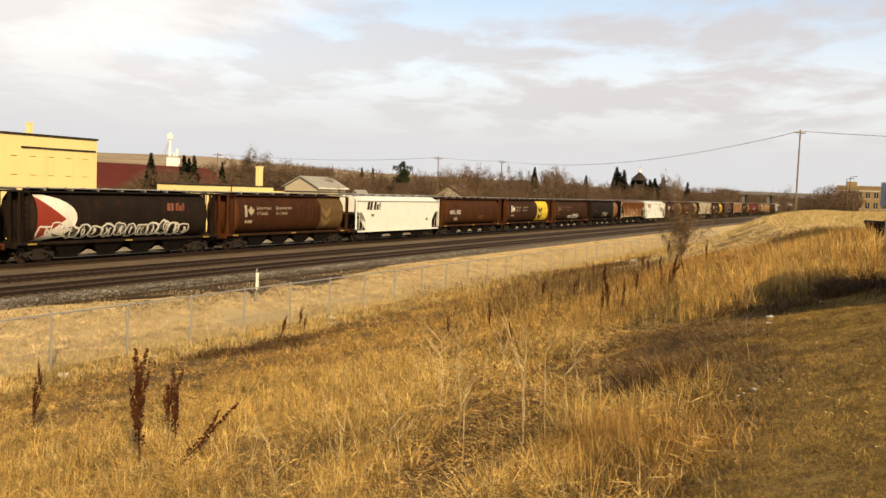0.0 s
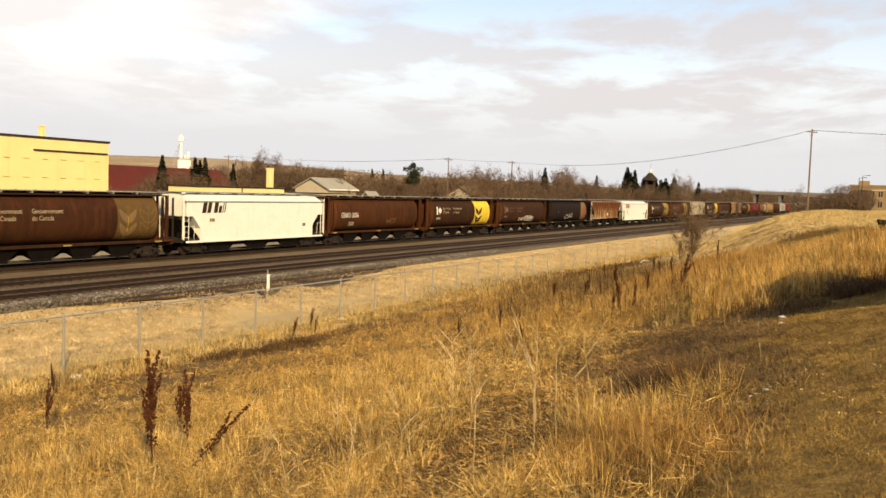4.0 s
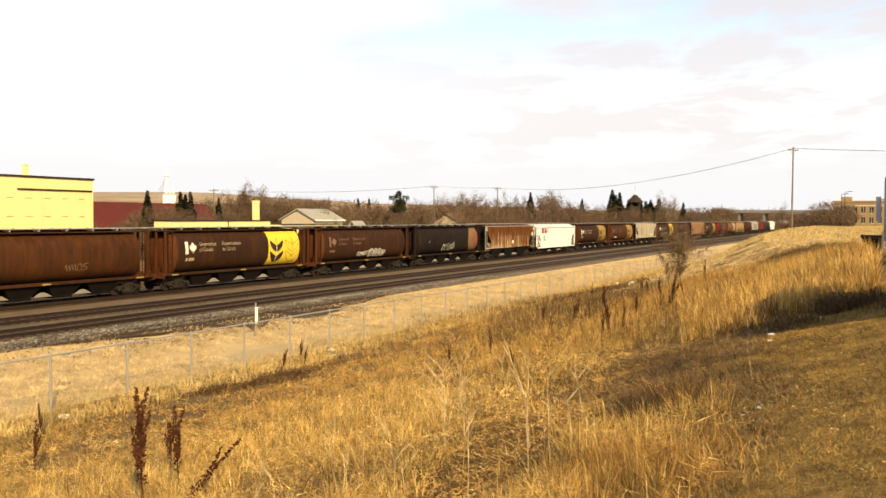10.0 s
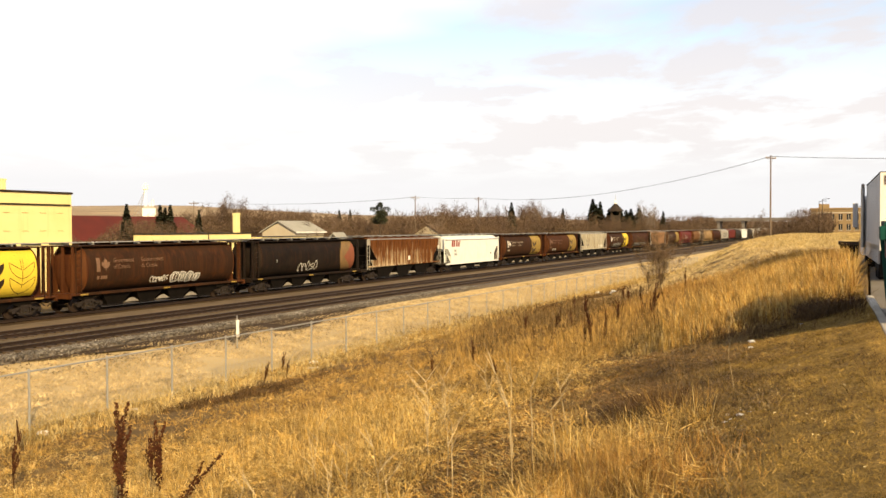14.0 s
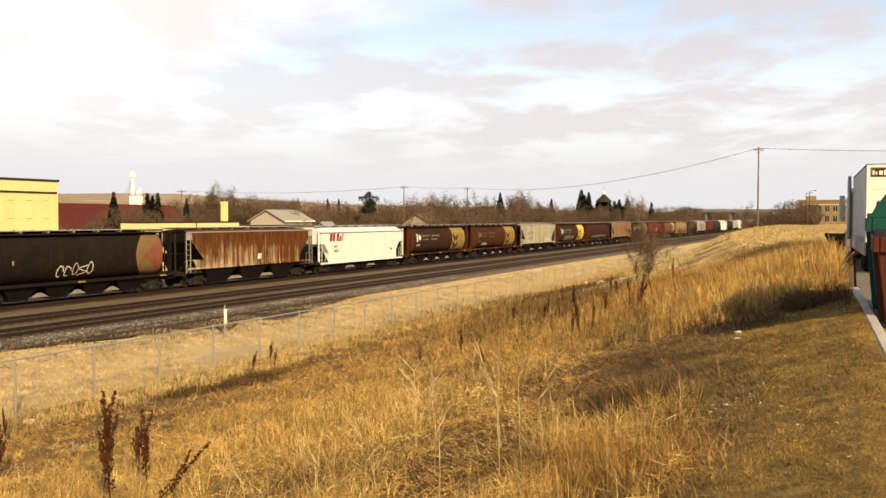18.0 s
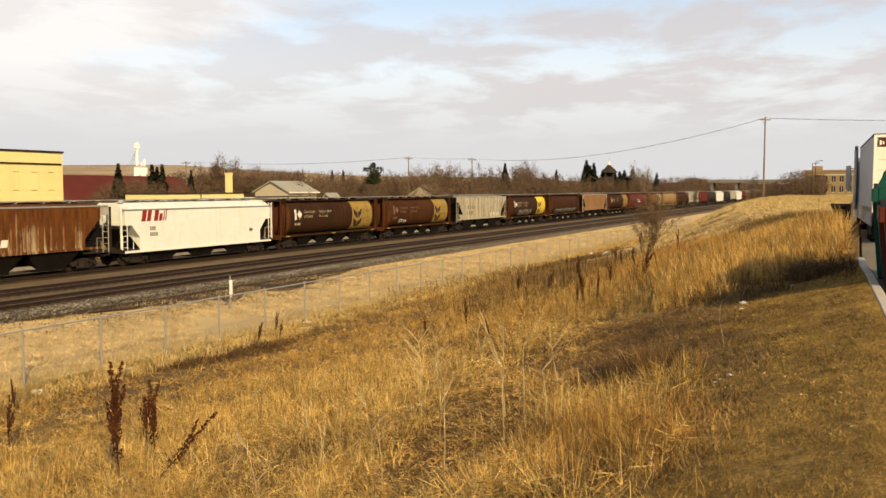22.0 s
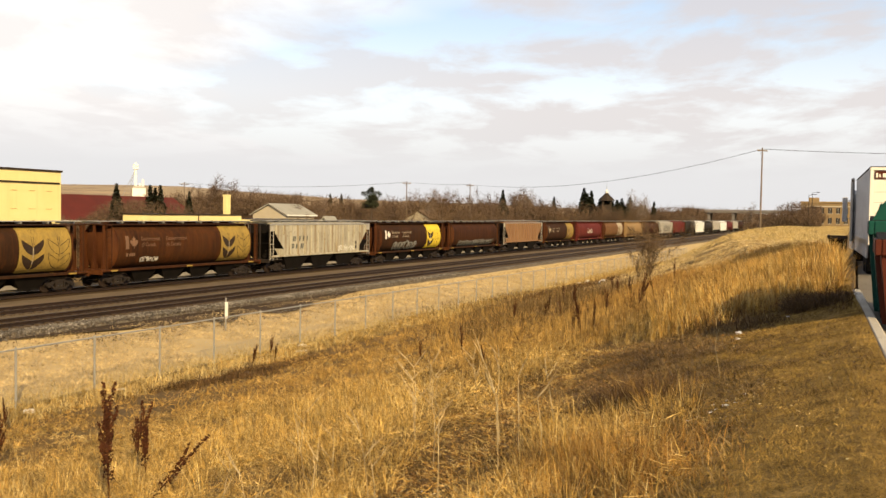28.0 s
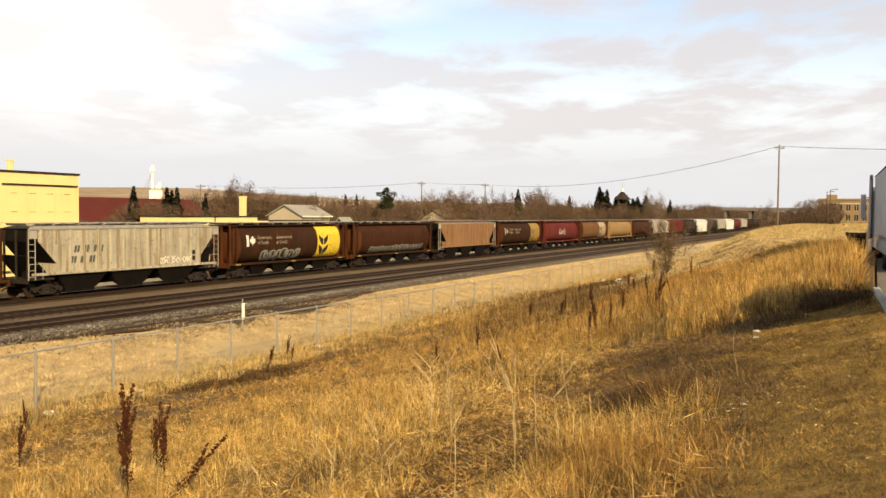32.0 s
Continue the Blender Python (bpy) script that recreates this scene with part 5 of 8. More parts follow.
def dumpster(name, label, x, y, w, d, h, paint, arms):
    """Open-top steel refuse bin: sloped front, rim, ribs, fork sleeves, lids. Its front faces -X, its side +Y."""
    b = thing(name, label, "dumpster", pose(x, y, 3.395))
    z0 = 0.10
    body = Mesh()
    low = [(0.10, -w + 0.12, z0), (d - 0.05, -w + 0.12, z0), (d - 0.05, -0.20, z0), (0.10, -0.20, z0)]
    top = [(0, -w + 0.04, h - 0.1), (d, -w + 0.04, h - 0.1), (d, -0.06, h - 0.1), (0, -0.06, h - 0.1)]
    body.rings([low, top])
    part("bin_body", body, paint, b)
    rim = Mesh()
    t = 0.26
    rim.box(-0.05, d + 0.05, -0.08, 0.02, h - t, h, 0.015).box(-0.05, d + 0.05, -w, -w + 0.1, h - t, h, 0.015)
    rim.box(-0.06, 0.05, -w + 0.1, -0.08, h - t, h, 0.015).box(d - 0.05, d + 0.06, -w + 0.1, -0.08, h - t, h, 0.015)
    part("rim", rim, paint, b)
    for xx in (0.35, d - 0.45):
        part("rib", Mesh().prism([(-0.06, h - t), (-0.20, z0), (-0.13, z0), (0.0, h - t)], "x", xx - 0.04, xx + 0.04), paint, b)
    part("fork_sleeve", Mesh().box(-0.16, 0.04, -1.05, -0.62, 0.62, 0.86, 0.02).box(-0.10, 0.06, -0.98, -0.70, 0.84, 1.02, 0.02), paint, b)
    part("skid", Mesh().box(0.1, d - 0.1, -0.45, -0.32, 0, z0).box(0.1, d - 0.1, -w + 0.3, -w + 0.43, 0, z0), M_IRON, b)
    lid = Mesh().add([(-0.02, -0.02, h + 0.01), (d * 0.5, -0.02, h + 0.07), (d + 0.02, -0.02, h + 0.10), (d + 0.02, -w + 0.02, h + 0.10), (d * 0.5, -w + 0.02, h + 0.07), (-0.02, -w + 0.02, h + 0.01),
                      (-0.02, -0.02, h - 0.02), (d + 0.02, -0.02, h - 0.02), (d + 0.02, -w + 0.02, h - 0.02), (-0.02, -w + 0.02, h - 0.02)],
                     [(0, 1, 4, 5), (1, 2, 3, 4), (0, 6, 7, 2, 1), (3, 8, 9, 5, 4), (0, 5, 9, 6), (2, 7, 8, 3)])
    part("lid", lid, M_RUBBER, b)
    if arms:
        arm = Mesh()
        arm.prism([(-0.03, h - 0.02), (-0.12, h + 0.18), (-0.34, h + 0.50), (-0.42, h + 0.50), (-0.42, h - 0.02)], "x", 0.02, 0.08)
        arm.prism([(-0.10, h + 0.0), (-0.16, h + 0.30), (-0.20, h + 0.34), (-0.24, h + 0.0)], "x", 0.30, 0.36)
        part("lift_arm", arm, paint, b, "raised green steel lifting ear")
    return b


dumpster("brown_dumpster", "red-brown steel dumpster on the yard asphalt", 15.95, -0.30, 1.95, 1.75, 1.50, M_RUSTBIN, False)
dumpster("green_dumpster", "dark green steel dumpster with raised lifting ear", 18.2, -0.22, 2.0, 1.75, 1.80, M_GREEN, True)


def wheel_mesh(r, w):
    return Mesh().lathe([(r * 0.5, -w / 2), (r * 0.92, -w / 2), (r, -w / 2 + 0.05), (r, w / 2 - 0.05), (r * 0.92, w / 2), (r * 0.5, w / 2)], "y", 20)


def box_truck():
    """Parked box truck seen from its rear corner, its cab beyond; it points away along +X."""
    t = thing("box_truck", "cream box truck with shade-greyed side, parked beyond the dumpsters, seen from behind", "truck", pose(32.0, -0.36, 3.39, 0, 0, 2.3))
    w, l, z0, z1 = 2.45, 10.2, 1.02, 3.53
    part("box_body", Mesh().box(0.05, l, -w, 0.0, z0, z1, 0.02), M_TRUCKSIDE, t, "side panels, greyed for the shade on them")
    part("rear_frame", Mesh().box(-0.03, 0.06, -w - 0.01, -w + 0.09, z0, z1 + 0.01, 0.008).box(-0.03, 0.06, -0.09, 0.01, z0, z1 + 0.01, 0.008).box(-0.03, 0.06, -w + 0.09, -0.09, z1 - 0.09, z1 + 0.01, 0.008), M_TRUCKREAR, t)
    door = part("roller_door", Mesh().box(-0.005, 0.04, -w + 0.092, -0.092, z0 + 0.04, z1 - 0.40, 0.006), M_TRUCKREAR, t, "cream roller door")
    for i in range(5):
        z = z1 - 0.80 - 0.34 * i
        part("door_seam", Mesh().box(-0.012, -0.006, -w + 0.13, -0.13, z, z + 0.014), M_CONC, door)
    part("door_handle", Mesh().box(-0.04, -0.012, -1.30, -1.05, z0 + 0.35, z0 + 0.40, 0.006), M_STEEL, door)
    for i in range(12):
        x = 0.6 + i * 0.82
        part("side_post", Mesh().box(x - 0.018, x + 0.018, 0.001, 0.012, z0 + 0.18, z1 - 0.04), M_TRUCKSIDE, t)
    part("roof_rail", Mesh().box(0.0, l, -0.04, 0.02, z1, z1 + 0.035, 0.008).box(0.0, l, -w - 0.02, -w + 0.04, z1, z1 + 0.035, 0.008).box(-0.04, 0.0, -w, 0.0, z1 + 0.012, z1 + 0.035), M_DARKTRIM, t)
    rr = random.Random(4)
    sign = part("sign_board", Mesh().box(-0.016, -0.008, -w + 0.14, -0.13, z1 - 0.36, z1 - 0.12), M_RUSTBIN, t, "worn brown board with cream blocks")
    blocks = Mesh()
    y = -0.16
    while y > -w + 0.25:
        bw = rr.uniform(0.04, 0.12)
        blocks.box(-0.022, -0.017, y - bw, y, z1 - 0.33 + rr.uniform(0, 0.04), z1 - 0.15 - rr.uniform(0, 0.07))
        y -= bw + rr.uniform(0.025, 0.07)
    part("sign_blocks", blocks, M_TRUCKREAR, sign)
    part("lower_rail", Mesh().box(0.06, l, 0.0, 0.018, z0 - 0.02, z0 + 0.15), M_STEEL, t)
    part("side_skirt", Mesh().box(0.9, l - 0.2, -0.06, 0.0, 0.55, z0 - 0.02, 0.01), M_TRUCKSIDE, t, "tan-grey skirt panel")
    part("chassis", Mesh().box(0.1, l + 2.6, -1.65, -1.50, 0.62, 1.0).box(0.1, l + 2.6, -0.85, -0.70, 0.62, 1.0).box(0.06, 0.2, -w + 0.1, -0.1, 0.62, 1.01), M_IRON, t)
    part("bumper", Mesh().box(-0.02, 0.10, -w + 0.15, -0.15, 0.36, 0.48, 0.02).box(0.0, 0.07, -1.9, -1.8, 0.4, 1.0).box(0.0, 0.07, -0.55, -0.45, 0.4, 1.0), M_WHITE, t)
    part("mud_flap", Mesh().box(0.72, 0.74, -0.55, -0.05, 0.14, 0.98).box(0.72, 0.74, -w + 0.05, -w + 0.55, 0.14, 0.98), M_RUBBER, t)
    wm = wheel_mesh(0.50, 0.46).data("wheel", M_RUBBER, True)
    for x in (1.5, 2.75, 11.9):
        for y in (-0.25, -w + 0.25):
            wob = part("wheel", wm, parent=t, m=pose(x, y, 0.50))
            part("hub", Mesh().lathe([(0.05, -0.23), (0.20, -0.225), (0.22, 0.225), (0.05, 0.23)], "y", 14), M_STEEL, wob)
    part("cab", Mesh().prism([(10.5, 0.55), (13.6, 0.55), (13.65, 1.5), (12.9, 1.7), (12.4, 2.7), (12.0, 3.05), (10.7, 3.12), (10.5, 2.95)], "y", -w + 0.08, 0.10), M_TRUCKSIDE, t, "grey cab")
    part("cab_window", Mesh().prism([(11.4, 1.75), (12.5, 1.75), (12.2, 2.6), (11.4, 2.6)], "y", 0.102, 0.11), M_GLASS, t)
    for y in (0.14, -w - 0.06):
        part("exhaust_pipe", Mesh().rod((10.35, y, 0.9), (10.35, y, 3.45), 0.08, 10).rod((10.35, y, 3.45), (10.25, y, 3.6), 0.07, 10), M_STEEL, t, "tall chrome stack")
    mirror = part("side_mirror", Mesh().box(12.3, 12.4, 0.26, 0.48, 1.75, 2.85, 0.02), M_TRUCKSIDE, t, "tall grey mirror housing")
    part("mirror_arm", Mesh().rod((12.35, 0.08, 1.9), (12.35, 0.28, 1.9), 0.02).rod((12.35, 0.08, 2.7), (12.35, 0.28, 2.7), 0.02), M_STEEL, mirror)
    return t


box_truck()


def dark_bin():
    """Low black skip standing in the tall grass beside the truck."""
    x, y = 37.5, 0.62
    z = ground_z(x, y) - 0.1
    b = thing("black_skip", "low black steel skip in tall grass", "skip", pose(x, y, z - 0.2))
    part("skip_body", Mesh().rings([[(0.25, -0.25, 0), (1.5, -0.25, 0), (1.5, 0.2, 0), (0.25, 0.2, 0)], [(0, -0.32, 1.25), (1.7, -0.32, 1.25), (1.7, 0.36, 1.25), (0, 0.36, 1.25)]]), M_BLACK, b)
    part("skip_rim", Mesh().box(-0.04, 1.74, 0.32, 0.40, 1.2, 1.32).box(-0.04, 0.04, -0.32, 0.32, 1.2, 1.32), M_IRON, b)


dark_bin()

# ---- buildings beyond the train ----


def yellow_buildings():
    y = 65.0
    b = thing("yellow_building", "tall plain yellow stucco building with dark roof edge", "building", pose(0, 0, 0))
    part("wall", Mesh().box(18, 58.1, y, y + 16, -0.6, 8.35), M_YELLOW_WALL, b)
    part("roof_edge", Mesh().box(17.9, 58.2, y - 0.1, y + 16.1, 8.35, 8.52), M_DARKTRIM, b)
    part("ledge", Mesh().box(50.2, 57.9, y - 0.10, y, 7.28, 7.42), M_DARKTRIM, b)
    for z in (6.60, 5.03, 3.45):
        for i in range(14):
            x = 56.8 - 1.82 * i
            part("wall_vent", Mesh().box(x - 0.30, x + 0.30, y - 0.04, y, z, z + 0.04), P_OCHRE, b)
    part("chimney", Mesh().box(53.3, 53.75, y + 3, y + 3.4, 8.5, 9.6, 0.04).box(53.27, 53.78, y + 2.97, y + 3.43, 9.5, 9.63), M_YELLOW_WALL, b)
    low = thing("yellow_annex", "low yellow stucco annex with a square chimney", "building")
    part("wall", Mesh().box(68.2, 84.0, y, y + 2.6, -0.6, 4.62), M_YELLOW_WALL, low)
    part("wall", Mesh().box(84.0, 96.9, y - 1.5, y + 2.4, -0.6, 4.18), M_YELLOW_WALL, low)
    part("roof_edge", Mesh().box(68.1, 84.1, y - 0.12, y + 2.7, 4.62, 4.74).box(84.12, 97.0, y - 1.62, y + 2.5, 4.18, 4.25), M_DARKTRIM, low)
    part("chimney", Mesh().box(82.6, 83.3, y + 1.0, y + 1.55, 4.2, 6.85, 0.03).box(82.57, 83.33, y + 0.97, y + 1.58, 6.8, 7.0), M_YELLOW_WALL, low)
    part("downpipe", Mesh().rod((76.5, y - 0.08, 0), (76.5, y - 0.08, 4.6), 0.06), M_DARKTRIM, low)


yellow_buildings()


def gabled(name, label, x, y, rz, length, depth, wall_h, roof_h, wall, roof, windows=0):
    """A plain house with a gable roof along its length."""
    h = thing(name, label, "house", pose(x, y, ground_z(x, y) - 0.2, 0, 0, rz))
    part("wall", Mesh().prism([(-depth / 2, 0), (depth / 2, 0), (depth / 2, wall_h), (0, wall_h + roof_h - 0.15), (-depth / 2, wall_h)], "x", -length / 2, length / 2), wall, h)
    o = 0.45
    s = roof_h / (depth / 2)
    r = Mesh()
    for sgn in (-1, 1):
        r.prism([(sgn * (depth / 2 + o), wall_h - o * s), (0, wall_h + roof_h), (0, wall_h + roof_h + 0.18), (sgn * (depth / 2 + o), wall_h - o * s + 0.18)], "x", -length / 2 - o, length / 2 + o)
    part("roof", r, roof, h)
    for i in range(windows):
        wx = -length / 2 + (i + 0.7) * length / (windows + 0.4)
        f = part("window", Mesh().box(wx - 0.6, wx + 0.6, -depth / 2 - 0.04, -depth / 2 + 0.02, 1.2, 2.3), M_GLASS, h)
        part("window_frame", Mesh().box(wx - 0.7, wx + 0.7, -depth / 2 - 0.07, -depth / 2 - 0.02, 2.3, 2.42).box(wx - 0.7, wx + 0.7, -depth / 2 - 0.09, -depth / 2 - 0.02, 1.08, 1.2), M_WHITE, f)
    part("fascia", Mesh().box(-length / 2 - o, length / 2 + o, -depth / 2 - o - 0.05, -depth / 2 - o, wall_h - o * s - 0.05, wall_h - o * s + 0.2), M_WHITE, h)
    return h


gabled("red_shed", "long dark red metal-roofed shed behind the yellow annex", 112, 116, 0, 34, 13, 3.4, 3.9, M_RED_ROOF, M_RED_ROOF)
gabled("cream_house", "cream bungalow with grey shingle roof", 145.6, 102.3, 0, 9.6, 7.8, 4.75, 1.95, M_CREAMWALL, M_GREY_ROOF, 3)
gabled("tan_house", "tan house with a brown roof among trees", 190, 93, 10, 12, 9, 3.3, 2.9, M_CREAMWALL, M_ASPH_SHINGLE, 3)
gabled("small_shed", "small grey shed among trees", 103, 65, 15, 4.2, 3.4, 3.0, 2.1, M_WOOD, M_GREY_ROOF, 1)


def elevator():
    """White grain elevator with a slender leg tower, far on the left."""
    r, az = 520.0, radians(43.85)
    x, y = r * math.cos(az), r * math.sin(az)
    e = thing("grain_elevator", "white metal grain elevator with tall lattice leg tower", "grain elevator", pose(x, y, ground_z(x, y), 0, 0, 43.85 - 90))
    part("bin_house", Mesh().box(-3.4, 3.6, -4, 4, 0, 16.6, 0.2), M_WHITE, e)
    part("roof", Mesh().prism([(-3.6, 16.5), (3.8, 16.5), (2.6, 17.6), (-2.4, 17.6)], "y", -4.2, 4.2), M_GALV, e)
    part("leg", Mesh().box(-2.25, -1.05, -0.6, 0.6, 16, 27.0), M_WHITE, e, "slim white leg tower")
    part("head_house", Mesh().box(-3.1, -0.2, -1.3, 1.3, 26.8, 29.6, 0.2).prism([(-2.7, 29.5), (-0.6, 29.5), (-1.65, 30.8)], "y", -1.0, 1.0), M_WHITE, e)
    part("spout", Mesh().box(1.6, 2.8, -0.6, 0.6, 17.5, 21.4, 0.15).box(0.2, 1.1, -0.5, 0.5, 17.5, 19.4, 0.1), M_WHITE, e)
    for i, (dx, dz) in enumerate(((-13, 2.0), (-8.5, 6.0), (-6.0, 9.0))):
        part("guy_leg", Mesh().rod((dx, 0, dz), (-1.6, 0, 27.2), 0.10, 5), M_GALV, e)
    n = Mesh()
    for i in range(7):
        n.rod((-9.5 + i * 1.1, 0, 2.0 + i * 3.7), (-6.4 + i * 0.7, 0, 4.5 + i * 3.7), 0.08, 4)
    part("tower_brace", n, M_GALV, e)


elevator()


def station():
    """Two-storey buff brick building at the end of the plateau."""
    x, y, z = 250.0, 8.4, 3.4
    b = thing("brick_building", "two-storey buff brick building with flat roof and dark windows", "building", pose(x, y, z))
    part("wall", Mesh().box(0, 22, -16, 4.9, 0, 6.2), M_BRICK, b)
    part("roof_edge", Mesh().box(-0.2, 22.2, -16.2, 5.1, 6.2, 6.6), M_BRICK, b)
    part("cornice", Mesh().box(-0.12, 0.0, -16, 4.9, 5.2, 5.45), M_CONC, b)
    part("roof_house", Mesh().box(4, 8, 0.8, 3.2, 6.6, 7.7, 0.05), M_BRICK, b)
    for yy in (3.6, 1.7, -0.2, -2.1, -4.0, -5.9):
        for z0 in (0.9, 3.5):
            f = part("window", Mesh().box(-0.04, 0.05, yy - 0.45, yy + 0.45, z0, z0 + 1.5), M_GLASS, b)
            part("window_frame", Mesh().box(-0.08, 0.0, yy - 0.55, yy + 0.55, z0 - 0.12, z0).box(-0.07, 0.0, yy - 0.04, yy + 0.04, z0, z0 + 1.5), M_CONC, f)
    for i, (dx, dy, hh) in enumerate(((-40, 2.2, 7.2), (-36, 1.7, 7.8))):
        p = thing("lamp_post", "thin steel lamp post with a short arm", "lamp post", pose(x + dx, y + dy - 1.0, 3.4))
        part("pole", Mesh().rod((0, 0, 0), (0, 0, hh), 0.09, 8, 0.06), M_IRON, p)
        part("arm", Mesh().rod((0, 0, hh), (0, -1.0, hh + 0.15), 0.045, 6), M_IRON, p)
        part("lamp_head", Mesh().box(-0.15, 0.15, -1.5, -0.95, hh + 0.08, hh + 0.2, 0.03), M_IRON, p)


station()


def overpass():
    """Long low road bridge over the tracks in the distance."""
    x = 450.0
    b = thing("overpass", "long grey concrete road overpass across the tracks", "bridge")
    part("deck", Mesh().box(x, x + 11, -30, 74, 7.9, 8.8, 0.1), M_BRIDGE, b)
    part("parapet", Mesh().box(x - 0.2, x, -30, 74, 8.5, 9.5), M_BRIDGE, b)
    for y in (22.0, 29.2, 37.0, 54.5, 66.0):
        part("pier", Mesh().box(x + 1.5, x + 2.7, y - 0.6, y + 0.6, -0.6, 7.9).box(x + 8, x + 9.2, y - 0.6, y + 0.6, -0.6, 7.9).box(x + 1, x + 10, y - 0.8, y + 0.8, 7.0, 7.9), M_BRIDGE, b)
    for s, y0, y1 in ((1, 74, 150), (-1, -30, -140)):
        part("embankment", Mesh().add([(x - 14, y0, -0.5), (x, y0, 8.6), (x + 11, y0, 8.6), (x + 25, y0, -0.5), (x - 14, y1, -0.5), (x, y1, 4.5), (x + 11, y1, 4.5), (x + 25, y1, -0.5)],
                                      [(0, 1, 2, 3), (0, 1, 5, 4), (1, 2, 6, 5), (2, 3, 7, 6), (4, 5, 6, 7)]), M_EARTH, b)


overpass()


def utility_pole(x, y, top, label):
    z = ground_z(x, y)
    p = thing("utility_pole", label, "utility pole", pose(x, y, z, 0, 0, -38), "utility poles")
    h = top - z
    part("pole", Mesh().rod((0, 0, -0.5), (0, 0, h), 0.16, 10, 0.10), M_WOOD, p)
    c = part("crossarm", Mesh().box(-1.1, 1.1, -0.06, 0.06, h - 0.55, h - 0.40), M_WOOD, p)
    for dx in (-1.0, -0.4, 0.4, 1.0):
        knob = Mesh().lathe([(0.03, h - 0.40), (0.07, h - 0.36), (0.07, h - 0.28), (0.02, h - 0.22)], "z", 6)
        knob.v = [(v[0] + dx, v[1], v[2]) for v in knob.v]
        part("insulator", knob, M_CONC, c)
    part("brace", Mesh().rod((-0.7, 0.07, h - 0.5), (0, 0.07, h - 1.2), 0.02, 5).rod((0.7, 0.07, h - 0.5), (0, 0.07, h - 1.2), 0.02, 5), M_IRON, p)
    return Vector((x, y, top - 0.2))


P1 = utility_pole(149.4, 13.9, 16.5, "tall weathered wooden utility pole on the grassy rise")
P2 = utility_pole(203.0, 87.2, 12.8, "wooden utility pole beyond the train")
P3 = utility_pole(188.3, 97.3, 12.8, "wooden utility pole among bare trees")
P0 = utility_pole(131.0, -62.0, 16.0, "wooden utility pole behind the service yard")
P4 = utility_pole(160.0, 140.0, 11.5, "wooden utility pole behind the houses")


def wire(a, b, sag, dx):
    pts = []
    for i in range(25):
        t = i / 24
        p = a.lerp(b, t)
        pts.append((p.x + dx, p.y, p.z - sag * 4 * t * (1 - t)))
    thing("overhead_wire", "thin dark overhead wire between utility poles", "wire", group="overhead wires", mesh=Mesh().sweep(pts, 0.017, 4), material=M_CABLE)


for a, b, sag in ((P0, P1, 1.6), (P1, P2, 2.7), (P2, P3, 0.25), (P3, P4, 1.0)):
    for dx in (-0.4, 0.4):
        wire(a, b, sag, dx)

# ---- trees and shrubs ----


def bare_tree(seed, h, spread, limbs=9, twig=0.05, trunk_r=0.16, clear=0.15, twigs=4200, reach=0.06):
    """Trunk and ascending limbs as one mesh, a haze of fine twigs in rounded, uneven lobes as another."""
    r = random.Random(seed)
    g = np.random.default_rng(seed)
    wood = Mesh()
    tips = []
    wood.rod((0, 0, -0.3), (0, 0, h * clear), trunk_r, 6, trunk_r * 0.8, caps=False)
    for i in range(limbs):
        a = 2 * math.pi * i / limbs + r.uniform(-0.5, 0.5)
        out = spread * r.uniform(0.15, 1.1)
        d = Vector((math.cos(a) * out, math.sin(a) * out, 1)).normalized()
        p = Vector((0, 0, h * clear * r.uniform(0.5, 1.0)))
        length = h * (1 - clear) * r.uniform(0.55, 0.95)
        for j in range(4):
            q = p + d * (length / 4)
            wood.rod(p, q, trunk_r * 0.5 * (1 - 0.22 * j), 3, trunk_r * 0.5 * (1 - 0.22 * (j + 1)), caps=False)
            for k in range(2 if j else 0):
                e = (d + Vector((r.uniform(-1, 1), r.uniform(-1, 1), r.uniform(-0.1, 0.8))) * 0.8).normalized()
                t = q + e * length * r.uniform(0.15, 0.30)
                wood.rod(q, t, trunk_r * 0.16, 3, 0.012, caps=False)
                tips.append((t, q, 0.6))
            tips.append((q, p, 0.5 + 0.2 * j))
            d = (d + Vector((r.uniform(-1, 1), r.uniform(-1, 1), r.uniform(0.0, 0.5))) * 0.17).normalized()
            p = q
    own = g.integers(0, len(tips), twigs)
    end = np.array([tuple(t[0]) for t in tips])[own]
    root = np.array([tuple(t[1]) for t in tips])[own]
    size = np.array([t[2] for t in tips])[own]
    f = g.random(twigs)[:, None]
    c = root + (end - root) * f + g.normal(0, 0.055 * h, (twigs, 3)) * size[:, None]
    c[:, 2] = np.maximum(c[:, 2], 0.06 * h)
    d = (c - np.array([0, 0, 0.3 * h])) / h + g.normal(0, 0.45, (twigs, 3)) + np.array([0, 0, 0.35])
    d = d / np.linalg.norm(d, axis=1)[:, None]
    e = c + d * (h * reach * g.uniform(0.5, 1.4, twigs))[:, None]
    u = np.cross(d, g.normal(0, 1, (twigs, 3)))
    u = u / np.linalg.norm(u, axis=1)[:, None] * twig * 0.5
    vs = np.stack([c - u, c + u, e], 1).reshape(-1, 3)
    k = h / np.quantile(vs[:, 2], 0.995)
    wood.v = [(x * k, y * k, z * k) for x, y, z in wood.v]
    return wood, (vs * k, np.arange(3 * twigs).reshape(-1, 3))


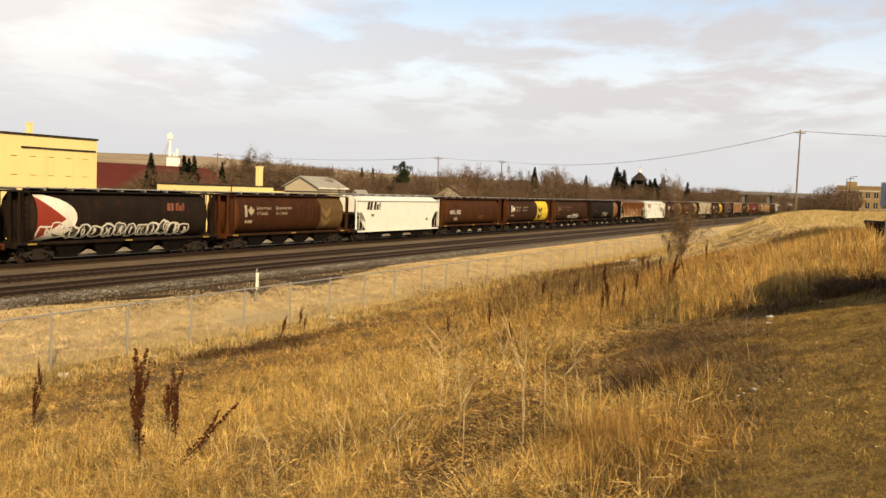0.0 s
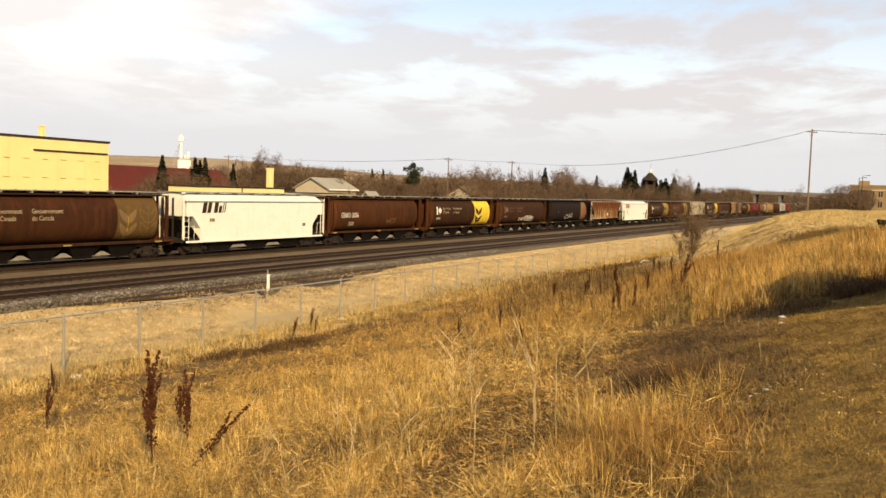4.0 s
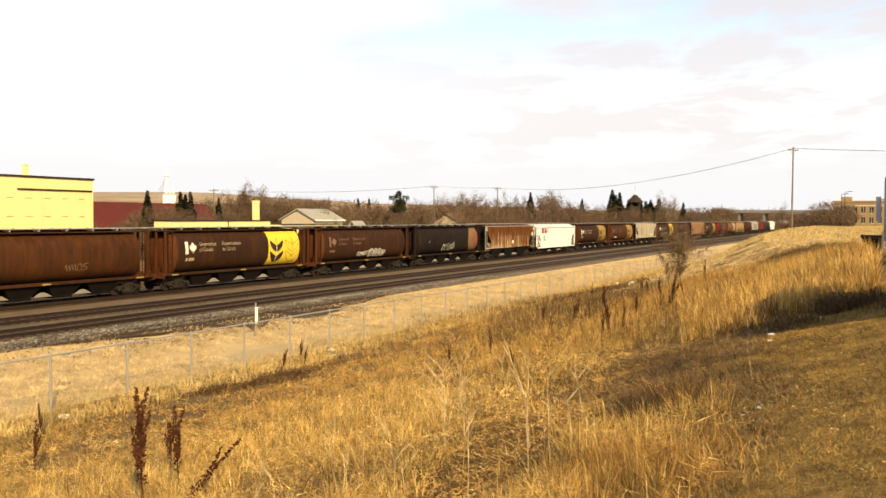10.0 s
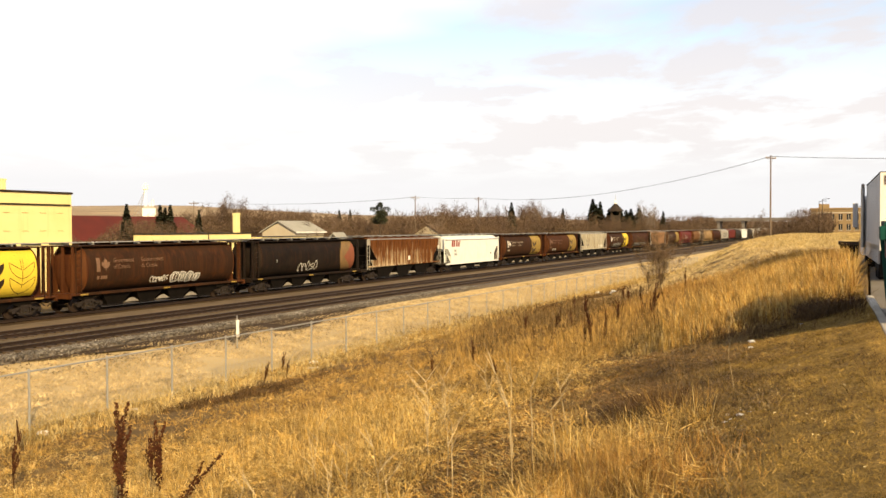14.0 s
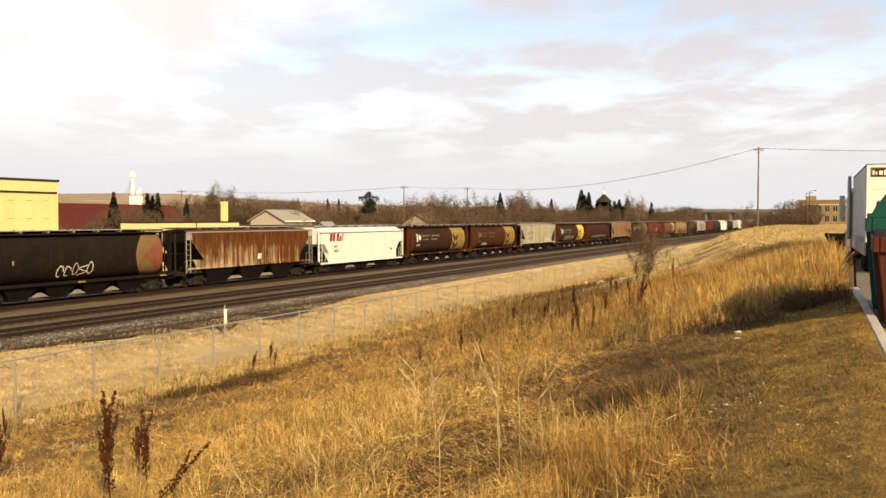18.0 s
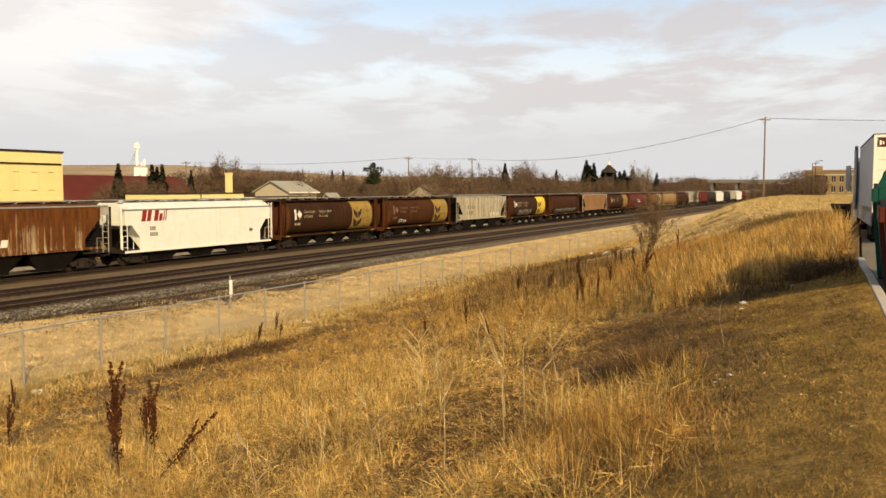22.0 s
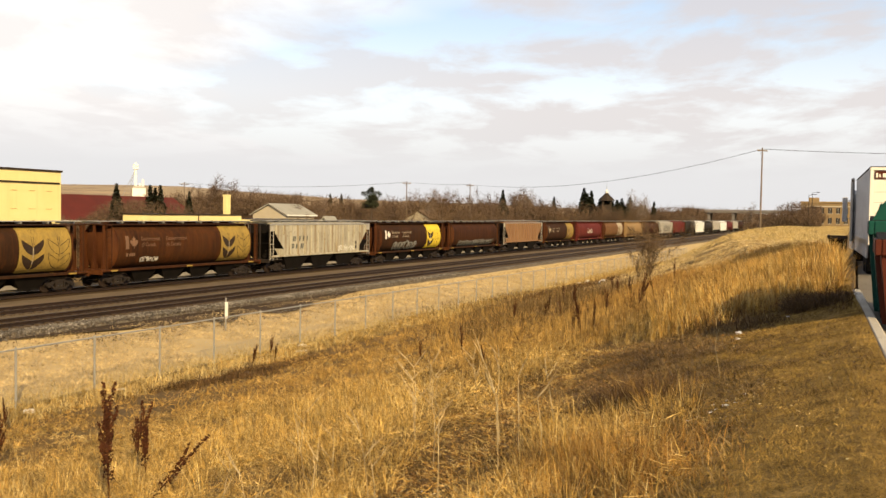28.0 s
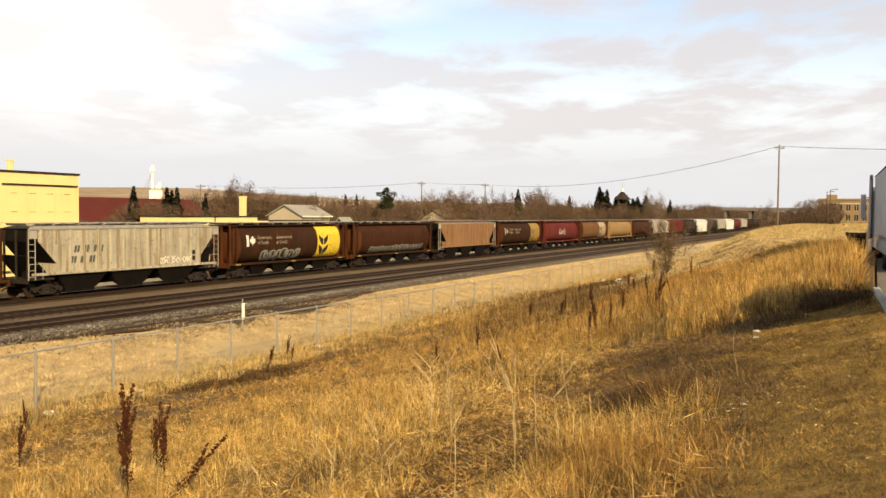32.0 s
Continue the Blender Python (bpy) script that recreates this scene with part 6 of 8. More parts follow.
def tree_thing(name, label, seed, h, spread, m, twig_mat, group="", **kw):
    wood, (vs, fs) = bare_tree(seed, h, spread, **kw)
    t = thing(name, label, "tree" if "shrub" not in name else "shrub", m, group)
    part("trunk", wood, M_BARK, t)
    crown = quick_mesh("crown", vs, fs, twig_mat)
    part("crown", crown, parent=t)
    return t


def tree_at(az, r):
    a = radians(az)
    return r * math.cos(a), r * math.sin(a)


TREES = []
for i, (h, sp, mat) in enumerate(((12.0, 0.65, M_TWIG), (11.0, 0.75, M_TWIG_TAN), (13.0, 0.5, M_TWIG), (9.0, 0.95, M_TWIG), (11.5, 0.5, M_TWIG_GREY))):
    words = ("brown leafless spreading tree", "tan leafless bushy tree", "tall brown leafless tree", "low brown leafless tree", "grey leafless tree")[i]
    TREES.append(tree_thing("bare_tree", words + " beyond the tracks", 50 + i, h, sp, pose(*tree_at(20, 250 + 9 * i), 0), mat, "bare trees beyond the tracks", twig=0.10, clear=0.14, twigs=(5200, 5200, 4600, 4800, 2600)[i], reach=0.038, limbs=(11, 12, 10, 12, 9)[i]))
tr = random.Random(11)


def plant_tree(src, az, r, scale):
    if az > 9.3:
        r = max(r, 57 / math.sin(radians(az)))
    x, y = tree_at(az, r)
    c = copy_thing(TREES[src], pose(x, y, ground_z(x, y) - 0.15, 0, 0, tr.uniform(0, 360)))
    c.scale = (scale * tr.uniform(0.9, 1.25), scale * tr.uniform(0.9, 1.25), scale)


for i in range(190):
    az = 9.2 + 32.5 * (i + tr.random()) / 190
    r = tr.uniform(190, 330)
    if 31 < az < 40 and r < 200:
        r += 60
    plant_tree(tr.choice((0, 0, 1, 2, 3, 3, 4)), az, r, (0.62 + 0.0014 * (r - 190)) * tr.uniform(0.8, 1.15) * (0.8 if 33 < az < 37.5 else 1.0) * (0.78 if az < 12 else 1.0))
for az, r, s, k in ((39.0, 190, 0.92, 2), (39.8, 205, 0.92, 0), (38.2, 195, 0.92, 0), (40.4, 190, 0.78, 3), (37.4, 200, 0.76, 3), (38.6, 198, 0.76, 3), (26.0, 220, 1.0, 1), (25.1, 226, 1.05, 1), (24.6, 224, 0.95, 1), (22.4, 240, 0.98, 0), (21.7, 245, 0.95, 3), (19.5, 240, 1.05, 4),
                    (12.8, 260, 1.12, 4), (12.3, 265, 1.05, 4), (5.9, 288, 0.95, 4), (5.9, 262, 0.5, 3), (5.2, 300, 0.55, 1), (5.5, 280, 0.50, 1), (6.05, 258, 0.42, 3), (5.7, 270, 0.5, 1), (4.9, 340, 0.6, 1), (4.3, 350, 0.5, 3), (8.6, 640, 0.9, 0), (8.0, 620, 0.9, 2), (7.4, 650, 0.9, 0), (6.9, 640, 0.9, 3), (6.2, 700, 0.9, 0), (5.0, 600, 0.7, 3), (4.4, 610, 0.7, 0), (3.9, 600, 0.75, 3), (3.4, 620, 0.7, 0), (2.9, 610, 0.7, 3), (9.0, 560, 0.75, 0), (4.7, 590, 0.6, 1),
                    (2.9, 240, 0.50, 3), (2.4, 235, 0.52, 3), (2.0, 230, 0.50, 3), (3.3, 300, 0.5, 3), (44.5, 140, 0.40, 3), (46.3, 135, 0.42, 3), (47.3, 130, 0.40, 3), (43.8, 138, 0.38, 3), (45.6, 132, 0.36, 0), (42.0, 150, 0.42, 3), (41.2, 160, 0.5, 0), (33.6, 150, 0.42, 0), (32.9, 150, 0.45, 3), (30.8, 160, 0.45, 0)):
    plant_tree(k, az, r, s)

for i in range(26):
    plant_tree(tr.choice((0, 2, 3, 3)), 2.0 + 7.2 * (i + tr.random()) / 26, tr.uniform(640, 780), tr.uniform(0.75, 1.0))



def spruce(seed, h, w):
    r = random.Random(seed)
    vs, fs = [], []
    n = int(34 * h / 9)
    for i in range(n):
        t = (i + 0.5) / n
        z = h * (0.06 + 0.94 * t)
        reach = w * (1 - t) ** 0.85 + 0.12
        for k in range(max(6, int(15 * (1 - t) + 6))):
            a = r.uniform(0, 2 * math.pi)
            ln = reach * r.uniform(0.65, 1.12)
            d = Vector((math.cos(a), math.sin(a), 0))
            p0 = Vector((0, 0, z))
            p1 = p0 + d * ln + Vector((0, 0, -0.28 * ln + r.uniform(-0.1, 0.1)))
            side = Vector((-math.sin(a), math.cos(a), 0)) * (0.20 + 0.26 * ln)
            mid = p0.lerp(p1, 0.6)
            o = len(vs)
            vs += [p0, mid - side, p1, mid + side, mid + Vector((0, 0, -0.22 - 0.12 * ln))]
            fs += [(o, o + 1, o + 4), (o + 1, o + 2, o + 4), (o + 2, o + 3, o + 4), (o + 3, o, o + 4), (o, o + 1, o + 2), (o, o + 2, o + 3)]
    return np.array([tuple(v) for v in vs]), np.array(fs)


SPRUCES = []
for i, (h, w) in enumerate(((9.0, 2.3), (8.5, 2.0))):
    t = thing("spruce", "dark green spruce beyond the tracks", "tree", pose(*tree_at(21.13, 230 + 20 * i), 0.0), "spruces beyond the tracks")
    part("trunk", Mesh().rod((0, 0, -0.3), (0, 0, h * 0.9), 0.16, 6, 0.03), M_BARK, t)
    part("needles", quick_mesh("needles", *spruce(70 + i, h, w), M_SPRUCE), parent=t)
    SPRUCES.append((t, h))


def plant_spruce(k, az, r, top_el, width=1.0):
    """A spruce whose top stands at a given angle over the eye's level."""
    x, y = tree_at(az, r)
    z = ground_z(x, y) - 0.1
    hh = 5.19 + r * math.tan(radians(top_el)) - z
    c = copy_thing(SPRUCES[k][0], pose(x, y, z, 0, 0, tr.uniform(0, 360)))
    s = hh / SPRUCES[k][1]
    c.scale = (s * width * 1.25, s * width * 1.25, s)


for az, r, el, k, w in ((45.12, 128, 1.57, 0, 0.75), (43.19, 135, 1.51, 1, 0.8), (42.59, 135, 1.52, 1, 0.75), (42.9, 136, 1.35, 1, 0.8), (15.97, 270, 1.84, 0, 0.9), (15.51, 272, 1.65, 1, 0.9), (15.75, 268, 1.5, 0, 0.9),
                        (17.86, 330, 1.24, 1, 0.8), (11.62, 330, 1.01, 1, 0.9), (14.6, 265, 1.45, 0, 1.25), (14.3, 268, 1.3, 0, 1.2), (14.9, 268, 1.25, 0, 1.2), (13.6, 275, 1.2, 0, 1.1), (13.1, 275, 1.25, 1, 1.2), (13.9, 275, 1.1, 1, 1.2), (31.5, 420, 1.2, 1, 0.8), (32.2, 430, 1.2, 1, 0.8), (40.9, 170, 1.2, 0, 0.6)):
    plant_spruce(k, az, r, el, w)
SPRUCES[0][0].matrix_basis = pose(*tree_at(21.13, 230), -0.3)
SPRUCES[0][0].scale = (1.25, 1.25, 1.35)
SPRUCES[1][0].matrix_basis = pose(*tree_at(16.2, 275), -0.3)


def pine():
    """A dark pine with a bare trunk and a rounded, lumpy crown."""
    x, y = tree_at(29.6, 175)
    t = thing("pine_tree", "dark green pine with a rounded crown on a bare trunk", "tree", pose(x, y, ground_z(x, y)))
    top = 10.3 - ground_z(x, y)
    part("trunk", Mesh().rod((0, 0, -0.3), (0.15, 0, top * 0.85), 0.22, 7, 0.08), M_BARK, t)
    r, g = random.Random(88), np.random.default_rng(88)
    lumps = np.array([(r.uniform(-1.1, 1.1), r.uniform(-1.1, 1.1), top - 0.9 - 2.9 * r.random() ** 0.8, r.uniform(0.5, 0.95)) for _ in range(22)] + [(0.1, 0, top - 0.55, 0.5)])
    n = 4200
    own = lumps[g.integers(0, len(lumps), n)]
    d = g.normal(0, 1, (n, 3))
    d = d / np.linalg.norm(d, axis=1)[:, None]
    c = own[:, :3] + d * (own[:, 3] * g.random(n) ** 0.4)[:, None] * np.array([1, 1, 0.75])
    u = np.cross(d, g.normal(0, 1, (n, 3)))
    u = u / np.linalg.norm(u, axis=1)[:, None] * 0.07
    vs = np.stack([c - u, c + u, c + d * 0.30 + np.array([0, 0, 0.08])], 1).reshape(-1, 3)
    part("needles", quick_mesh("needles", vs, np.arange(3 * n).reshape(-1, 3), M_SPRUCE), parent=t)


pine()


def church_tower():
    """Dark open belfry with a flared roof and a slim white finial, over the spruces."""
    x, y = tree_at(14.56, 262)
    c = thing("church_tower", "dark timber church belfry with a slim white finial", "church tower", pose(x, y, 0, 0, 0, 20))
    part("shaft", Mesh().box(-1.3, 1.3, -1.3, 1.3, -0.5, 8.6), M_DARKTRIM, c)
    for dx in (-1.15, 1.15):
        for dy in (-1.15, 1.15):
            part("belfry_post", Mesh().box(dx - 0.22, dx + 0.22, dy - 0.22, dy + 0.22, 8.6, 9.9), M_DARKTRIM, c)
    part("belfry_roof", Mesh().lathe([(2.45, 9.75), (2.35, 10.0), (1.6, 10.7), (0.85, 11.5), (0.45, 12.0)], "z", 8), M_DARKTRIM, c)
    part("cupola", Mesh().lathe([(0.42, 11.9), (0.46, 12.5), (0.30, 12.7), (0.12, 13.1)], "z", 8), M_WHITE, c, "small white cupola")
    part("finial", Mesh().rod((0, 0, 13.0), (0, 0, 14.8), 0.07, 6, 0.03), M_GALV, c)


church_tower()

x, y = tree_at(11.78, 57.0)
tree_thing("leafless_shrub", "leafless brown shrub on the bank above the fence", 91, 5.0 - ground_z(x, y), 0.95, pose(x, y, ground_z(x, y)), M_TWIG_TAN, limbs=13, twig=0.016, trunk_r=0.030, clear=0.10, twigs=4200, reach=0.12)
x, y = tree_at(12.5, 60.0)
tree_thing("leafless_shrub", "low leafless shrub beside a larger one", 92, 1.4, 0.7, pose(x, y, ground_z(x, y)), M_TWIG_TAN, limbs=8, twig=0.010, trunk_r=0.02, clear=0.08, twigs=900, reach=0.10)

# ---- grass and brush ----


def grass_edge(x):
    """Where the mown lawn ends and the tall grass begins."""
    return np.interp(x, [0, 6.6, 9.4, 11, 12.5, 14, 18, 20.5, 23, 40, 90], [0.9, 1.15, 1.75, 2.4, 3.5, 4.4, 4.3, 2.6, 0.5, 0.9, 3.0])


def value_noise(x, y, scale, seed):
    """Smooth random field in 0..1."""
    g = np.random.default_rng(seed).random((64, 64))
    u, v = (x / scale) % 63, (y / scale) % 63
    i, j = u.astype(int), v.astype(int)
    a, b = u - i, v - j
    a, b = a * a * (3 - 2 * a), b * b * (3 - 2 * b)
    return (g[i, j] * (1 - a) + g[i + 1, j] * a) * (1 - b) + (g[i, j + 1] * (1 - a) + g[i + 1, j + 1] * a) * b


def blades(name, label, px, py, h, w, lean, material, category="grass", droop=0.35, way=None):
    """One object of many grass blades; each is a narrow sliver that bends over and strays a little."""
    n = len(px)
    pz = height(px, py)
    a = RNG.random(n) * 2 * np.pi if way is None else way
    f = RNG.random(n) * np.pi
    ux, uy = np.cos(f) * w / 2, np.sin(f) * w / 2
    stray = RNG.normal(0, 0.09, (n, 2)) * h[:, None]
    v = np.zeros((n, 7, 3))
    for i, (s, thin) in enumerate(((0.0, 1.0), (0.42, 0.9), (0.76, 0.65), (1.0, 0.0))):
        bend = lean * h * s ** 1.55
        x = px + np.cos(a) * bend + (0.03 * h + stray[:, 0]) * s * s
        y = py + np.sin(a) * bend + (0.05 * h + stray[:, 1]) * s * s
        z = pz - 0.02 + h * s * (1 - np.minimum(droop * lean, 0.8) * s ** 1.6)
        if i < 3:
            v[:, 2 * i] = np.stack([x - ux * thin, y - uy * thin, z], -1)
            v[:, 2 * i + 1] = np.stack([x + ux * thin, y + uy * thin, z], -1)
        else:
            v[:, 6] = np.stack([x, y, z], -1)
    o = (np.arange(n) * 7)[:, None]
    faces = np.concatenate([o + [0, 1, 3], o + [0, 3, 2], o + [2, 3, 5], o + [2, 5, 4], o + [4, 5, 6]])
    return thing(name, label, category, kind="stuff", mesh=quick_mesh(name, v.reshape(-1, 3), faces, material))


def slivers(name, label, x, y, z, az, tilt, length, width, material, category="grass", parent=None):
    """One object of straight loose straws or twigs, each a single thin three-cornered face."""
    n = len(x)
    d = np.stack([np.cos(az) * np.cos(tilt), np.sin(az) * np.cos(tilt), np.sin(tilt)], -1) * length[:, None]
    r = RNG.normal(0, 1, (n, 3))
    u = np.cross(d, r)
    u = u / np.linalg.norm(u, axis=1)[:, None] * (width / 2)[:, None]
    p = np.stack([x, y, z], -1)
    v = np.stack([p - u, p + u, p + d], 1).reshape(-1, 3)
    return thing(name, label, category, kind="stuff", mesh=quick_mesh(name, v, np.arange(3 * n).reshape(-1, 3), material))


def brush_belt(name, label, n, a0, a1, r0, r1, h0, h1, length, width, field, near=60):
    """Hazy brown brush that fills in between the trees."""
    az, r = np.radians(RNG.uniform(a0, a1, n)), RNG.uniform(r0, r1, n)
    x, y = r * np.cos(az), r * np.sin(az)
    v = 0.6 * value_noise(x + 900, y + 900, 11.0, field) + 0.4 * value_noise(x + 900, y + 900, 4.0, field + 1)
    keep = (v > 0.25) & (y > near)
    x, y, v = x[keep], y[keep], v[keep]
    k = len(x)
    z = height(x, y) + (h0 + (h1 - h0) * smooth(0.25, 0.75, v)) * RNG.random(k) ** 0.85
    slivers(name, label, x, y, z, RNG.uniform(0, 2 * np.pi, k), RNG.uniform(0.2, 1.4, k), length * RNG.uniform(0.4, 1.2, k), width * RNG.uniform(0.5, 1.4, k), M_BRUSH, "brush")


def scatter(n, x0, x1, y0, y1):
    return RNG.uniform(x0, x1, n), RNG.uniform(y0, y1, n)


def in_view(x, y, lo=-8, hi=62):
    a = np.degrees(np.arctan2(y, x))
    return (a > lo) & (a < hi)


def fence_line_np(x):
    return FENCE_Y + 0.012 * np.clip(x - 25, 0, None)


def wedge(count, r0, r1):
    rr = np.sqrt(RNG.uniform(r0 * r0, r1 * r1, count))
    aa = np.radians(RNG.uniform(-6, 62, count))
    return rr * np.cos(aa), rr * np.sin(aa)


# bare or trodden hollows: middle, half lengths, how bare
HOLLOWS = ((8.6, 3.9, 1.5, 0.8, 1.3), (7.2, 3.5, 1.2, 0.6, 0.8), (10.6, 4.4, 1.4, 0.7, 1.2), (13.0, 5.5, 1.2, 0.7, 1.2), (15.4, 5.4, 1.5, 0.8, 1.0), (13.6, 3.9, 1.6, 0.8, 1.3), (11.2, 2.8, 1.1, 0.6, 1.2), (16.5, 3.4, 2.2, 1.1, 1.3), (19.4, 4.4, 2.2, 1.1, 1.3),
           (21.9, 6.0, 1.8, 0.8, 1.1), (24.5, 19.8, 3.5, 0.9, 0.9), (17.2, 18.0, 2.6, 1.4, 0.8), (8.0, 6.0, 1.0, 0.4, 0.6))


def hollow(x, y):
    p = np.zeros_like(x)
    for cx, cy, rx, ry, k in HOLLOWS:
        p = p + k * np.exp(-(((x - cx) / rx) ** 2 + ((y - cy) / ry) ** 2))
    return np.clip(p, 0, 1)


def bank_height(x, y):
    """How tall the grass stands: knee-high on the slope, beaten down near the fence and round the hollows, higher along the rise."""
    low = 1 - 0.45 * smooth(11.0, 17.0, y) * (1 - smooth(28, 42, x))
    trail = 1 - 0.6 * np.exp(-((y - 19.8) / 1.1) ** 2) * smooth(14, 22, x)
    rise = 1 + 1.0 * smooth(22, 27, x) * (1 - smooth(3.0, 8.0, y - 0.04 * x)) * (1 - smooth(28, 38, x))
    field = 1 - 0.65 * smooth(38, 50, x) * (1 - smooth(12, 18, y))
    return low * trail * rise * field * (1 - 0.62 * np.maximum(hollow(x, y), hollow(x + 0.7, y + 0.28)))


def pale_field(x, y):
    """0..1: the level field beyond the tall grass, where the dead grass is short and pale."""
    return smooth(42, 51, x - 0.6 * np.maximum(y - 8, 0) + 7 * (value_noise(x, y, 3.0, 88) - 0.5)) * (1 - smooth(17, 20, y - 0.02 * x))


def thinned(x, y):
    """Little grass stands in the hollows and on the pale field."""
    return RNG.random(len(x)) > np.maximum(0.93 * hollow(x, y), 0.94 * pale_field(x, y))


def tufts(name, label, count, r0, r1, per, spread, width, h0, h1, material, field, above, below=9.0, stiff=0.22):
    """Clumps of blades that fan out from their roots."""
    cx, cy = wedge(count, r0, r1)
    v = 0.6 * value_noise(cx, cy, 2.4, field) + 0.4 * value_noise(cx, cy, 0.7, field + 1)
    keep = (cy > grass_edge(cx) + 0.9 * (value_noise(cx, cy, 1.1, 5) - 0.5)) & (cy < fence_line_np(cx) - 0.15) & (v > above) & (v < below) & thinned(cx, cy)
    cx, cy = cx[keep], cy[keep]
    ch = (h0 + (h1 - h0) * RNG.random(len(cx)) ** 1.5) * bank_height(cx, cy)
    k = RNG.integers(int(per * 0.5), int(per * 1.5), len(cx))
    own = np.repeat(np.arange(len(cx)), k)
    n = len(own)
    a, q = RNG.uniform(0, 2 * np.pi, n), np.abs(RNG.normal(0, 1, n))
    x, y = cx[own] + np.cos(a) * q * spread, cy[own] + np.sin(a) * q * spread
    h = ch[own] * RNG.uniform(0.45, 1.05, n)
    lean = np.clip(0.06 + stiff * q * RNG.uniform(0.2, 1.6, n) + 0.5 * (RNG.random(n) < 0.14), 0, 1.5)
    blades(name, label, x, y, h, width * RNG.uniform(0.55, 1.35, n), lean, material, way=a)


def mat(name, label, count, r0, r1, width, h0, h1, material, field, above, below=9.0):
    """Low tangle of dead grass lying every way."""
    x, y = wedge(count, r0, r1)
    v = 0.5 * value_noise(x, y, 1.9, field) + 0.5 * value_noise(x, y, 0.45, field + 1)
    keep = (y > grass_edge(x) - 0.3 + 0.9 * (value_noise(x, y, 1.1, 5) - 0.5)) & (y < fence_line_np(x) - 0.1) & (v > above) & (v < below) & thinned(x, y)
    x, y = x[keep], y[keep]
    blades(name, label, x, y, RNG.uniform(h0, h1, len(x)) * (1 - 0.6 * hollow(x + 0.5, y + 0.2)), width * RNG.uniform(0.6, 1.4, len(x)), np.abs(RNG.normal(0.9, 0.5, len(x))), material, droop=0.42)


tufts("golden_tufts_near", "knee-high tufts of dry golden grass on the bank", 1700, 2.8, 11, 40, 0.10, 0.0032, 0.14, 0.72, M_GRASS, 21, 0.50, stiff=0.5)
tufts("golden_tufts_middle", "tufts of dry golden grass down the bank", 5200, 9, 24, 26, 0.12, 0.0054, 0.14, 0.80, M_GRASS, 21, 0.49, stiff=0.42)
tufts("golden_tufts_far", "golden grass tufts towards the fence", 6800, 23, 58, 20, 0.24, 0.012, 0.25, 0.85, M_FIELD, 21, 0.42, stiff=0.4)
tufts("golden_tufts_distant", "dry grass along the far bank", 6500, 50, 140, 16, 0.55, 0.017, 0.22, 0.48, M_FIELD, 21, 0.25, stiff=0.5)
tufts("brown_tufts", "dull brown weed tufts between the golden grass", 3600, 3.0, 52, 26, 0.16, 0.0055, 0.12, 0.42, M_GRASS_DULL, 33, 0.42, stiff=0.7)
tufts("weed_tufts", "dark brown weed clumps in the golden grass", 3400, 3.0, 56, 26, 0.16, 0.0085, 0.12, 0.60, M_WEED, 51, 0.505, stiff=0.6)
tufts("pale_wisps", "pale straw wisps standing above the grass", 6000, 3.0, 34, 9, 0.16, 0.0038, 0.22, 0.72, M_PALE, 57, 0.46, stiff=0.75)
mat("golden_mat", "low tangle of straw-coloured dead grass", 70000, 2.4, 26, 0.0048, 0.10, 0.40, M_GRASS, 41, 0.45)
mat("dull_mat", "low tangle of dull dead grass", 52000, 2.4, 26, 0.0048, 0.08, 0.34, M_GRASS_DULL, 43, 0.36)


def weed_patch(name, label, n, cx, cy, rx, ry, turn, h0, h1, width, material, lean=0.7):
    """A long patch of dark dead weeds."""
    u, v = RNG.normal(0, 0.5, n), RNG.normal(0, 0.5, n)
    c, q = math.cos(radians(turn)), math.sin(radians(turn))
    x, y = cx + u * rx * c - v * ry * q, cy + u * rx * q + v * ry * c
    keep = (value_noise(x, y, 0.8, 91) > 0.36) & (y > kerb_y(x) + 0.1)
    x, y = x[keep], y[keep]
    k = len(x)
    blades(name, label, x, y, RNG.uniform(h0, h1, k), width * RNG.uniform(0.6, 1.4, k), np.abs(RNG.normal(lean, 0.4, k)), material, droop=0.5)


weed_patch("dark_weeds_by_fence", "dark brown dead weeds in a hollow near the fence", 7000, 25.2, 20.2, 5.0, 1.1, -12, 0.10, 0.36, 0.013, M_WEED)
weed_patch("dark_weeds_far", "dark brown weeds further along the bank", 6000, 62, 21.0, 13, 2.4, -10, 0.15, 0.55, 0.034, M_WEED, 0.5)
weed_patch("trodden_weeds", "trodden brown weeds between lawn and bank", 34000, 17.2, 4.1, 8.6, 2.1, 28, 0.06, 0.22, 0.007, M_WEED, 1.3)
weed_patch("trodden_straw", "trodden straw and dull stems over the brown weeds", 9000, 17.2, 3.6, 7.4, 2.2, 26, 0.08, 0.26, 0.0050, M_GRASS_DULL, 1.6)
weed_patch("brown_field_weeds", "dull brown dead weeds across the far bank", 16000, 46, 15.5, 14, 5.0, 14, 0.20, 0.75, 0.020, M_GRASS_DULL, 0.5)
weed_patch("dark_field_weeds", "dark brown seed stalks across the far bank", 2600, 44, 14.5, 13, 4.5, 14, 0.35, 0.95, 0.022, M_WEED, 0.2)
# dark brush that carries the shadow further along the tall grass's foot
weed_patch("brush_heap", "brown brush at the tall grass's foot, dark in place of a shadow", 9000, 20.8, 1.6, 2.4, 1.5, 30, 0.15, 0.60, 0.008, M_WEED, 0.8)
weed_patch("dark_weeds_near", "low brown weeds and bare soil among the grass", 9000, 10.2, 4.4, 4.6, 1.5, 20, 0.03, 0.20, 0.005, M_WEED, 1.2)
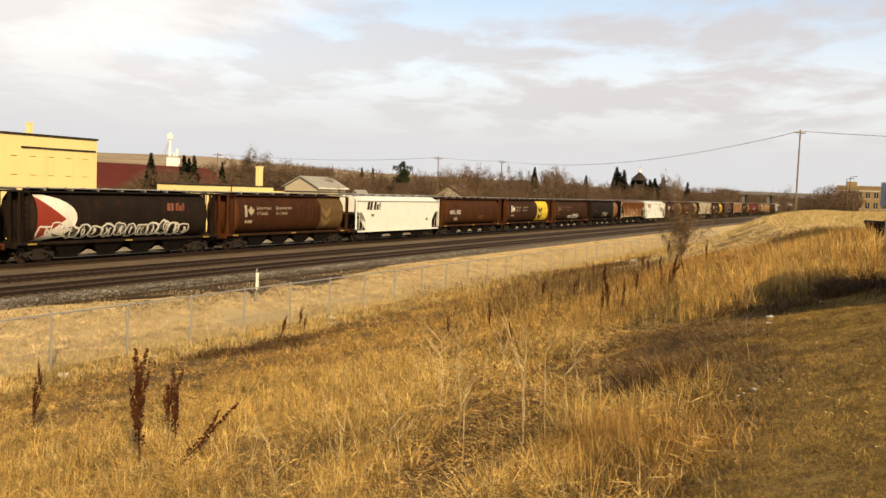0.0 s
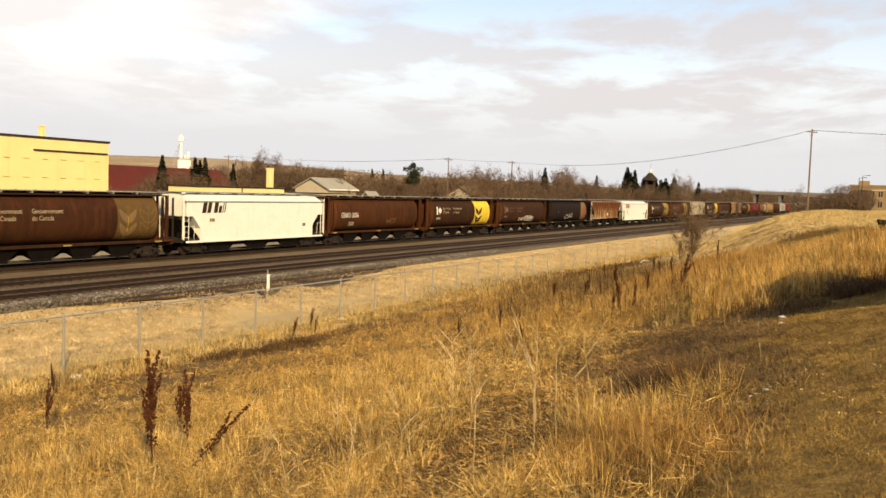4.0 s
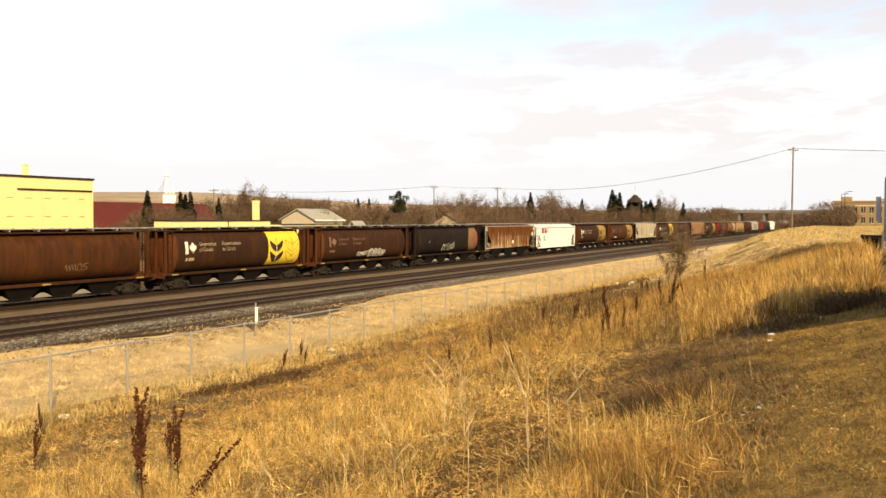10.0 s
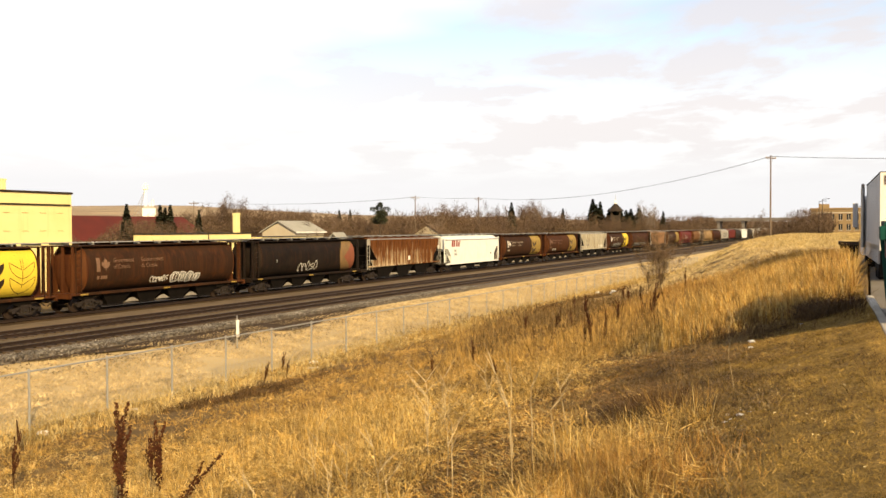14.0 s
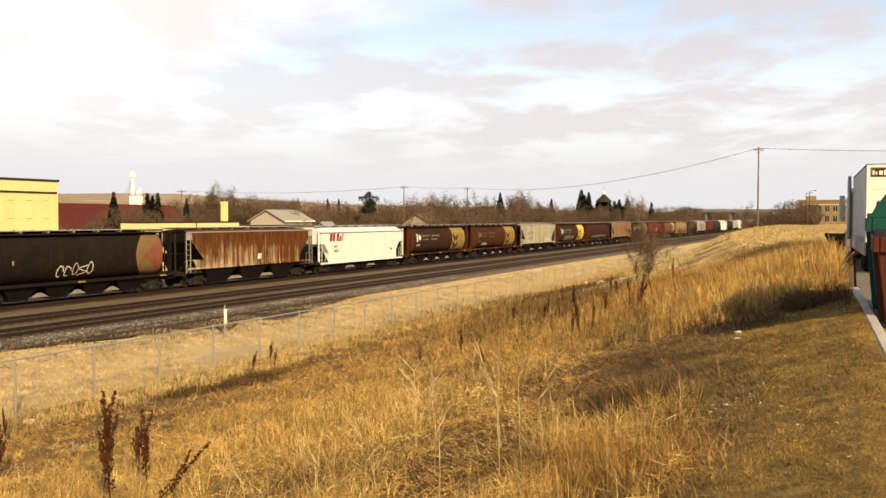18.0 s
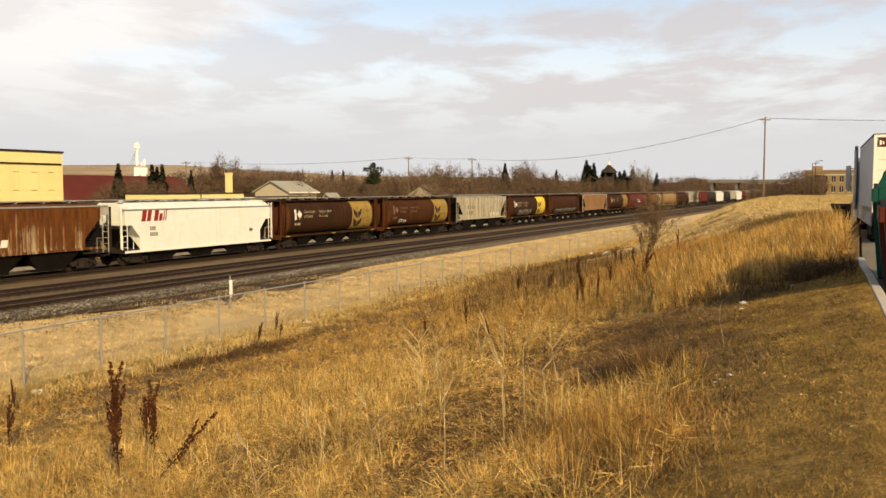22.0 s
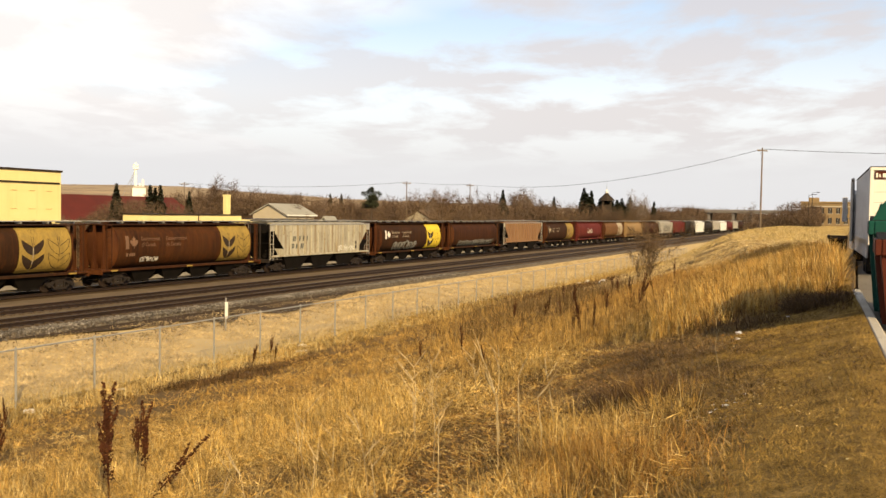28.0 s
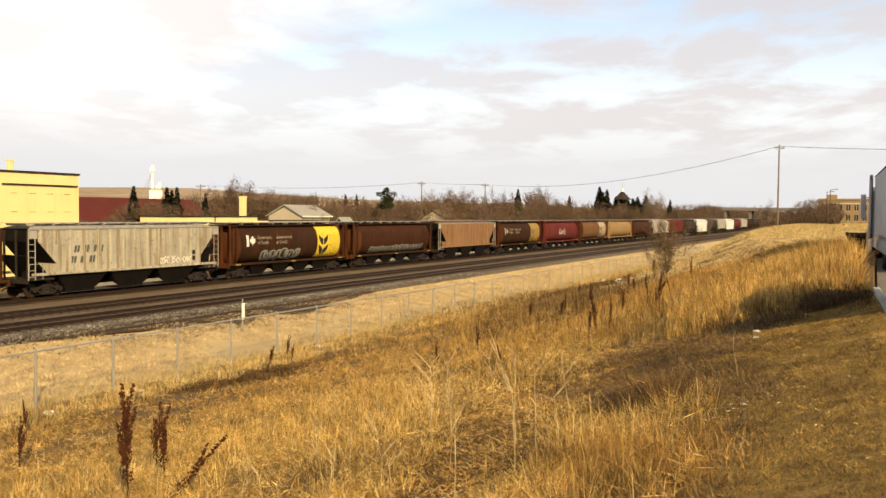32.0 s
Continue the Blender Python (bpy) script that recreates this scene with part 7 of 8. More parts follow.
weed_patch("dark_weeds_hollow", "low brown weeds over bare soil beside the tall grass", 5000, 6.6, 3.0, 2.2, 1.0, 20, 0.05, 0.20, 0.005, M_WEED, 0.9)
weed_patch("brush_clump", "dark brown clump of dead brush at the lawn's edge", 7500, 10.9, 2.45, 0.75, 0.5, 25, 0.16, 0.58, 0.0045, M_WEED, 0.9)
weed_patch("orange_clump", "dense orange-gold clump of fine grass by the lawn", 9500, 7.6, 2.05, 1.4, 0.75, 20, 0.12, 0.46, 0.0034, M_GRASS_ORANGE, 0.6)
weed_patch("straw_clump", "tall gold straws beside the orange clump", 500, 8.5, 2.6, 1.1, 0.5, 20, 0.35, 0.80, 0.0045, M_GRASS, 0.45)


brush_belt("brush_belt", "brown leafless brush between the trees beyond the tracks", 170000, 9.3, 44, 185, 330, 2.5, 9.0, 1.0, 0.10, 17)
brush_belt("far_brush", "brown brush round the road bridge", 40000, 1.5, 9.6, 560, 800, 4.0, 11.0, 3.0, 0.25, 19)


brush_belt("barn_brush", "brown bare brush before the red barn", 34000, 41.0, 48.6, 112, 140, 2.5, 7.0, 0.9, 0.05, 23)
brush_belt("tree_clump_brush", "dense brown twigs under tall bare trees", 52000, 34.0, 41.4, 178, 215, 2.5, 8.8, 1.4, 0.08, 27)
brush_belt("bridge_brush", "brown bushes below the road bridge", 16000, 4.6, 6.25, 235, 300, 1.0, 5.0, 1.2, 0.09, 29, 5)
brush_belt("bank_brush", "brown brush on the bridge embankment", 30000, 8.6, 13.5, 380, 470, 3.0, 10.0, 2.4, 0.16, 35)
brush_belt("building_brush", "brown bushes before the brick building", 16000, 1.9, 5.2, 205, 235, 1.0, 5.2, 1.0, 0.07, 31, 2)


def straw_tangle(name, label, n, r0, r1, length, width, material, field, above):
    """Fallen straws lying over one another every way."""
    rr, aa = RNG.uniform(r0, r1, n), np.radians(RNG.uniform(-6, 62, n))
    x, y = rr * np.cos(aa), rr * np.sin(aa)
    v = 0.5 * value_noise(x, y, 1.6, field) + 0.5 * value_noise(x, y, 0.5, field + 1)
    keep = (y > grass_edge(x) - 0.2 + 0.9 * (value_noise(x, y, 1.1, 5) - 0.5)) & (y < fence_line_np(x) - 0.1) & (v > above) & thinned(x, y)
    x, y, v = x[keep], y[keep], v[keep]
    k = len(x)
    slivers(name, label, x, y, height(x, y) + RNG.uniform(0.0, 0.30, k) * (0.4 + v) * bank_height(x, y), RNG.uniform(0, 2 * np.pi, k), RNG.normal(0.25, 0.45, k), length * RNG.uniform(0.3, 1.2, k), (width * RNG.uniform(0.5, 1.4, k)) * (0.4 + rr[keep] / r1), material)


straw_tangle("straw_tangle", "tangle of fallen straw-coloured stems on the bank", 190000, 2.4, 26, 0.30, 0.0070, M_GRASS, 81, 0.45)
straw_tangle("far_straw", "straw-coloured grass towards the fence and along the field", 230000, 24, 110, 0.30, 0.030, M_FIELD, 45, 0.25)
straw_tangle("brown_tangle", "tangle of fallen dull stems on the bank", 90000, 2.4, 26, 0.26, 0.0075, M_GRASS_DULL, 83, 0.45)
weed_patch("verge_weeds", "dark cinders and dead weeds below the ballast shoulder", 16000, 40, 30.4, 16, 2.2, 0, 0.05, 0.16, 0.05, M_WEED, 1.0)
x, y = 8 + 102 * RNG.random(30000) ** 1.7, RNG.uniform(20.7, 23.9, 30000)
blades("fence_grass", "golden grass along the fence's foot", x, y + 0.012 * np.clip(x - 25, 0, None), RNG.uniform(0.14, 0.50, len(x)), RNG.uniform(0.008, 0.018, len(x)), np.abs(RNG.normal(0.5, 0.35, len(x))), M_PALE)


def far_plateau():
    """Pale dead grass over the level ground before the brick building."""
    x = RNG.uniform(70, 245, 60000)
    y = RNG.uniform(1.0, 20.0, 60000)
    keep = 0.6 * value_noise(x, y, 9.0, 66) + 0.4 * value_noise(x, y, 2.0, 67) > 0.42
    x, y = x[keep], y[keep]
    k = len(x)
    slivers("plateau_straw", "pale dead grass on the level ground before the brick building", x, y, height(x, y), RNG.uniform(0, 2 * np.pi, k), RNG.uniform(0.1, 0.8, k), RNG.uniform(0.25, 0.6, k), RNG.uniform(0.02, 0.06, k), M_PALE)


far_plateau()


def short_field():
    """Short pale dead grass between the tall grass and the far level ground."""
    x, y = RNG.uniform(38, 112, 190000), RNG.uniform(1.0, 21.0, 190000)
    keep = (RNG.random(len(x)) < pale_field(x, y)) & (y < fence_line_np(x) - 0.2)
    x, y = x[keep], y[keep]
    k = len(x)
    slivers("short_field_grass", "short pale dead grass on the level field", x, y, height(x, y), RNG.uniform(0, 2 * np.pi, k), RNG.uniform(0.05, 0.6, k), RNG.uniform(0.08, 0.24, k), RNG.uniform(0.008, 0.022, k), M_VERGE)


short_field()


def rise_grass():
    """Dense tall orange grass along the rise behind the lawn."""
    n = 82000
    x, y = RNG.uniform(20.6, 54, n), RNG.uniform(0.15, 4.6, n)
    keep = (y > np.interp(x, [20.5, 21.5, 22.7, 24, 30, 40, 54], [2.6, 1.3, 0.45, 0.25, 0.35, 0.95, 1.6])) & (y < 4.4) & (x < 50 - 12.2 * (y - 2.4) + 6 * (value_noise(x, y, 1.5, 73) - 0.5)) & (value_noise(x, y, 1.4, 71) > 0.22)
    x, y = x[keep], y[keep]
    tall = RNG.uniform(0.50, 1.30, len(x)) * (0.55 + 0.65 * value_noise(x, y, 1.7, 72)) * (1 - 0.46 * smooth(27, 42, x)) * (0.45 + 0.55 * smooth(20.8, 25.5, x + 0.6 * y))
    gold = RNG.random(len(x)) < 0.30 + 0.55 * value_noise(x, y, 1.1, 79)
    for name, label, on, mat_ in (("rise_grass", "dense chest-high orange-tan grass along the rise", ~gold, M_GRASS_ORANGE), ("rise_straw", "golden straw among the tall grass of the rise", gold, M_GRASS)):
        k = int(on.sum())
        blades(name, label, x[on], y[on], tall[on], RNG.uniform(0.005, 0.011, k), np.abs(RNG.normal(0.24, 0.2, k)), mat_)

    n = 60000
    x, y = 36 + 70 * RNG.random(n) ** 1.2, RNG.uniform(1.5, 20.0, n)
    v = 0.6 * value_noise(x * 0.5, y, 2.1, 75) + 0.4 * value_noise(x, y, 0.9, 76)
    keep = (y > grass_edge(x) + 0.3) & (y < 5 + 0.16 * x) & (v > 0.26)
    x, y, v = x[keep], y[keep], v[keep]
    pale = (v + RNG.normal(0, 0.06, len(x)) + 0.6 * pale_field(x, y)) > 0.80
    for name, label, on, mat_, k in (("field_straw", "pale low dead grass over the level field", pale, M_PALE, 0.30), ("field_stubble", "orange-brown dead grass along the field's edge", ~pale, M_GRASS_ORANGE, 0.62)):
        m = int(on.sum())
        blades(name, label, x[on], y[on], RNG.uniform(0.4, 1.0, m) * k * (1 - 0.6 * pale_field(x[on], y[on])), RNG.uniform(0.006, 0.013, m) * (0.4 + x[on] / 45), np.abs(RNG.normal(0.5, 0.3, m)), mat_)

    # dark seed heads along its top
    m = 4200
    x, y = RNG.uniform(24, 46, m), RNG.uniform(0.4, 9.0, m)
    keep = (y > grass_edge(x)) & (x < 62 - 5.0 * y) & (value_noise(x, y, 2.2, 74) > 0.5)
    x, y = x[keep], y[keep]
    blades("rise_weeds", "dark brown weed stems standing in the tall grass", x, y, RNG.uniform(0.8, 1.5, len(x)) * (1 - 0.6 * smooth(26, 40, x)), RNG.uniform(0.008, 0.016, len(x)), np.abs(RNG.normal(0.12, 0.1, len(x))), M_WEED)


rise_grass()


def lawn_and_verge():
    n = 480000
    x, y = 1.2 + 22.8 * RNG.random(n) ** 1.7, RNG.uniform(-0.9, 5.2, n)
    keep = (y > kerb_y(x) + 0.02) & (value_noise(x, y, 0.33, 62) > 0.10) & (y < grass_edge(x) + 0.4) & (y < 2.1 + 0.9 * (value_noise(x, y, 0.8, 66) - 0.5) + 4 * smooth(0, 1, 12.5 - x)) & in_view(x, y, -14, 50)
    x, y = x[keep], y[keep]
    k = len(x)
    slivers("short_lawn_grass", "short dull olive-gold lawn grass, mown", x, y, height(x, y) + 0.018, RNG.uniform(0, 2 * np.pi, k), RNG.uniform(0.15, 1.2, k), RNG.uniform(0.014, 0.050, k) * (0.5 + 1.0 * value_noise(x, y, 0.35, 63)), RNG.uniform(0.002, 0.0040, k) * (0.7 + x / 16), M_TURF)
    # dead grass lying flat where lawn turns into bank
    x, y = scatter(60000, 5, 24, 0.8, 6.5)
    keep = (np.abs(y - grass_edge(x) + 0.9) < 1.5) & (value_noise(x, y, 0.7, 44) > 0.42)
    x, y = x[keep], y[keep]
    blades("flattened_grass", "flattened dead grass at the lawn's edge", x, y, RNG.uniform(0.08, 0.26, len(x)), RNG.uniform(0.005, 0.011, len(x)), np.abs(RNG.normal(1.3, 0.5, len(x))), M_GRASS_DULL, droop=0.55)
    # strip between fence and ballast
    n = 150000
    x, y = 8 + 142 * RNG.random(n) ** 1.5, RNG.uniform(22.9, 31.6, n)
    keep = (y > fence_line_np(x) + 0.1) & (value_noise(x, y, 1.6, 61) > 0.25)
    x, y = x[keep], y[keep]
    k = len(x)
    slivers("verge_grass", "pale straw grass between fence and ballast", x, y, height(x, y) + 0.02, RNG.uniform(0, 2 * np.pi, k), RNG.uniform(0.1, 1.2, k), RNG.uniform(0.08, 0.30, k), RNG.uniform(0.010, 0.030, k), M_VERGE)


lawn_and_verge()


def lawn_sheet():
    xs = np.arange(-11.5, 27, 0.3)
    ts = np.linspace(0, 1, 26)
    a, b = kerb_y(xs) + 0.004, grass_edge(xs) + 0.5 + 0.5 * np.array([noise.noise((x * 0.9, 3.3, 0)) for x in xs])
    gx = np.repeat(xs[:, None], 26, 1)
    gy = a[:, None] + (b - a)[:, None] * ts[None]
    gz = height(gx, gy) + 0.014
    idx = np.arange(gx.size).reshape(gx.shape)
    faces = np.stack([idx[:-1, :-1], idx[1:, :-1], idx[1:, 1:], idx[:-1, 1:]], -1).reshape(-1, 4)
    thing("lawn", "short worn olive-brown lawn beside the kerb", "lawn", kind="structure", mesh=quick_mesh("lawn", np.stack([gx, gy, gz], -1).reshape(-1, 3), faces, M_LAWN))


lawn_sheet()


def chips(name, label, n, lo, hi, material, where, thick=1.0):
    """Bits of broken straw and leaf lying flat."""
    x, y = RNG.uniform(5, 21, n), RNG.uniform(-0.2, 7.5, n)
    keep = RNG.random(n) < where(x, y)
    x, y = x[keep], y[keep]
    k = len(x)
    slivers(name, label, x, y, height(x, y) + 0.03 + RNG.uniform(0, 0.02, k), RNG.uniform(0, 2 * np.pi, k), RNG.uniform(0.0, 0.5, k), RNG.uniform(lo, hi, k), RNG.uniform(0.008, 0.020, k) * thick, material, "straw")


chips("straw_chips", "pale bits of broken straw over bare soil", 60000, 0.02, 0.07, M_PALE, lambda x, y: 0.30 * hollow(x, y) ** 2 * (y > grass_edge(x)))
chips("leaf_litter", "dark scraps of dead leaf over bare soil", 60000, 0.03, 0.09, M_WEED, lambda x, y: 0.35 * hollow(x, y))
chips("stem_litter", "orange-brown broken stems over bare soil", 60000, 0.03, 0.10, M_GRASS_ORANGE, lambda x, y: 0.75 * hollow(x, y), 0.7)
chips("straw_litter", "thin golden straws fallen over bare soil", 60000, 0.05, 0.16, M_GRASS, lambda x, y: 0.45 * hollow(x, y) * (y > grass_edge(x)), 0.4)
chips("lawn_chips", "pale straw bits and chaff on the worn lawn", 24000, 0.012, 0.040, M_PALE, lambda x, y: 0.16 * (y > kerb_y(x) + 0.3) * (value_noise(x, y, 0.9, 97) > 0.6) * (y < grass_edge(x) + 0.3) + 0.5 * np.exp(-((x - 9.7) / 1.0) ** 2 - ((y - 1.25) / 0.28) ** 2))


def seed_dock(seed, h, branches):
    """Dead curly dock: a stiff stem with side branches crowded with dark brown seed flakes."""
    r = random.Random(seed)
    stem = Mesh()
    vs, fs = [], []

    def spike(p, q, rad):
        stem.rod(p, q, 0.007, 4, 0.003, caps=False)
        d = q - p
        n = int(150 * d.length / 0.5)
        for i in range(n):
            t = r.random()
            c = p + d * t
            rr = rad * (1 - 0.75 * t) * r.uniform(0.4, 1.1)
            a = r.uniform(0, 2 * math.pi)
            c = c + Vector((math.cos(a) * rr, math.sin(a) * rr, r.uniform(-0.02, 0.02)))
            s = r.uniform(0.007, 0.016)
            u = Vector((r.uniform(-1, 1), r.uniform(-1, 1), r.uniform(-1, 1))).normalized() * s
            w = u.orthogonal().normalized() * s
            o = len(vs)
            vs.extend([c - u, c - w, c + u, c + w])
            fs.append((o, o + 1, o + 2, o + 3))

    base, top = Vector((0, 0, -0.05)), Vector((r.uniform(-0.06, 0.06), r.uniform(-0.06, 0.06), h))
    stem.rod(base, base.lerp(top, 0.5), 0.010, 5, 0.008, caps=False)
    spike(base.lerp(top, 0.28), top, 0.052)
    for i in range(branches):
        t = r.uniform(0.35, 0.75)
        p = base.lerp(top, t)
        a = r.uniform(0, 2 * math.pi)
        q = p + Vector((math.cos(a) * 0.085, math.sin(a) * 0.085, r.uniform(0.24, 0.46) * h * 0.7))
        spike(p, q, 0.032)
    return stem, np.array([tuple(v) for v in vs]), np.array(fs)


DOCKS = []


def dock_plant(m, kind, scale):
    if len(DOCKS) <= kind:
        for k, (h, br) in enumerate(((1.0, 9), (1.0, 5), (1.0, 1))):
            st, v, f = seed_dock(200 + k, h, br)
            DOCKS.append((st.data("stem", M_DOCK), quick_mesh("seed_head", v, f, M_DOCK)))
    st, hd = DOCKS[kind]
    d = thing("dock_plant", ("dead dock plant with many dark brown seed spikes", "dead dock plant with a few brown seed spikes", "single dark brown seed stalk")[kind], "weed", m, "dead dock plants")
    part("stem", st, parent=d)
    tagged(part("seed_head", hd, parent=d), kind="stuff")
    d.scale = (scale, scale, scale)
    return d


def place_dock(x, y, h, kind, lean=0.0, turn=0.0):
    return dock_plant(pose(x, y, ground_z(x, y), lean, 0, turn), kind, h)


# the three by the camera
place_dock(9.30, 9.44, 1.82, 0, -3, -40)
place_dock(12.4, 11.9, 1.05, 1, 5, -45)
place_dock(10.6, 10.0, 1.45, 1, 6, -45)
place_dock(8.75, 8.48, 1.4, 2, 0, 0).matrix_basis = pose(8.75, 8.48, ground_z(8.75, 8.48), 0, 40, -52) @ Matrix.Scale(1.4, 4)
place_dock(16.2, 20.1, 1.0, 1, -6, 40)
place_dock(13.1, 16.5, 1.25, 1, 4, 10)
dr = random.Random(77)
for x, y, h in ((26.9, 11.8, 1.2), (27.5, 6.3, 1.75), (27.3, 6.4, 1.2), (26.5, 7.5, 1.45), (26.3, 7.7, 1.0), (36.0, 12.1, 1.2), (38.5, 14.1, 1.1), (25.8, 12.6, 0.9), (38.8, 12.7, 1.2), (27.2, 20.5, 1.1), (30.2, 21.8, 1.2), (28.9, 20.9, 0.9), (25.5, 6.9, 1.3),
                (31.2, 8.0, 1.2), (35.0, 10.9, 1.1), (22.3, 9.1, 0.7), (34.2, 7.0, 1.1), (40.5, 9.4, 1.2), (42.2, 12.6, 1.3), (44.0, 10.8, 1.1), (45.8, 14.2, 1.3), (41.0, 15.0, 1.1), (47.5, 12.0, 1.2), (43.3, 7.8, 1.2)):
    place_dock(x + dr.uniform(-0.15, 0.15), y + dr.uniform(-0.15, 0.15), h * dr.uniform(0.8, 1.0), dr.choice((0, 1, 1, 2)), dr.uniform(-16, 16), dr.uniform(0, 360))


def pale_stalk(x, y, h, seed, forks):
    """A dry straw-pale stalk that forks near its top."""
    r = random.Random(seed)
    s = thing("pale_stalk", "dry pale forked weed stalk", "weed", pose(x, y, ground_z(x, y), 0, 0, r.uniform(0, 360)), "pale weed stalks")
    m = Mesh()
    p = Vector((0, 0, -0.03))
    d = Vector((r.uniform(-0.08, 0.08), r.uniform(-0.08, 0.08), 1)).normalized()
    joints, fat = [], min(1.35, h / 1.1)
    for i in range(5):
        q = p + d * h * 0.15
        m.rod(p, q, (0.0076 - 0.0009 * i) * fat, 5, (0.0067 - 0.0009 * i) * fat, caps=False)
        d = (d + Vector((r.uniform(-1, 1), r.uniform(-1, 1), 0)) * 0.14).normalized()
        p = q
        joints.append(Vector(p))
    part("stem", m, M_STALK, s)
    for i in range(forks):
        b = Mesh()
        a = Vector(joints[-1] if i < 2 else joints[r.randrange(2, 4)])
        ang = r.uniform(0, 2 * math.pi) if i else 0.6
        e = Vector((math.cos(ang + math.pi * i) * 0.9, math.sin(ang + math.pi * i) * 0.9, 1)).normalized()
        for j in range(3):
            q = a + e * h * 0.11
            b.rod(a, q, (0.0054 - 0.0011 * j) * fat, 4, (0.0043 - 0.0011 * j) * fat, caps=False)
            e = (e + Vector((r.uniform(-1, 1), r.uniform(-1, 1), r.uniform(-0.2, 0.5))) * 0.18).normalized()
            a = q
        part("branch", b, M_STALK, s)


for i, (x, y, h, k) in enumerate(((10.62, 5.29, 1.15, 5), (9.89, 3.81, 1.1, 3), (9.2, 4.35, 0.8, 4), (8.0, 3.1, 0.85, 3), (7.5, 4.9, 0.7, 4), (9.0, 5.6, 0.7, 4), (12.09, 1.57, 0.55, 1), (7.0, 3.9, 0.7, 3),
                                  (6.6, 5.0, 0.75, 3), (13.5, 6.5, 0.9, 3), (8.9, 3.2, 0.95, 2), (9.5, 3.0, 0.8, 2), (12.5, 5.9, 0.8, 3), (9.9, 6.6, 0.8, 4), (7.9, 6.4, 0.7, 3), (18.3, 3.1, 0.5, 2), (19.2, 2.6, 0.6, 3), (7.3, 3.4, 0.85, 3), (11.2, 5.6, 0.95, 4), (8.3, 4.7, 0.8, 4), (12.9, 5.0, 0.95, 3), (14.6, 6.1, 1.0, 4), (15.4, 7.4, 1.0, 3), (10.9, 7.3, 0.9, 4), (7.6, 2.55, 0.8, 2))):
    pale_stalk(x, y, h * 1.3, 300 + i, k)


def litter(name, label, x, y, size, seed):
    """Crumpled white scrap lying in the grass."""
    r = random.Random(seed)
    bm = bmesh.new()
    bmesh.ops.create_icosphere(bm, subdivisions=2, radius=0.5)
    for v in bm.verts:
        v.co *= 1 + 0.45 * noise.noise(v.co * 3.1 + Vector((seed, 0, 0)))
        v.co.z *= 0.55
    me = bpy.data.meshes.new(name)
    bm.to_mesh(me)
    bm.free()
    me.materials.append(M_LITTER)
    o = thing(name, label, "litter", pose(x, y, ground_z(x, y) + size * 0.12, 0, 0, r.uniform(0, 360)), "white litter", mesh=me)
    o.scale = (size, size * 0.7, size * 0.8)


for i, (x, y, s) in enumerate(((33.4, 22.4, 0.32), (77.0, 21.6, 0.5), (71.3, 18.6, 0.5), (9.23, 1.50, 0.06), (9.73, 1.19, 0.09), (9.95, 1.35, 0.07), (9.5, 1.32, 0.06), (18.1, 2.0, 0.16), (18.5, 22.0, 0.34), (42.7, 22.6, 0.3), (19.4, 1.2, 0.09), (17.0, 1.9, 0.1), (16.0, 2.4, 0.09), (76.0, 22.0, 0.3), (70.6, 18.7, 0.28), (9.62, 1.27, 0.05), (9.85, 1.10, 0.05), (10.1, 1.22, 0.06), (9.35, 1.42, 0.045), (10.3, 1.05, 0.05), (9.1, 1.1, 0.04), (6.9, 3.3, 0.05), (7.2, 3.1, 0.05), (6.6, 2.6, 0.045), (8.0, 3.9, 0.05), (6.3, 2.0, 0.04))):
    litter("paper_scrap", "crumpled white scrap lying in dry grass", x, y, s * 1.15, 400 + i)
for i, (x, y, l) in enumerate(((31.8, 21.4, 0.55), (21.9, 21.9, 0.42))):
    o = thing("pale_board", "short pale weathered board in the grass", "board", pose(x, y, ground_z(x, y) + 0.10, 4, 0, -25), "pale boards", mesh=Mesh().box(-l / 2, l / 2, -0.06, 0.06, -0.02, 0.02, 0.006), material=M_CONC)

# ---- ties and loose ballast ----


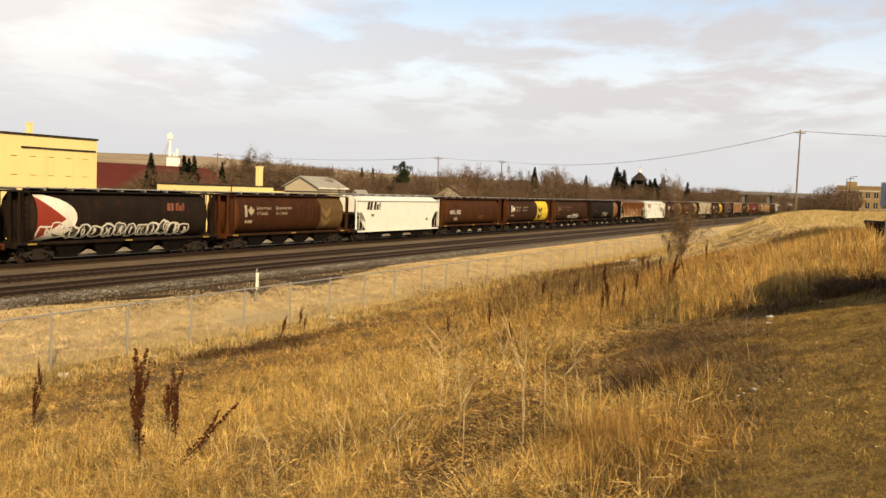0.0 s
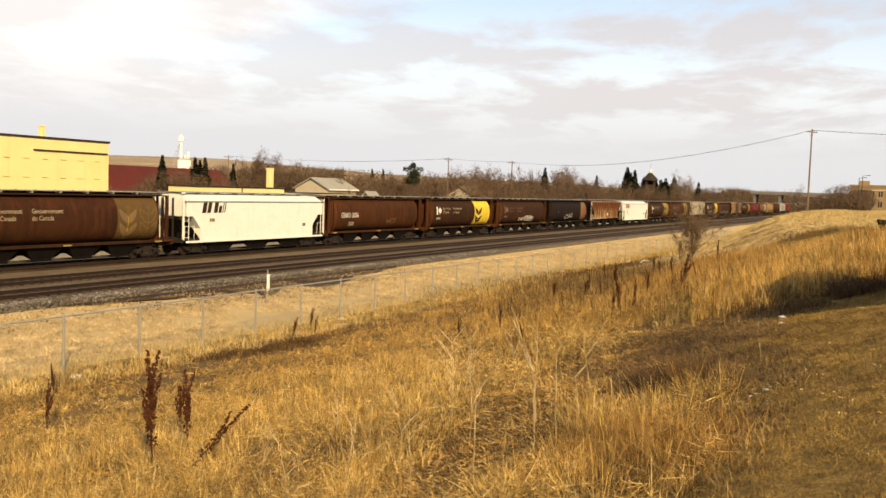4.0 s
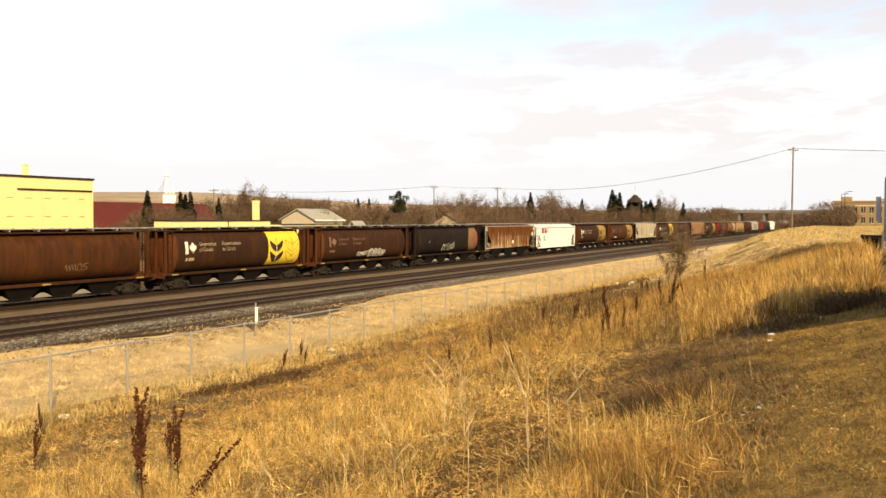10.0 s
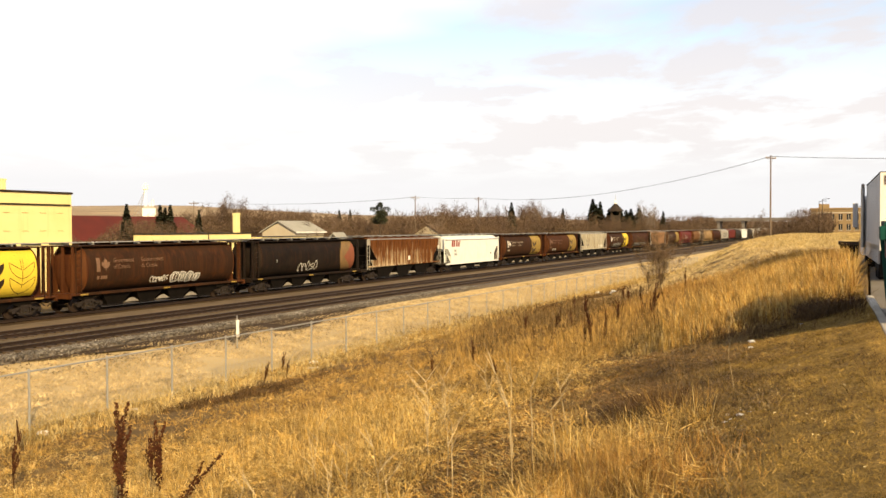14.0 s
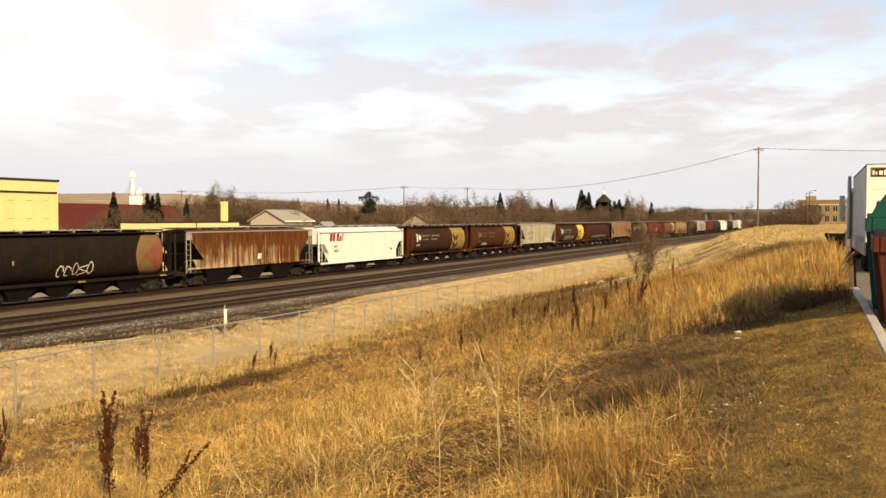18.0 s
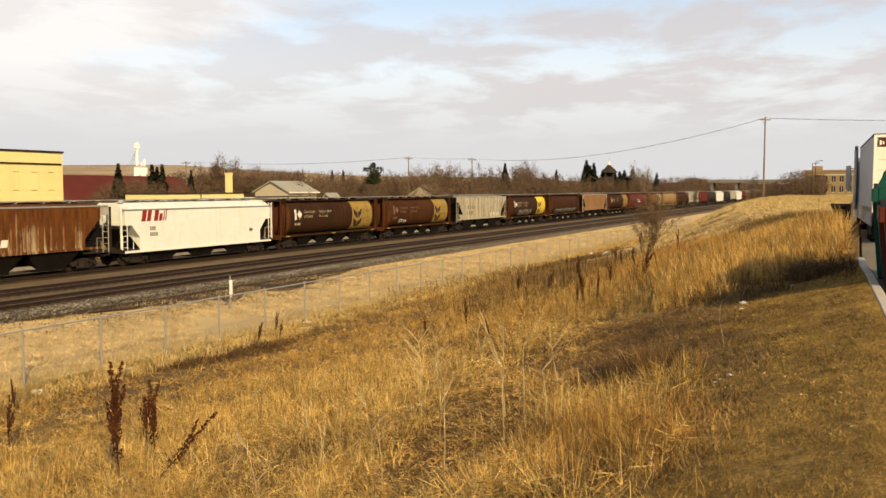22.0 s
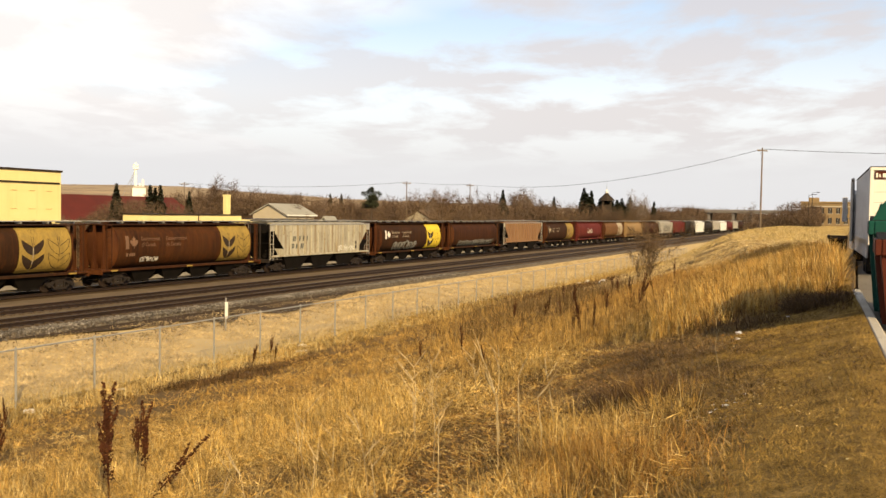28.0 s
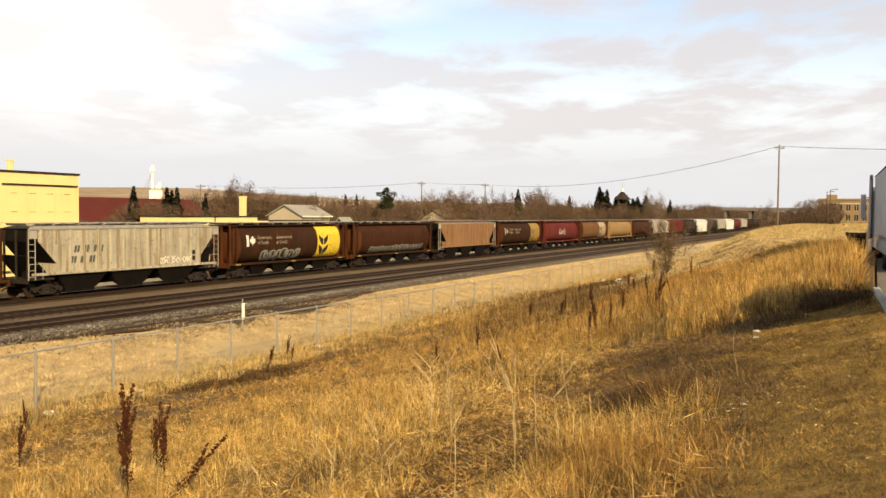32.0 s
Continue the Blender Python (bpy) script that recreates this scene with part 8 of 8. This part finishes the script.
def build_ties():
    rr = random.Random(5)
    tie = Mesh().box(-0.115, 0.115, -1.3, 1.3, -0.30, -0.155, 0.012).data("tie", M_TIE)
    for track, yc in ((TRACK_NEAR, NEAR_Y), (TRACK_MID, MID_Y)):
        for i in range(150):
            part("tie", tie, parent=track, m=pose(14 + i * 0.58, yc + rr.uniform(-0.03, 0.03), 0, 0, 0, rr.uniform(-0.6, 0.6)))
        rest = Mesh()
        for i in range(420):
            x = 14 + (150 + i) * 0.58
            rest.box(x - 0.115, x + 0.115, yc - 1.3, yc + 1.3, -0.30, -0.155)
        tagged(part("tie_rest", rest, M_TIE, track), kind="stuff")


build_ties()


def loose_stones():
    n = 16000
    x, y = RNG.uniform(14, 75, n), 31.9 + 1.7 * RNG.beta(2, 2, n)
    z = -0.19 + RNG.uniform(-0.02, 0.03, n) - 0.5 * smooth(0.0, 0.5, 32.3 - y)
    s = RNG.uniform(0.02, 0.055, n)
    base = np.array([(1, 0, 0), (-1, 0.2, 0), (0, 1, 0.1), (0.1, -1, 0), (0.1, 0, 0.9), (0, 0.1, -0.8)])
    tri = np.array([(0, 2, 4), (2, 1, 4), (1, 3, 4), (3, 0, 4), (2, 0, 5), (1, 2, 5), (3, 1, 5), (0, 3, 5)])
    a = RNG.uniform(0, 2 * np.pi, n)
    c, q = np.cos(a), np.sin(a)
    v = base[None] * s[:, None, None] * RNG.uniform(0.6, 1.3, (n, 6, 1))
    vx = v[:, :, 0] * c[:, None] - v[:, :, 1] * q[:, None] + x[:, None]
    vy = v[:, :, 0] * q[:, None] + v[:, :, 1] * c[:, None] + y[:, None]
    vz = v[:, :, 2] + z[:, None]
    f = (np.arange(n) * 6)[:, None, None] + tri[None]
    thing("ballast_stones", "loose pale grey ballast stones beside the track", "gravel", kind="stuff", mesh=quick_mesh("ballast_stones", np.stack([vx, vy, vz], -1).reshape(-1, 3), f.reshape(-1, 3), M_STONE))


loose_stones()


# ---- what moves ----
def motions():
    """The train rolls towards -X; its wheels turn with it."""
    times = [0, 2, 4, 6, 8, 10, 12, 14, 16, 18, 20, 22, 24, 26, 28, 30, 32]
    for car, x in CARS:
        walk(car, [(t, pose(x - ran(t), TRAIN_Y, 0)) for t in times])
    steps = [i * 0.1 for i in range(321)]
    for w in WHEELS:
        p = w.matrix_basis.translation.copy()
        walk(w, [(t, pose(p.x, p.y, p.z, 0, -math.degrees(ran(t) / 0.445), 0)) for t in steps])


motions()
